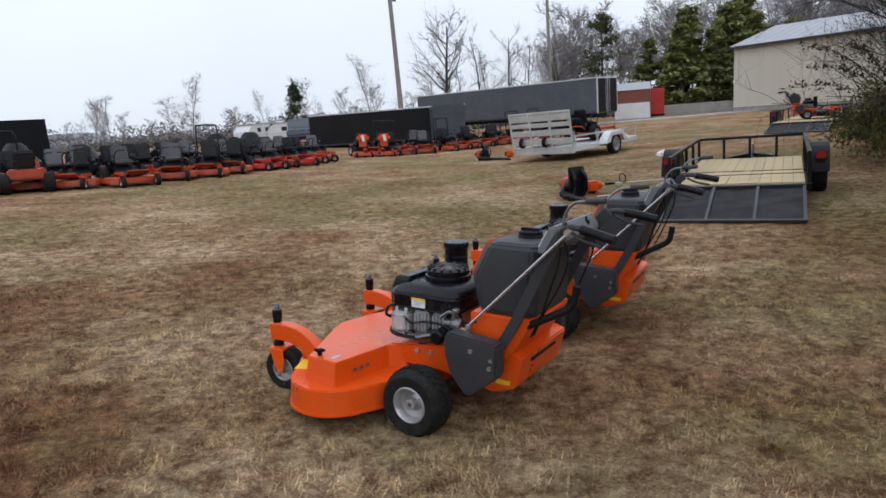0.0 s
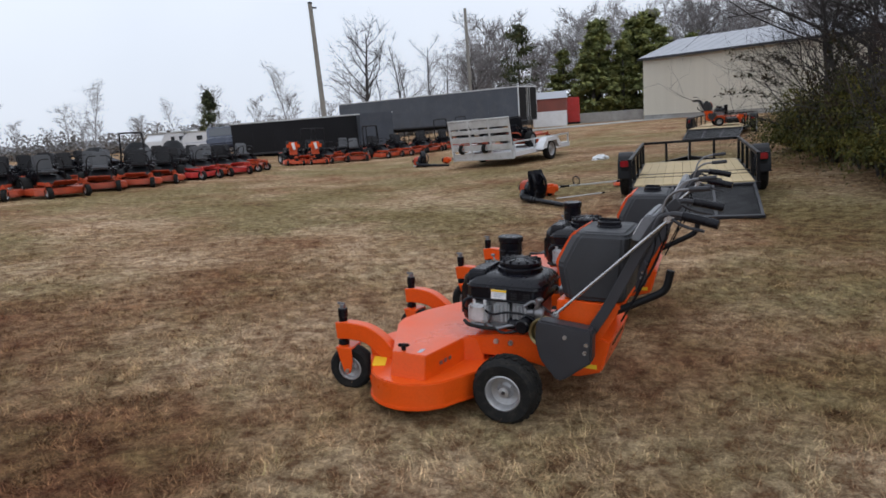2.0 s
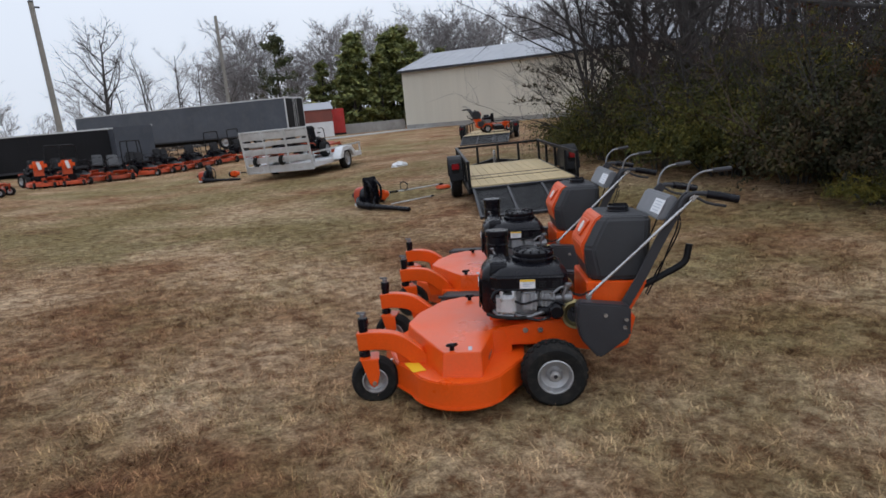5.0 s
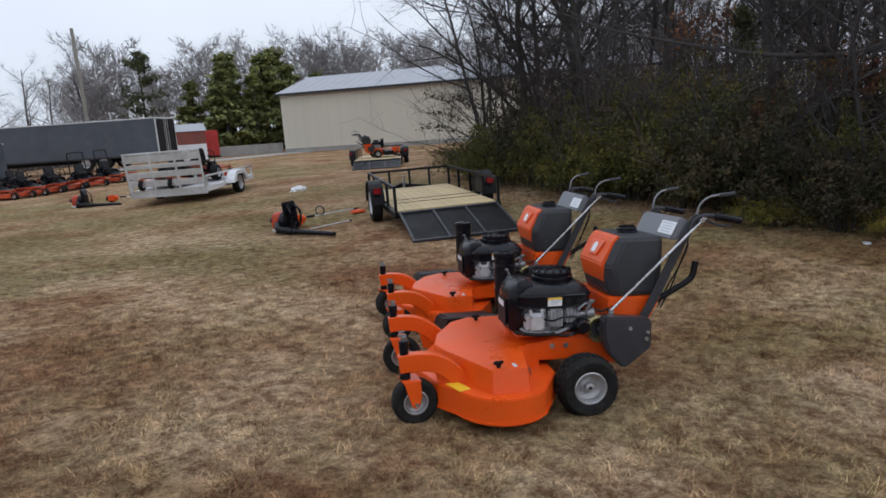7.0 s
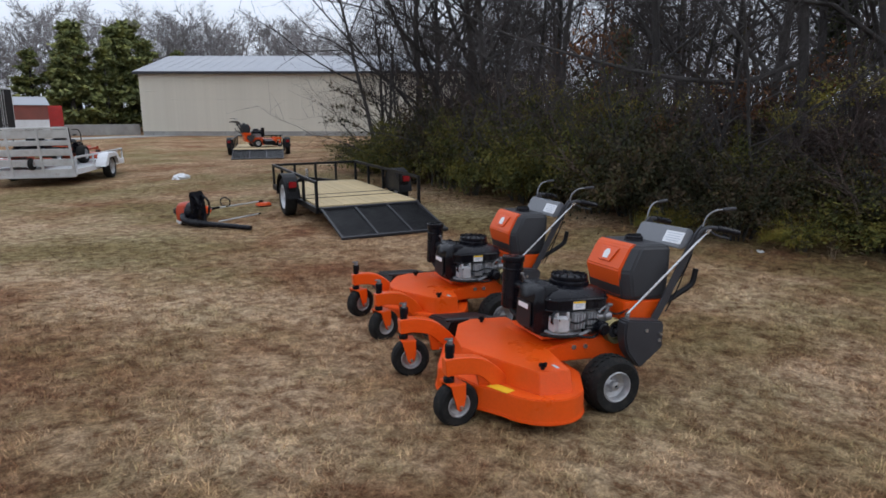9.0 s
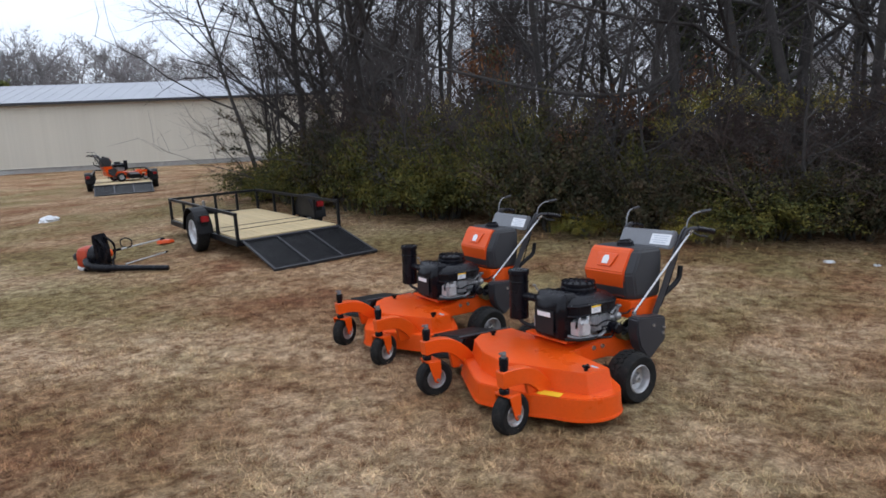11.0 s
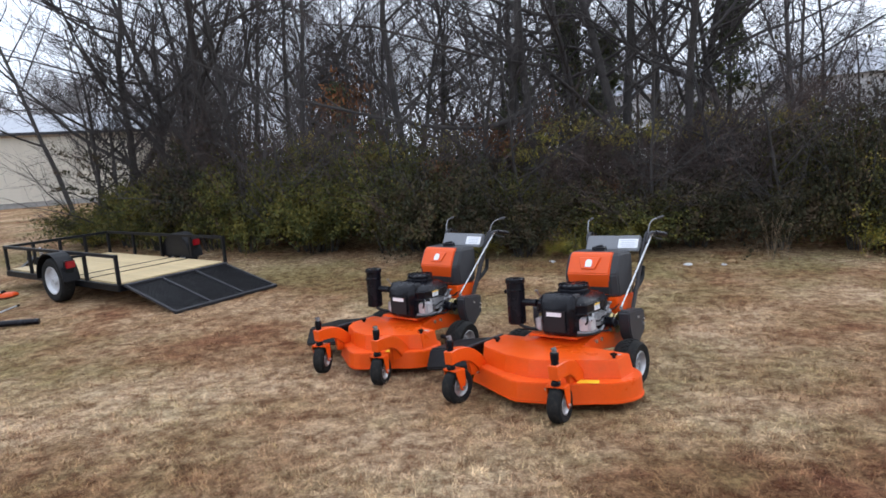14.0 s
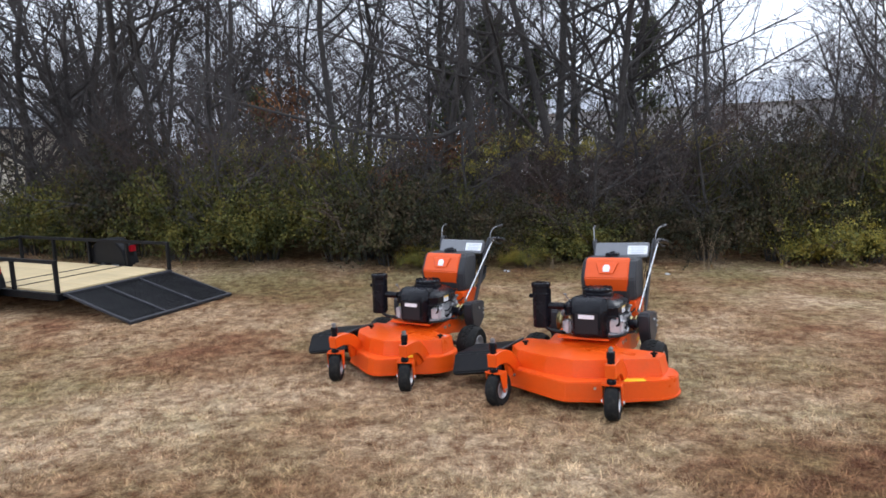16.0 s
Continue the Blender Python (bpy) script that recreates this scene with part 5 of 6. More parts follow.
# ---- enclosed trailers, campers and the dump body ----
def enclosed_trailer(m, L, W, H, z0, skin, label, doors=True, name="enclosed_trailer"):
    """x points to the front; the origin is on the ground under the middle of the rear."""
    t = thing(name, m, label, "trailer")
    part("body", box(L, W, H - z0, (L / 2, 0, (H + z0) / 2), 0.02), skin, t)
    n = max(3, round(L / 1.2))
    me = None
    for s in (-1, 1):
        for i in range(1, n):
            if me is None:
                ob = part("rib", box(0.03, 0.008, H - z0 - 0.12, (0, 0, (H + z0) / 2), 0.003, seg=1), skin, t)
                me = ob.data
            else:
                ob = new("rib", me)
                ob.parent = t
            ob.location = (L * i / n, s * (W / 2 + 0.004), 0)
        part("roof_rail", box(L, 0.05, 0.07, (L / 2, s * (W / 2 + 0.004), H - 0.03), 0.008), ALU, t)
        part("sill", box(L, 0.04, 0.10, (L / 2, s * (W / 2 + 0.003), z0 + 0.04), 0.008), DARK_STEEL, t)
        for x in (0.22 * L, 0.22 * L + 1.15):
            wheel(t, (x, s * (W / 2 - 0.15), 0.48), 0.48, 0.26, 0.28, s, 0)
    part("under_frame", box(L * 0.96, W * 0.4, 0.25, (L / 2, 0, z0 - 0.12), 0.02), BLACK_STEEL, t)
    part("mud_guard", box(2.6, W - 0.3, 0.05, (0.22 * L + 0.57, 0, z0 - 0.03), 0.01), BLACK_STEEL, t)
    part("landing_leg", merge(box(0.12, 0.12, z0 - 0.02, (L * 0.8, 0.7, z0 / 2), 0.01), box(0.12, 0.12, z0 - 0.02, (L * 0.8, -0.7, z0 / 2), 0.01)), BLACK_STEEL, t)
    if doors:
        for s in (-1, 1):
            d = part("door", box(0.05, W / 2 - 0.08, H - z0 - 0.16, (-0.02, s * (W / 4 - 0.01), (H + z0) / 2), 0.01), BLACK_PANEL, t, "dark rear door")
            part("lock_rod", cyl(0.02, H - z0 - 0.2, (-0.06, s * 0.25, (H + z0) / 2), "Z", 8), CHROME, d)
            part("corner_post", box(0.07, 0.09, H - z0, (-0.01, s * (W / 2 - 0.03), (H + z0) / 2), 0.01), ALU, t)
        part("centre_post", box(0.06, 0.05, H - z0 - 0.1, (-0.03, 0, (H + z0) / 2), 0.01), ALU, t)
        part("header", box(0.07, W, 0.10, (-0.01, 0, H - 0.04), 0.01), ALU, t)
    return t


enclosed_trailer(on_ground(11.95, 43.5, 136.5, 0, False), 16.2, 2.65, 3.02, 0.72, GREY_PANEL, "long graphite-grey box trailer with dark rear doors")
enclosed_trailer(on_ground(1.15, 35.2, 97, 0, False), 3.4, 1.75, 2.15, 0.42, GREY_PANEL, "small grey enclosed cargo trailer", False)
enclosed_trailer(on_ground(0.35, 37.3, 170, 0, False), 7.0, 2.2, 2.16, 0.40, BLACK_PANEL, "long black ribbed dump trailer", False, "dump_trailer")
enclosed_trailer(on_ground(-13.2, 21.6, 150, 0, False), 2.4, 1.7, 1.95, 0.35, BLACK_PANEL, "low black enclosed box trailer in the lot", False)


def camper(m, L, label):
    t = thing("camper", m, label, "camper", "campers behind the lot")
    part("body", side_prism([(0, 0.5), (L, 0.5), (L, 1.6), (L - 0.7, 2.5), (0, 2.5)], -1.15, 1.15, 0.06), CAMPER, t)
    for x, w in ((1.0, 0.7), (2.6, 1.0), (4.2, 0.6)):
        for s in (-1, 1):
            part("window", box(w, 0.03, 0.55, (x, s * 1.155, 1.75), 0.01), GLASS_DARK, t)
    part("stripe", box(L - 0.3, 2.33, 0.12, (L / 2 - 0.1, 0, 1.15), 0.01), GREY_PRINT, t)
    part("roof", box(L - 0.5, 2.4, 0.10, (L / 2 - 0.25, 0, 2.53), 0.03), TAN_ROOF, t, "tan roof")
    part("awning", turned(box(L - 1.2, 1.1, 0.05), Matrix.Translation((L / 2 - 0.3, -1.62, 2.28)) @ Matrix.Rotation(radians(22), 4, "X")), TAN_ROOF, t)
    part("air_conditioner", bevelled(box(0.8, 0.7, 0.30, (L * 0.3, 0, 2.72)), 0.1, 3), WHITE_PAINT, t)
    part("air_conditioner", bevelled(box(0.7, 0.7, 0.28, (L * 0.72, 0, 2.71)), 0.1, 3), WHITE_PAINT, t)
    for s in (-1, 1):
        wheel(t, (L * 0.45, s * 1.0, 0.34), 0.34, 0.2, 0.2, s)
    return t


cp = camper(on_ground(-5.6, 55.0, -75, 0, False), 6.0, "white camper with dark windows and a roof unit")
cp.scale = (0.8, 0.66, 0.62)
copy_thing(cp, on_ground(-9.6, 58.0, -150, 0, False))
copy_thing(cp, on_ground(-13.4, 57.5, -110, 0, False))
yb = thing("yellow_machine", on_ground(-7.9, 47.0, 10, 0, False), "small yellow machine cab behind the dump trailer", "machine")
part("cab", box(1.1, 1.2, 0.95, (0, 0, 1.05), 0.06), YELLOW_PAINT, yb)
part("window", box(0.7, 0.03, 0.5, (0, -0.61, 1.15), 0.01), GLASS_DARK, yb)
part("chassis", box(1.6, 1.1, 0.5, (0, 0, 0.35), 0.05), BLACK_STEEL, yb)
for sx in (-0.5, 0.5):
    for s in (-1, 1):
        wheel(yb, (sx, s * 0.55, 0.26), 0.26, 0.2, 0.14, s)


def pickup(m):
    t = thing("pickup_truck", m, "dark blue pickup truck parked behind the mowers", "pickup truck")
    body = side_prism([(-2.6, 0.45), (2.5, 0.45), (2.6, 0.7), (2.5, 1.05), (1.3, 1.12), (0.6, 1.70), (-0.7, 1.72), (-0.9, 1.12), (-2.6, 1.10)], -0.95, 0.95, 0.06)
    part("body", body, material("navy_paint", (0.02, 0.03, 0.06), 0.25, 0.2, 0.05, 2, 0.0, coat=0.5), t)
    part("windscreen", turned(box(0.72, 1.6, 0.02), Matrix.Translation((0.98, 0, 1.40)) @ Matrix.Rotation(radians(40), 4, "Y")), GLASS_DARK, t)
    for s in (-1, 1):
        part("side_window", box(1.1, 0.02, 0.42, (-0.1, s * 0.955, 1.42), 0.005), GLASS_DARK, t)
        for x in (-1.65, 1.6):
            wheel(t, (x, s * 0.86, 0.37), 0.37, 0.24, 0.22, s)
    for i in range(4):
        part("rack_bar", box(0.06, 1.8, 0.06, (-2.3 + 0.45 * i, 0, 1.5), 0.01), WHITE_PAINT, t)
    for s in (-1, 1):
        part("rack_rail", box(1.8, 0.05, 0.05, (-1.7, s * 0.88, 1.46), 0.01), WHITE_PAINT, t)
        for x in (-2.5, -0.95):
            part("rack_post", box(0.05, 0.05, 0.42, (x, s * 0.88, 1.27), 0.005), WHITE_PAINT, t)
    return t


pickup(on_ground(-8.0, 42.5, -82, 0, False))


# ---- buildings ----
def metal_building():
    a = math.degrees(math.atan2(-0.818, 0.575))
    t = thing("metal_building", on_ground(21.6, 46.0, a, 0, False), "long cream metal building with lap siding and pale roof", "building")
    L, W, H = 27.0, 12.0, 4.35
    part("foundation", box(L + 0.06, W + 0.06, 0.55, (L / 2, W / 2, 0.05), 0.01), CONCRETE, t, "low concrete foundation")
    part("wall_core", box(L, W, H - 0.3, (L / 2, W / 2, 0.3 + (H - 0.3) / 2), 0.0), SIDING, t)
    n = 22
    h = (H - 0.34) / n
    board = [(0, 0), (-0.085, 0.0), (-0.006, h), (0, h)]
    bm = loft([[(0, y, z) for y, z in board], [(L + 0.02, y, z) for y, z in board]])
    me = None
    for i in range(n):
        if me is None:
            ob = part("siding_board", bm, SIDING, t)
            me = ob.data
        else:
            ob = new("siding_board", me)
            ob.parent = t
        ob.location = (-0.01, -0.002, 0.32 + h * i)
    bm = loft([[(x, 0, z) for x, z in board], [(x, W, z) for x, z in board]])
    me = None
    for i in range(n):
        if me is None:
            ob = part("siding_board", bm, SIDING, t)
            me = ob.data
        else:
            ob = new("siding_board", me)
            ob.parent = t
        ob.location = (-0.002, 0, 0.32 + h * i)
    gable = loft([[(0.0, y, z) for y, z in ((0, H), (W, H), (W / 2, H + 1.5))], [(L, y, z) for y, z in ((0, H), (W, H), (W / 2, H + 1.5))]])
    part("gable", gable, SIDING, t)
    for s in (0, 1):
        y0, y1 = (-0.35, W / 2) if s == 0 else (W + 0.35, W / 2)
        prof = [(y0, H - 0.06), (y1, H + 1.52), (y1, H + 1.60), (y0, H + 0.04)]
        rf = part("roof", loft([[(-0.3, y, z) for y, z in prof], [(L + 0.3, y, z) for y, z in prof]]), ROOF_METAL, t, "pale standing-seam roof")
        me = None
        sl = math.hypot(y1 - y0, 1.56)
        for i in range(36):
            if me is None:
                seam = turned(box(0.02, sl, 0.014), Matrix.Translation((0, (y0 + y1) / 2, H + 0.83)) @ Matrix.Rotation(math.atan2(1.56, y1 - y0), 4, "X"))
                ob = part("seam", seam, ROOF_METAL, rf)
                me = ob.data
            else:
                ob = new("seam", me)
                ob.parent = rf
            ob.location = (0.1 + (L - 0.2) * i / 35, 0, 0)
    part("fascia", box(L + 0.6, 0.04, 0.16, (L / 2, -0.37, H - 0.03), 0.005), DARK_STEEL, t, "dark eaves trim")
    return t


metal_building()


def shed(x, y, heading, L, W, H, wall, roof_m, name, label):
    t = thing(name, on_ground(x, y, heading, 0, False), label, "shed")
    part("lower_wall", box(L, W, H * 0.55, (0, 0, H * 0.275), 0.01), WHITE_PAINT, t)
    part("upper_wall", box(L, W, H * 0.45, (0, 0, H * 0.775), 0.01), wall, t)
    part("roof", loft([[(-L / 2 - 0.1, yy, z) for yy, z in ((-W / 2 - 0.1, H), (0, H + 0.55), (W / 2 + 0.1, H))], [(L / 2 + 0.1, yy, z) for yy, z in ((-W / 2 - 0.1, H), (0, H + 0.55), (W / 2 + 0.1, H))]]), roof_m, t)
    part("door", box(0.05, 1.0, 1.9, (L / 2 + 0.02, 0, 0.97), 0.01), GREY_PANEL, t)
    return t


RUST = material("rust_red_panel", (0.20, 0.06, 0.045), 0.7, 0, 0.2, 1.0, 0.05, 20)
shed(15.6, 50.0, -15, 2.5, 2.6, 2.1, RUST, ROOF_METAL, "storage_shed", "small shed with rust-red upper walls and white base")
rb = thing("red_container", on_ground(18.1, 51.6, -15, 0, False), "bright red steel storage container", "container")
part("shell", box(0.95, 2.0, 1.95, (0, 0, 1.12), 0.03), RED_PAINT, rb)
for i in range(7):
    part("rib", box(0.05, 0.03, 1.8, (-0.4 + 0.133 * i, -1.01, 1.12), 0.005), RED_PAINT, rb)
part("skid", box(1.0, 2.0, 0.14, (0, 0, 0.08), 0.01), BLACK_STEEL, rb)
rw = part("retaining_wall", box(7.5, 0.4, 0.85, (0, 0, 0.35), 0.03), CONCRETE)
rw.matrix_world = on_ground(19.4, 50.2, -28, 0, False)
tagged(rw, "low stained concrete retaining wall beside the building", "wall", kind="structure")
drive = part("gravel_drive", box(16, 2.6, 0.05, (0, 0, 0.0), 0.01), CONCRETE)
drive.matrix_world = on_ground(16.0, 44.0, 10, 0.012, False)
tagged(drive, "pale strip of concrete drive before the building", "drive", kind="structure")


def utility_pole(x, y, h, r, lean, cross=False):
    m = on_ground(x, y, 30, -0.3, False) @ pose(0, 0, 0, *lean, 0)
    t = thing("utility_pole", m, "weathered grey wooden utility pole", "pole", "utility poles")
    part("shaft", tube([(0, 0, 0), (0.01, 0, h * 0.5), (0, 0, h)], r, 12, 3, r * 0.72), POLE_WOOD, t)
    if cross:
        part("cap", cyl(r * 0.8, 0.12, (0, 0, h + 0.04), "Z", 10, 0.02), DARK_STEEL, t)
        part("bracket", box(0.5, 0.08, 0.10, (0.2, 0, h - 0.25), 0.01), DARK_STEEL, t)
    return t


utility_pole(-1.75, 46, 9.9, 0.19, (0, -1.0), True)
utility_pole(10.6, 56, 10.5, 0.17, (0, 0))


# ---- trees ----
def tree_mesh(seed, height, lean=0.0, spread=1.0, limbs=9, detail=4, trunk_r=0.13, start=0.3, up=0.6, far=False, fine_r=0.009):
    """Limbs as tapered tubes, from a trunk down to twigs. Returns stout and fine parts as vertices and quads."""
    rn = random.Random(seed)
    stout, fine = ([], []), ([], [])

    def limb(store, p, d, length, r, sides, segs, wob, rise):
        pts, dirs, base = [p.copy()], [d.copy()], len(store[0])
        for _ in range(segs):
            d = (d + Vector((rn.gauss(0, wob), rn.gauss(0, wob), rn.gauss(0, wob) + rise))).normalized()
            p = p + d * (length / segs)
            pts.append(p.copy())
            dirs.append(d.copy())
        for i, (q, e) in enumerate(zip(pts, dirs)):
            rr = r * (1 - 0.78 * i / segs)
            s = e.cross(Vector((0.31, 0.77, 0.55))).normalized()
            u = s.cross(e)
            for j in range(sides):
                a = 2 * math.pi * j / sides
                store[0].append(q + (s * math.cos(a) + u * math.sin(a)) * rr)
        for i in range(segs):
            for j in range(1 if sides == 2 else sides):
                a, b = base + i * sides + j, base + i * sides + (j + 1) % sides
                store[1].append((a, b, b + sides, a + sides))
        return pts, dirs

    trunk, tdir = limb(stout, Vector((0, 0, -0.1)), Vector((lean, lean * 0.4, 1)).normalized(), height, trunk_r, 5 if far else 7, 9, 0.07, 0.02)
    for i in range(limbs):
        f = start + (0.97 - start) * (i + rn.random() * 0.8) / limbs
        k = f * 9
        p = trunk[int(k)].lerp(trunk[min(9, int(k) + 1)], k % 1)
        a = rn.uniform(0, 2 * math.pi)
        d = Vector((math.cos(a), math.sin(a), up + rn.uniform(-0.2, 0.5))).normalized()
        ln = height * (0.52 - 0.33 * f) * spread * rn.uniform(0.7, 1.25)
        pts, dirs = limb(stout, p, d, ln, trunk_r * (0.50 - 0.30 * f), 3 if far else 5, 6, 0.16, 0.05)
        for _ in range(4 + detail):
            k2 = rn.uniform(0.8, 5.9)
            q = pts[int(k2)].lerp(pts[int(k2) + 1], k2 % 1)
            d2 = (dirs[int(k2)] + Vector((rn.gauss(0, 0.7), rn.gauss(0, 0.7), rn.gauss(0.15, 0.5)))).normalized()
            pts2, dirs2 = limb(fine, q, d2, ln * rn.uniform(0.3, 0.55), max(fine_r * 1.3, trunk_r * 0.09) if far else trunk_r * 0.12, 2 if far else 3, 3 if far else 4, 0.2, 0.05)
            for _ in range(detail + 3):
                k3 = rn.uniform(0.5, 2.9 if far else 3.9)
                q3 = pts2[int(k3)].lerp(pts2[int(k3) + 1], k3 % 1)
                d3 = (dirs2[int(k3)] + Vector((rn.gauss(0, 0.8), rn.gauss(0, 0.8), rn.gauss(0.15, 0.6)))).normalized()
                limb(fine, q3, d3, ln * rn.uniform(0.16, 0.36), fine_r if far else max(0.0035, trunk_r * 0.045), 2, 1 if far else 2, 0.3, 0.05)
    return stout, fine


def bare_tree(m, label, group="bare trees of the wood", twig=None, **kw):
    stout, fine = tree_mesh(**kw)
    t = thing("tree", m, label, "tree", group)
    raw_part("trunk", *stout, BARK, t, smooth=True)
    raw_part("crown", *fine, twig or TWIG, t, "fine leafless twigs")
    return t


def scatter_leaves(rng, centres, normals, size, curl=0.25):
    """Folded leaf blades of two quads each, one island a leaf."""
    n = len(centres)
    a = rng.normal(size=(n, 3))
    u = a / np.linalg.norm(a, axis=1, keepdims=True)
    v = np.cross(u, normals + rng.normal(0, 0.5, (n, 3)))
    v /= np.linalg.norm(v, axis=1, keepdims=True) + 1e-6
    w = np.cross(u, v)
    s = size * rng.uniform(0.6, 1.35, (n, 1))
    p0, p1 = centres - u * s, centres + u * s
    q0, q1 = centres + v * s * 0.45 + w * s * curl, centres - v * s * 0.45 + w * s * curl
    verts = np.stack([p0, q0, p1, q1], 1).reshape(-1, 3)
    i = np.arange(n)[:, None] * 4
    return verts, np.concatenate([np.concatenate([i, i + 1, i + 2], 1), np.concatenate([i, i + 2, i + 3], 1)], 0)


def leaf_sprays(rng, n, rad, sprays, size, low=0.25):
    """Leaves along arching shoots that rise from the stool and droop outside it."""
    a = rng.uniform(0, 2 * math.pi, sprays)
    out = rng.uniform(0.25, 1.0, sprays) ** 0.6
    top = np.sqrt(np.maximum(0.04, 1 - 0.82 * out ** 2)) * rng.uniform(0.55, 1.12, sprays)
    tip = np.stack([np.cos(a) * out * rad[0], np.sin(a) * out * rad[1], top * rad[2]], 1)
    droop = rng.uniform(0.0, 0.35, sprays) * rad[2] * out
    pick = rng.integers(0, sprays, n)
    f = low + (1.08 - low) * rng.random(n) ** 0.75
    pts = tip[pick] * np.stack([f ** 1.25, f ** 1.25, f ** 0.8], 1)
    pts[:, 2] -= droop[pick] * np.maximum(0, f - 0.6) ** 2 * 5
    pts += rng.normal(size=(n, 3)) * (0.035 + 0.05 * rng.random(sprays)[pick][:, None])
    pts[:, 2] = np.abs(pts[:, 2])
    along = tip[pick] / (np.linalg.norm(tip[pick], axis=1, keepdims=True) + 1e-6)
    return scatter_leaves(rng, pts, along + rng.normal(0, 0.4, (n, 3)), size)


def shrub(m, seed, rad, n, mat, label, size=0.03, sprays=120, low=0.25, lift=0.0, stems=16, name="shrub", group="hedge along the wood's edge"):
    rng = np.random.default_rng(seed)
    t = thing(name, m, label, "shrub", group)
    v, f = leaf_sprays(rng, n, rad, sprays, size, low)
    raw_part("foliage", v + np.array([0, 0, lift]), f, mat, t)
    rn = random.Random(seed)
    st = bmesh.new()
    for _ in range(stems):
        a, l = rn.uniform(0, 6.28), rn.uniform(0.4, 0.98)
        x, y = rad[0] * l * math.cos(a), rad[1] * l * math.sin(a)
        if lift:
            part("stem", tube([(x * 0.1, y * 0.1, -0.05), (x * 0.3, y * 0.3, lift * 0.9 + rad[2] * 0.3), (x, y, lift + rad[2] * rn.uniform(0.7, 1.2))], 0.012, 5, 3, 0.003), BARK, t)
            continue
        merge(st, tube([(x * 0.15, y * 0.15, -0.05), (x * 0.45, y * 0.45, lift * 0.9 + rad[2] * 0.5), (x, y, lift + rad[2] * rn.uniform(0.7, 1.2))], 0.014, 5, 3, 0.003))
    if lift:
        st.free()
    else:
        part("stem", st, BARK, t, "brown woody stems")
    return t


def hedge_x(y):
    """Where the hedge's foot runs."""
    return 6.35 - 0.05 * abs(min(y, 0)) + max(0, y - 4) * 0.33 + max(0, y - 11.5) * 0.15


def hedge_h(y):
    """The leafy skirt: high at its end, low before the dark thicket, a mound beyond."""
    return 1.25 + 0.95 / (1 + math.exp(-(y - 4.6) * 1.6)) + 1.6 / (1 + math.exp((y + 1.2) * 1.8)) - 0.32 * max(0, y - 11.0)


SHRUBS = [shrub(on_ground(7.4, 7.6, 0, 0, False), 1, (1.3, 1.3, 1.6), 11200, LEAF, "dense olive-green shrub with yellowing sprays", 0.030, 160),
          shrub(on_ground(7.1, 5.4, 0, 0, False), 2, (1.25, 1.35, 1.6), 10200, LEAF_DARK, "dense dark green privet shrub", 0.030, 140),
          shrub(on_ground(6.7, 1.8, 0, 0, False), 3, (1.2, 1.4, 1.5), 7800, LEAF_DARK, "dark tangled shrub with brown leaves", 0.030, 95),
          shrub(on_ground(6.3, -2.4, 0, 0, False), 4, (1.3, 1.25, 1.6), 9500, LEAF_YELLOW, "yellow-green shrub at the wood's edge", 0.03, 130),
          shrub(on_ground(9.8, 8.0, 0, 0, False), 5, (1.5, 1.5, 1.8), 4200, LEAF_DARK, "shaded shrub among the trunks", 0.042, 80)]
rnd = random.Random(5)
for row, off in enumerate((0.0, 1.35, 2.9)):
    y = -9.5 + 0.5 * row
    while y < 14.4:
        if row == 2:
            k = 4
        else:
            k = rnd.choice((0, 0, 1, 0) if y > 4.2 else ((0, 1, 0, 1) if y < -1.4 else (2, 1, 2, 0)))
        s = rnd.uniform(0.85, 1.12)
        h = hedge_h(y) * (1.0, 1.12, 1.16)[row] / 1.6
        c = copy_thing(SHRUBS[k], on_ground(hedge_x(y) + off + rnd.uniform(-0.3, 0.3), y + rnd.uniform(-0.2, 0.2), rnd.uniform(0, 360), 0, False))
        c.scale = (s, s, h * rnd.uniform(0.82, 1.14))
        y += rnd.uniform(1.1, 1.55) + 0.5 * row
for x, y, s, h in ((5.75, -2.5, 0.72, 0.62), (5.85, -3.4, 0.8, 0.7), (9.75, 13.7, 0.55, 0.42), (5.9, 2.7, 0.4, 0.34), (6.0, 4.4, 0.42, 0.36)):
    c = copy_thing(SHRUBS[3], on_ground(x, y, 50 * x, 0, False))
    c.scale = (s, s, h)

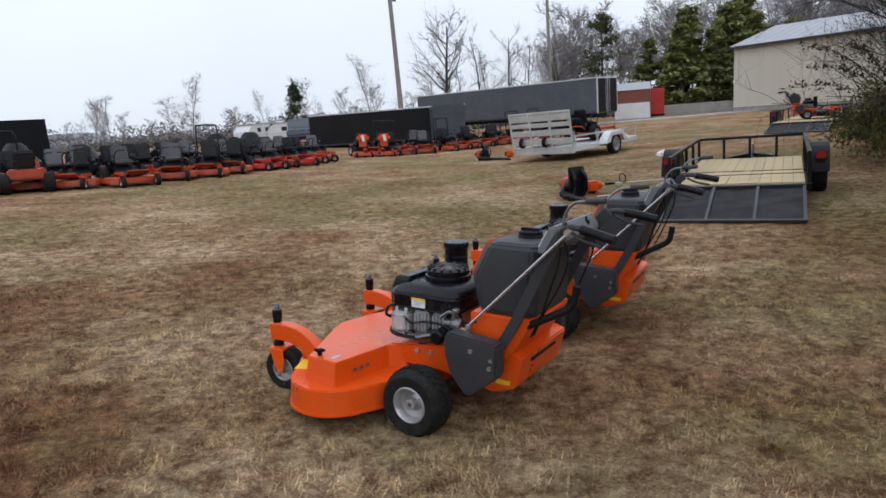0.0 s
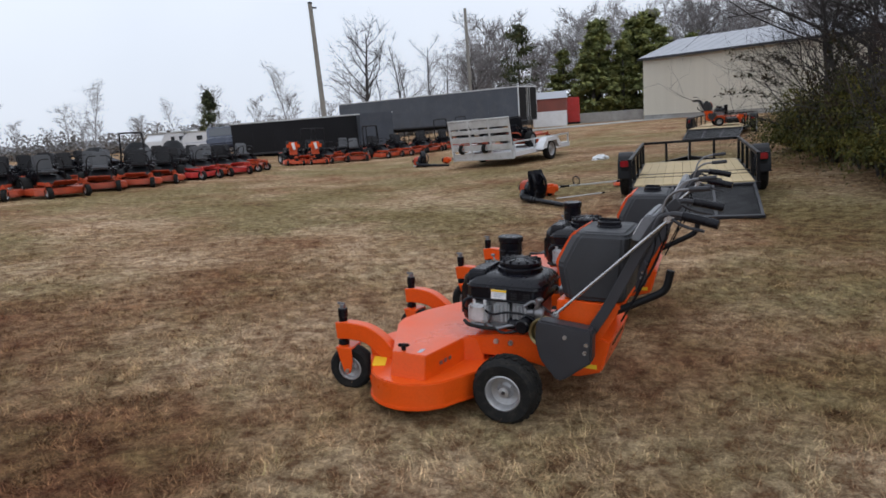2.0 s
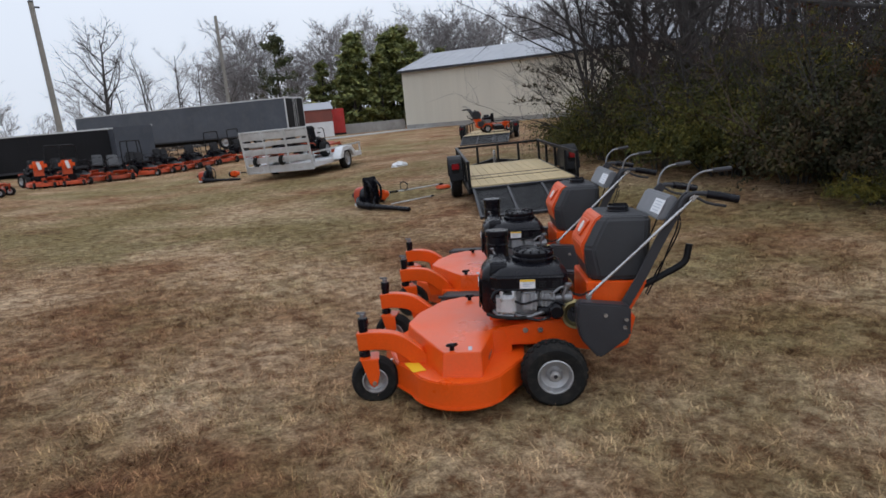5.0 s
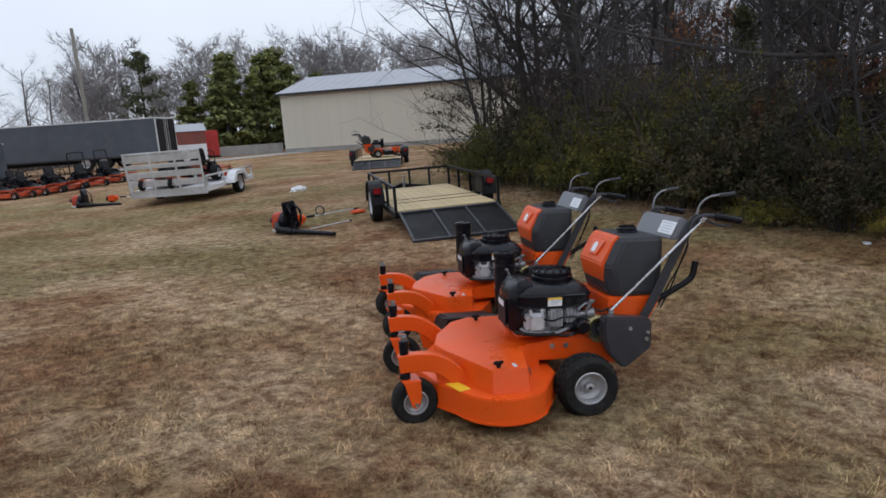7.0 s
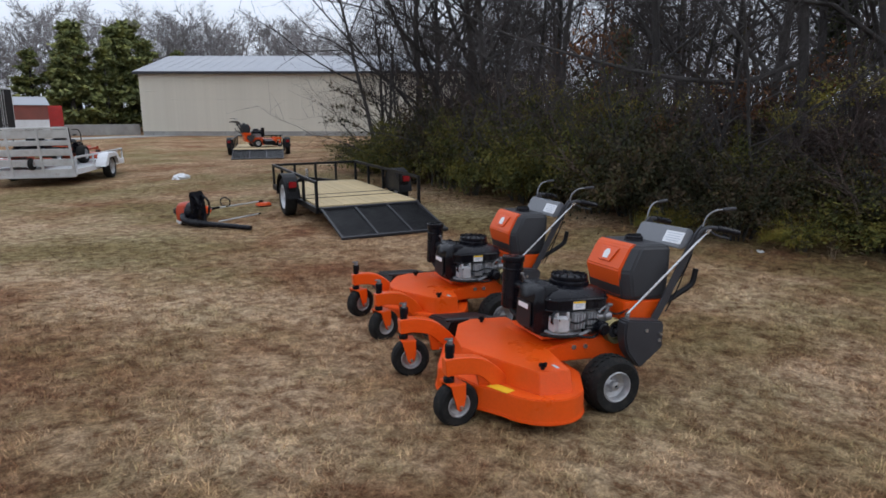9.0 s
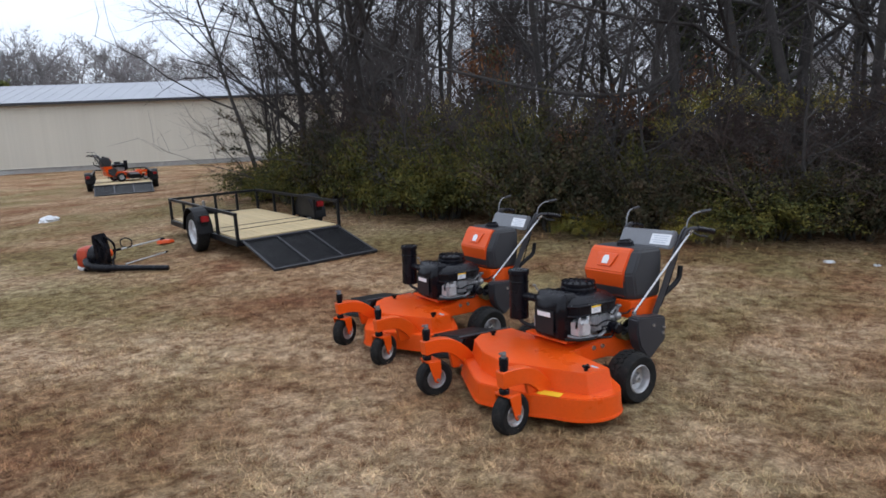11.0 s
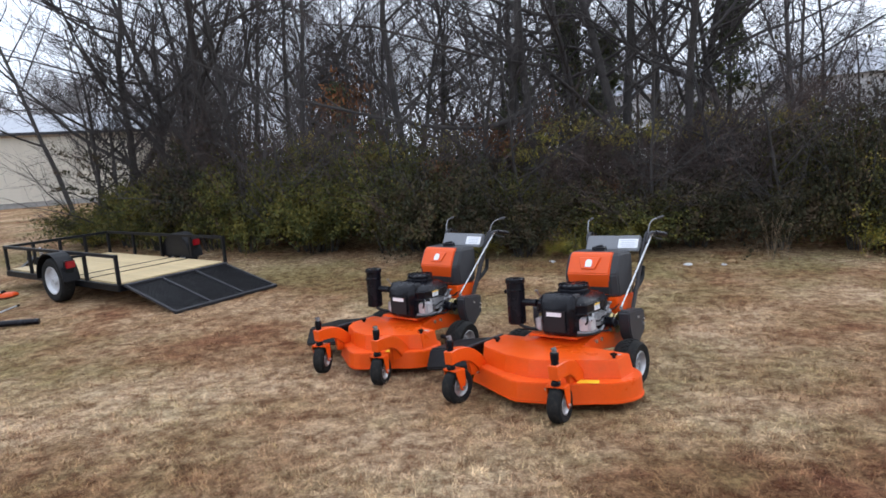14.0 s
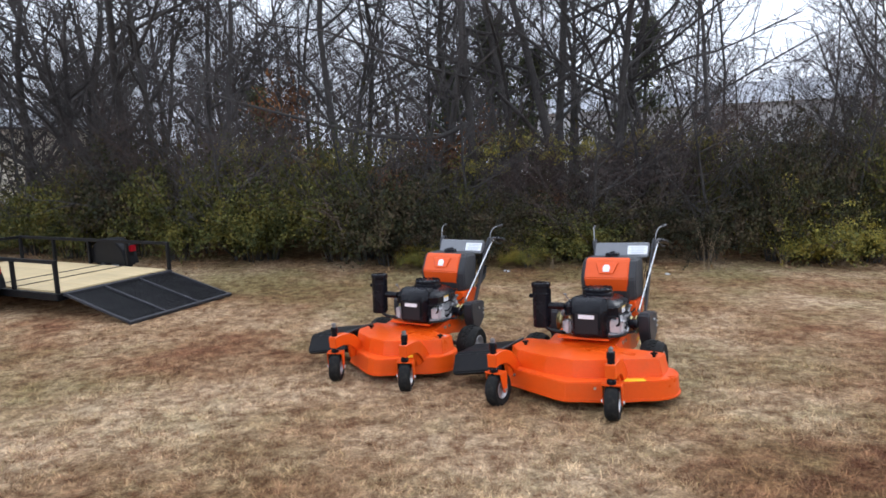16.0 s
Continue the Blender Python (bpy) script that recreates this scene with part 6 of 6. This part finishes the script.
# saplings that still hold yellow or rusty leaves, above the thicket
HOLDERS = [shrub(on_ground(8.9, 2.5, 0, 0, False), 6, (0.95, 0.95, 0.75), 900, LEAF_YELLOW, "slender sapling still holding yellow leaves", 0.038, 34, 0.4, 1.75, 9, "sapling", "leaf-holding saplings"),
           shrub(on_ground(8.5, 4.0, 0, 0, False), 7, (0.7, 0.7, 1.0), 650, LEAF_RUST, "sapling with rust-brown dead leaves", 0.042, 26, 0.35, 1.5, 8, "sapling", "leaf-holding saplings")]
for x, y, k, s, h in ((8.8, 1.1, 0, 0.9, 0.95), (9.1, -0.5, 0, 0.8, 1.0), (8.3, 3.3, 0, 0.75, 0.8), (9.3, 4.9, 0, 0.7, 0.92), (8.9, -1.9, 0, 0.8, 1.05), (8.2, 6.3, 0, 0.7, 0.85), (9.4, 8.2, 0, 0.7, 0.95), (8.8, 6.6, 1, 0.8, 0.95), (9.4, 3.1, 1, 0.9, 1.2), (7.7, 1.9, 1, 0.7, 0.5), (7.4, 5.0, 1, 0.6, 0.75), (10.2, 7.4, 1, 1.1, 1.55), (10.4, -2.8, 1, 0.9, 1.2)):
    c = copy_thing(HOLDERS[k], on_ground(x, y, 70 * y, 0, False))
    c.scale = (s, s, h)

# leafy shoots arching out of the hedge's end
for i, (p, q) in enumerate((((8.9, 12.5, 1.2), (7.1, 12.6, 2.3)), ((9.0, 12.6, 1.1), (7.5, 12.8, 1.85)), ((8.8, 12.3, 1.3), (7.9, 12.4, 2.2)), ((9.1, 12.7, 0.9), (6.9, 12.6, 1.5)))):
    t = thing("leafy_shoot", Matrix.Translation((0, 0, 0)), "thin arching shoot with a few leaves at its end", "branch", "shoots at the hedge's end")
    base, tip = Vector(p), Vector(q)
    mid = base.lerp(tip, 0.5) + Vector((0, 0, 0.25))
    foot = Vector((9.3, 12.6, float(ground_z(9.3, 12.6))))
    part("stem", tube([tuple(foot), tuple(foot.lerp(base, 0.6)), tuple(base), tuple(mid), tuple(tip)], 0.014, 5, 4, 0.004), BARK, t)
    rg = np.random.default_rng(80 + i)
    f = rg.uniform(0.35, 1.0, 70)[:, None]
    c = (np.array(base) * (1 - f) + np.array(tip) * f) + np.array([0, 0, 1.0]) * (0.25 * 4 * f * (1 - f)) + rg.normal(0, 0.045, (70, 3))
    raw_part("leaves", *scatter_leaves(rg, c, rg.normal(size=(70, 3)), 0.042), LEAF_DARK, t, "dark drooping leaves")

TREES = [bare_tree(on_ground(9.8, 9.9, 20, 0, False), "tall leafless tree with a slender grey trunk", seed=21, height=9.5, limbs=13, detail=4, trunk_r=0.085),
         bare_tree(on_ground(10.6, 5.9, 80, 0, False), "leafless tree with a leaning forked trunk", seed=22, height=11.0, lean=0.12, limbs=14, detail=4, trunk_r=0.10, start=0.22),
         bare_tree(on_ground(9.4, 2.2, 140, 0, False), "thin leafless sapling among shrubs", seed=23, height=7.5, limbs=11, detail=4, trunk_r=0.05, start=0.2),
         bare_tree(on_ground(11.2, -0.8, 200, 0, False), "leafless tree with long low side limbs", seed=24, height=10.0, spread=1.25, limbs=14, detail=4, trunk_r=0.115, start=0.18, up=0.35),
         bare_tree(on_ground(8.6, -2.4, 290, 0, False), "slender pale-barked leafless tree", seed=25, height=9.0, lean=-0.06, limbs=12, detail=4, trunk_r=0.07, start=0.3, up=0.8)]
rnd = random.Random(9)
for i in range(46):
    y = -13 + 30 * (i + rnd.random()) / 46
    if 5 < y < 11 and i % 3 == 0:
        y -= 7.5
    x = 8.6 + max(0, y - 4) * 0.33 + abs(rnd.gauss(0, 1)) * 4.5 + rnd.uniform(0, 1.2)
    if y < -2.0 and i % 3:
        continue
    c = copy_thing(TREES[i % 5], on_ground(x, y, 0, 0, False) @ pose(0, 0, 0, rnd.gauss(2, 7), rnd.gauss(0, 7), rnd.uniform(0, 360)))
    s = rnd.uniform(0.75, 1.2)
    c.scale = (s, s, s * rnd.uniform(0.9, 1.1))

# a tree whose long bare limb droops over the hedge
t = thing("tree", on_ground(8.7, 3.3, 0, 0, False), "grey leafless tree with one long arching low limb", "tree", "bare trees of the wood")
part("trunk", tube([(0, 0, -0.1), (0.05, -0.05, 2.0), (-0.05, 0.1, 4.5), (0.1, 0.0, 8.5)], 0.12, 10, 5, 0.04), BARK, t, "mottled grey trunk")
part("limb", tube([(0.0, 0.0, 2.55), (-0.25, 0.8, 2.25), (-0.4, 2.0, 2.35), (-0.5, 3.6, 2.75), (-0.5, 5.3, 3.3), (-0.5, 7.2, 4.2)], 0.055, 8, 5, 0.012), BARK, t)
for k, (y0, z0) in enumerate(((1.4, 2.28), (2.6, 2.5), (3.7, 2.78), (4.6, 3.05), (5.6, 3.45))):
    part("branch", tube([(-0.45, y0, z0), (-0.6 + 0.1 * (k % 2), y0 + 0.4, z0 + 0.35), (-0.9 + 0.5 * (k % 2), y0 + 0.7, z0 + 0.95), (-0.8 + 0.4 * (k % 3), y0 + 1.3, z0 + 1.4)], 0.018, 5, 4, 0.004), BARK, t)

# twiggy shrubs that reach over the hedge's end
EDGE_TWIGS = [bare_tree(on_ground(9.6, 12.9, 0, 0, False), "spreading leafless shrub with many arching branches", "twiggy shrubs", seed=31, height=4.6, limbs=18, detail=4, trunk_r=0.05, spread=1.15, start=0.04, up=0.8),
              bare_tree(on_ground(8.4, 10.6, 0, 0, False), "tangled leafless bramble on the hedge", "twiggy shrubs", seed=32, height=3.4, limbs=16, detail=4, trunk_r=0.035, spread=1.1, start=0.04, up=0.5)]
for x, y, k, s in ((10.6, 14.0, 0, 1.15), (8.9, 11.9, 1, 1.0), (10.2, 11.6, 0, 1.2), (7.4, 7.9, 1, 1.0), (7.2, 5.6, 1, 0.9), (6.9, 3.4, 1, 1.05), (6.6, 1.2, 1, 1.0), (6.5, -0.9, 1, 1.1), (6.3, -3.2, 1, 1.0), (8.6, 9.0, 0, 1.1), (8.3, 4.4, 0, 1.0), (8.0, -0.2, 0, 1.05), (7.6, -4.5, 0, 1.1)):
    c = copy_thing(EDGE_TWIGS[k], on_ground(x, y, rnd.uniform(0, 360), 0, False))
    c.scale = (s, s, s)

for x, y, seed, h, turn in ((11.6, 11.4, 35, 9.5, 0), (12.8, 14.6, 36, 8.5, 120), (11.2, 12.8, 37, 5.6, 60)):
    bare_tree(on_ground(x, y, turn, 0, False), "old leafless tree with long crooked low limbs", "old trees at the hedge's end", seed=seed, height=h, limbs=17, detail=4, trunk_r=0.13, spread=1.55, start=0.12, up=0.55)


# ---- cedars, pines and far woods ----
def conifer(m, seed, h, r, mat, label, n=5200, start=0.12, size=0.11, full=False):
    rng = np.random.default_rng(seed)
    t = thing("conifer", m, label, "conifer", "evergreens")
    part("trunk", tube([(0, 0, -0.1), (0.03, 0, h * 0.5), (0, 0.02, h * 0.97)], 0.02 * h, 8, 3, 0.02), BARK, t)
    nb = 46
    f = start + (1 - start) * rng.random(nb) ** 0.85
    a = rng.uniform(0, 2 * math.pi, nb)
    ln = r * (1.06 - f) / (1 - start) * rng.uniform(0.65, 1.15, nb)
    if full:
        ln = r * np.sqrt(np.maximum(0.06, 1 - ((f - 0.42) / 0.6) ** 2)) * rng.uniform(0.6, 1.15, nb)
    pick = rng.integers(0, nb, n)
    s = rng.uniform(0.15, 1.0, n) ** 0.7
    x = np.cos(a[pick]) * ln[pick] * s
    y = np.sin(a[pick]) * ln[pick] * s
    z = f[pick] * h + 0.25 * ln[pick] * s
    pts = np.stack([x, y, z], 1) + rng.normal(0, 0.08 * r, (n, 3))
    raw_part("crown", *scatter_leaves(rng, pts, np.tile([0.0, 0, 1], (n, 1)), size), mat, t)
    return t


conifer(on_ground(15.6, 58.2, 0, 0, False), 41, 8.6, 1.9, CEDAR_LEAF, "dark pine with an open ragged crown", 2300, size=0.14, start=0.3, full=True)
conifer(on_ground(-12.2, 62.0, 0, 0, False), 42, 4.9, 1.8, CEDAR_LEAF, "small dark cedar beyond the lot", 2600, 0.08, 0.13)
cedar = conifer(on_ground(26.0, 58.5, 0, 0, False), 43, 7.6, 1.7, OLIVE_LEAF, "feathery olive-green evergreen behind the drive", 5200, 0.02, 0.16)
for x, y, s in ((22.3, 57.5, 0.9), (24.0, 60.5, 1.12), (28.5, 57.0, 0.95), (29.4, 61.0, 1.2), (20.4, 60.0, 0.8), (31.0, 56.0, 0.85), (23.2, 58.4, 1.0), (25.2, 57.6, 0.85), (27.2, 59.4, 1.1)):
    c = copy_thing(cedar, on_ground(x, y, s * 300, 0, False))
    c.scale = (s * 1.9, s * 1.9, s * 1.05)
conifer(on_ground(28.6, 55.0, 0, 0, False), 45, 5.6, 1.6, CEDAR_LEAF, "dark cedar beside the metal building", 3200, 0.03, 0.10)
wood_cedar = conifer(on_ground(14.2, 2.0, 0, 0, False), 44, 5.6, 1.9, CEDAR_LEAF, "dark cedar standing among bare trees", 3600, 0.05, 0.09)
for x, y, s in ((15.6, 9.0, 0.7), (12.4, 1.2, 0.8), (12.6, -1.9, 0.95), (13.4, 3.4, 0.75)):
    c = copy_thing(wood_cedar, on_ground(x, y, s * 200, 0, False))
    c.scale = (s, s, s)

FAR = [bare_tree(on_ground(1.6, 60, 10, 0, False), "large leafless tree with a spreading open crown", "bare trees beyond the lot", seed=51, height=9.6, limbs=12, trunk_r=0.22, spread=1.1, start=0.32, up=0.8),
       bare_tree(on_ground(5.2, 62, 90, 0, False), "slim leafless tree beyond the trailers", "bare trees beyond the lot", seed=52, height=8.6, limbs=10, trunk_r=0.11, spread=0.7, start=0.25, up=1.0),
       bare_tree(on_ground(8.0, 64, 60, 0, False), "bushy leafless tree beyond the trailers", "bare trees beyond the lot", HAZED_FAR_TWIG, seed=53, height=8.2, limbs=15, trunk_r=0.12, spread=1.1, start=0.12, up=0.8)]
rnd = random.Random(17)
for x, y, k, s in ((10.0, 66, 2, 0.95), (12.8, 63, 2, 0.9), (6.6, 68, 2, 0.9), (3.6, 66, 1, 0.8), (14.5, 70, 2, 1.05)):
    c = copy_thing(FAR[k], on_ground(x, y, rnd.uniform(0, 360), 0, False))
    c.scale = (s, s, s)


def joined_trees(name, variants, spots, mat, label):
    """A far wood: many small trees in one mesh."""
    vs, fs, n = [], [], 0
    for k, x, y, a, s, sz in spots:
        v, f = variants[k]
        co, si = math.cos(a), math.sin(a)
        p = np.stack([x + s * (v[:, 0] * co - v[:, 1] * si), y + s * (v[:, 0] * si + v[:, 1] * co), ground_z(x, y) + sz * v[:, 2]], 1)
        vs.append(p)
        fs.append(f + n)
        n += len(p)
    ob = raw_part(name, np.concatenate(vs), np.concatenate(fs), mat)
    return tagged(ob, label, "woods", kind="stuff")


def variant(seed, **kw):
    a, b = tree_mesh(seed, **kw)
    v = np.array([tuple(p) for p in a[0]] + [tuple(p) for p in b[0]])
    return v, np.concatenate([np.array(a[1]), np.array(b[1]) + len(a[0])])


VAR = [variant(61, height=9.5, limbs=15, detail=3, fine_r=0.022, trunk_r=0.12, start=0.22, up=0.9, far=True), variant(62, height=8.0, limbs=16, detail=3, fine_r=0.022, trunk_r=0.10, spread=1.15, start=0.15, up=0.7, far=True), variant(63, height=10.5, limbs=15, detail=3, fine_r=0.022, trunk_r=0.11, spread=0.9, start=0.25, up=1.0, far=True)]
DEEP = [variant(64, height=9.5, limbs=14, detail=4, trunk_r=0.10, start=0.2, up=0.9, far=True, fine_r=0.0075), variant(65, height=8.0, limbs=14, detail=4, trunk_r=0.085, spread=1.15, start=0.15, up=0.7, far=True, fine_r=0.0075), variant(66, height=10.5, limbs=13, detail=4, trunk_r=0.09, spread=0.9, start=0.25, up=1.0, far=True, fine_r=0.0075)]
rnd = random.Random(23)
spots = []
for i in range(92):  # behind the building and the drive
    f = (i + rnd.random()) / 92
    spots.append((rnd.randrange(3), 15 + 50 * f + rnd.uniform(-2, 2), 76 - 34 * f + rnd.uniform(-3, 16), rnd.uniform(0, 6.3), rnd.uniform(0.95, 1.25), rnd.uniform(0.9, 1.3)))
joined_trees("far_woods", VAR, spots, HAZED_FAR_TWIG, "leafless tree line on the horizon, greyed by painted haze")
spots = []
for i in range(58):  # low tree line beyond the lot
    f = (i + rnd.random()) / 58
    s = rnd.choice((0.34, 0.38, 0.42, 0.46, 0.66)) * rnd.uniform(0.9, 1.1)
    spots.append((rnd.randrange(3), -105 + 112 * f, 84 + 14 * math.sin(4 * f) + rnd.uniform(0, 16) - 18 * (1 - f), rnd.uniform(0, 6.3), s * 1.15, s * 1.2))
joined_trees("hazy_woods", VAR, spots, HAZE_TWIG, "tree line beyond the lot, paled by painted haze")
spots = []
for i in range(66):  # depth of the wood behind the hedge
    y = -22 + 48 * (i + rnd.random()) / 66
    x = 15 + max(0, y - 4) * 0.55 + rnd.uniform(0, 15)
    if -16 < y < -1.5 and i % 3:
        continue
    spots.append((rnd.randrange(3), x, y, rnd.uniform(0, 6.3), rnd.uniform(0.8, 1.1), rnd.uniform(0.8, 1.15)))
joined_trees("deep_woods", DEEP, spots, TWIG, "dense leafless wood behind the shrubs")
CANES = [variant(71, height=2.7, limbs=13, detail=3, trunk_r=0.022, start=0.05, up=0.9, far=True, fine_r=0.0045, spread=1.3), variant(72, height=2.2, limbs=13, detail=3, trunk_r=0.02, spread=1.6, start=0.03, up=0.5, far=True, fine_r=0.0045)]
spots = []
for i in range(92):  # dead canes and brambles between the skirt and the trunks
    y = -8 + 21 * (i + rnd.random()) / 92
    spots.append((rnd.randrange(2), hedge_x(y) + 0.5 + rnd.uniform(0, 4.2), y, rnd.uniform(0, 6.3), rnd.uniform(0.8, 1.2), rnd.uniform(0.7, 1.15)))
joined_trees("thicket", CANES, spots, THICKET, "purple-brown thicket of dead canes and brambles")

spots = []
for i in range(56):  # the wood's far side
    y = -46 + 84 * (i + rnd.random()) / 56
    if -34 < y < -6 and i % 3:
        continue
    spots.append((rnd.randrange(3), 33 + max(0, y - 8) * 0.5 + rnd.uniform(0, 12), y, rnd.uniform(0, 6.3), rnd.uniform(1.0, 1.3), rnd.uniform(0.75, 1.05)))
LOW = [variant(67, height=10.5, limbs=16, detail=4, trunk_r=0.12, start=0.04, up=0.8, far=True, fine_r=0.013), variant(68, height=8.5, limbs=16, detail=4, trunk_r=0.10, spread=1.2, start=0.03, up=0.6, far=True, fine_r=0.013), variant(69, height=11.5, limbs=15, detail=4, trunk_r=0.11, start=0.08, up=1.0, far=True, fine_r=0.013)]
joined_trees("outer_woods", LOW, spots, WOOD_HAZE, "brown-grey leafless trees on the far side of the wood, paled by painted haze")

# brushy undergrowth in the wood, out of single leaves and dead stalks
rng = np.random.default_rng(71)
n = 44000
yy = rng.uniform(-16, 18, n)
xx = 9.5 + np.maximum(0, yy - 4) * 0.42 + rng.random(n) * 9
zz = ground_z(xx, yy) + np.abs(rng.normal(0, 1.5, n)) * (0.8 + 0.5 * np.sin(xx * 1.7) * np.cos(yy * 1.3))
tagged(raw_part("undergrowth", *scatter_leaves(rng, np.stack([xx, yy, zz], 1), rng.normal(size=(n, 3)), 0.07), UNDERBRUSH), "dark undergrowth between the trunks", "undergrowth", kind="stuff")

fb = thing("white_building", on_ground(33.2, -13.2, -114.5, 0, False), "pale low building glimpsed behind the wood", "building")
part("wall", box(26, 8, 5.2, (0, 4, 2.6), 0.02), WHITE_PAINT, fb)
part("roof", loft([[(-13.2, y, z) for y, z in ((-0.3, 5.2), (4, 6.8), (8.3, 5.2))], [(13.2, y, z) for y, z in ((-0.3, 5.2), (4, 6.8), (8.3, 5.2))]]), ROOF_METAL, fb)
for i in range(5):
    part("window", box(1.1, 0.05, 1.0, (-9 + 4.5 * i, -0.02, 2.4), 0.01), GLASS_DARK, fb)

ridge = []
for i in range(60):
    x = -260 + 330 * i / 59
    ridge.append((x, 3.0 + 1.4 * math.sin(i * 0.35) + 1.0 * math.sin(i * 0.83 + 1) + 0.4 * math.sin(i * 2.9)))
# the hills' bluish grey has the haze painted in
tagged(part("hills", loft([[(x, 210, -2) for x, z in ridge] + [(x, 225, z) for x, z in ridge[::-1]], [(x, 250, -2) for x, z in ridge] + [(x, 245, z) for x, z in ridge[::-1]]]), material("haze_tinted_hills", (0.30, 0.31, 0.33), 0.95, 0, 0.2, 0.05, 0, 0.6)), "low wooded hills on the horizon, paled by painted haze", "hills", kind="structure")

# low hedge of far bushes beyond the lot
n = 30000
f = rng.random(n)
cl = np.sin(f * 160) * 0.5 + np.sin(f * 61) * 0.5
xx = -90 + 110 * f + rng.normal(0, 0.4, n)
yy = 70 + 12 * np.sin(4 * f) - 16 * (1 - f) + rng.normal(0, 1.2, n)
zz = ground_z(xx, yy) + np.minimum(2.0, np.abs(rng.normal(0, 1, n))) * (1.0 + 0.4 * cl)
tagged(raw_part("far_brush", *scatter_leaves(rng, np.stack([xx, yy, zz], 1), rng.normal(size=(n, 3)), 0.17), material("far_brush_brown", (0.165, 0.15, 0.14), 0.95, 0, 0.35, 0.15, 0, 2)), "brown brush along the horizon", "brush", kind="stuff")


# ---- grass blades and fallen leaves ----
def grass():
    rng = np.random.default_rng(5)
    # matted tufts, thick where the camera walks, and loose blades between them
    tx, ty = rng.uniform(-5.6, 5.6, 38000), rng.uniform(0.7, 10.5, 38000)
    near = (np.hypot(tx, ty - 3.3) < 4.2) | (rng.random(len(tx)) < 0.45)
    tx, ty = tx[near], ty[near]
    k = 13
    x = np.repeat(tx, k) + rng.normal(0, 0.035, len(tx) * k)
    y = np.repeat(ty, k) + rng.normal(0, 0.035, len(tx) * k)
    a = np.repeat(rng.uniform(0, 2 * math.pi, len(tx)), k) + rng.normal(0, 0.9, len(tx) * k)
    l = np.repeat(rng.uniform(0.55, 1.35, len(tx)), k) * rng.uniform(0.022, 0.062, len(tx) * k)
    m = 110000
    x, y = np.concatenate([x, rng.uniform(-9, 9, m)]), np.concatenate([y, rng.uniform(-2, 17, m)])
    a, l = np.concatenate([a, rng.uniform(0, 2 * math.pi, m)]), np.concatenate([l, rng.uniform(0.02, 0.055, m)])
    n = len(x)
    lean = rng.uniform(0.75, 1.5, n)
    b = np.stack([x, y, ground_z(x, y) - 0.004], 1)
    d = np.stack([np.cos(a) * np.sin(lean), np.sin(a) * np.sin(lean), np.cos(lean)], 1)
    s = np.stack([-np.sin(a), np.cos(a), np.zeros(n)], 1) * rng.uniform(0.0014, 0.0034, n)[:, None]
    v = np.stack([b - s, b + s, b + d * l[:, None] + rng.normal(0, 0.004, (n, 3))], 1).reshape(-1, 3)
    tagged(raw_part("grass", v, np.arange(n * 3).reshape(-1, 3), BLADES), "dry matted straw-coloured grass", "grass", kind="stuff")


grass()
n = 2600
xx, yy = rng.uniform(4.2, 9.0, n), rng.uniform(-6, 13, n)
k = np.abs(xx - (5.4 + np.maximum(0, yy - 4) * 0.33)) < 1.1 * rng.random(n) + 0.2
xx, yy = xx[k], yy[k]
tagged(raw_part("leaf_litter", *scatter_leaves(rng, np.stack([xx, yy, ground_z(xx, yy) + 0.03 + 0.05 * rng.random(len(xx))], 1), np.tile([0.0, 0, 1], (len(xx), 1)), 0.03), LITTER), "brown fallen leaves along the hedge", "leaves", kind="stuff")


# ---- dry weeds and litter at the foot of the hedge ----
def dry_weed(x, y, seed, h):
    t = thing("dry_weed", on_ground(x, y, 0, 0, False), "clump of pale dry weed stalks at the hedge", "weed", "dry weeds along the hedge")
    rn = random.Random(seed)
    for _ in range(9):
        a, l = rn.uniform(0, 6.28), rn.uniform(0.05, 0.28)
        part("stalk", tube([(0.03 * math.cos(a), 0.03 * math.sin(a), -0.02), (l * 0.4 * math.cos(a), l * 0.4 * math.sin(a), h * 0.5), (l * math.cos(a), l * math.sin(a), h * rn.uniform(0.7, 1.1))], 0.0028, 4, 3, 0.001), DRY_STALK, t)


DRY_STALK = material("dry_stalks", (0.20, 0.145, 0.09), 0.9, 0, 0.25, 8, 0.1, 60)
for i, (x, y, h) in enumerate(((5.15, -0.1, 0.85), (5.3, -0.35, 0.6), (5.6, 2.3, 0.35), (5.5, -1.6, 0.4), (6.1, 4.6, 0.35), (5.5, -2.6, 0.4))):
    dry_weed(x, y, i, h)
for i, (x, y, s) in enumerate(((4.95, 1.15, 0.06), (5.1, 0.85, 0.05), (4.9, 0.65, 0.045), (5.2, 0.45, 0.05), (5.5, 3.1, 0.05))):
    t = thing("litter_scrap", on_ground(x, y, 40 * i), "crumpled scrap of pale litter lying at the hedge", "litter", "litter scraps")
    bm = bmesh.new()
    bmesh.ops.create_icosphere(bm, subdivisions=3, radius=s)
    for v in bm.verts:
        v.co *= 1 + 0.5 * noise.noise(v.co * 18 + Vector((i, 0, 0)))
        v.co.z = abs(v.co.z) * 0.5
    part("film", bm, ALU if i % 2 == 0 else LITTER, t)
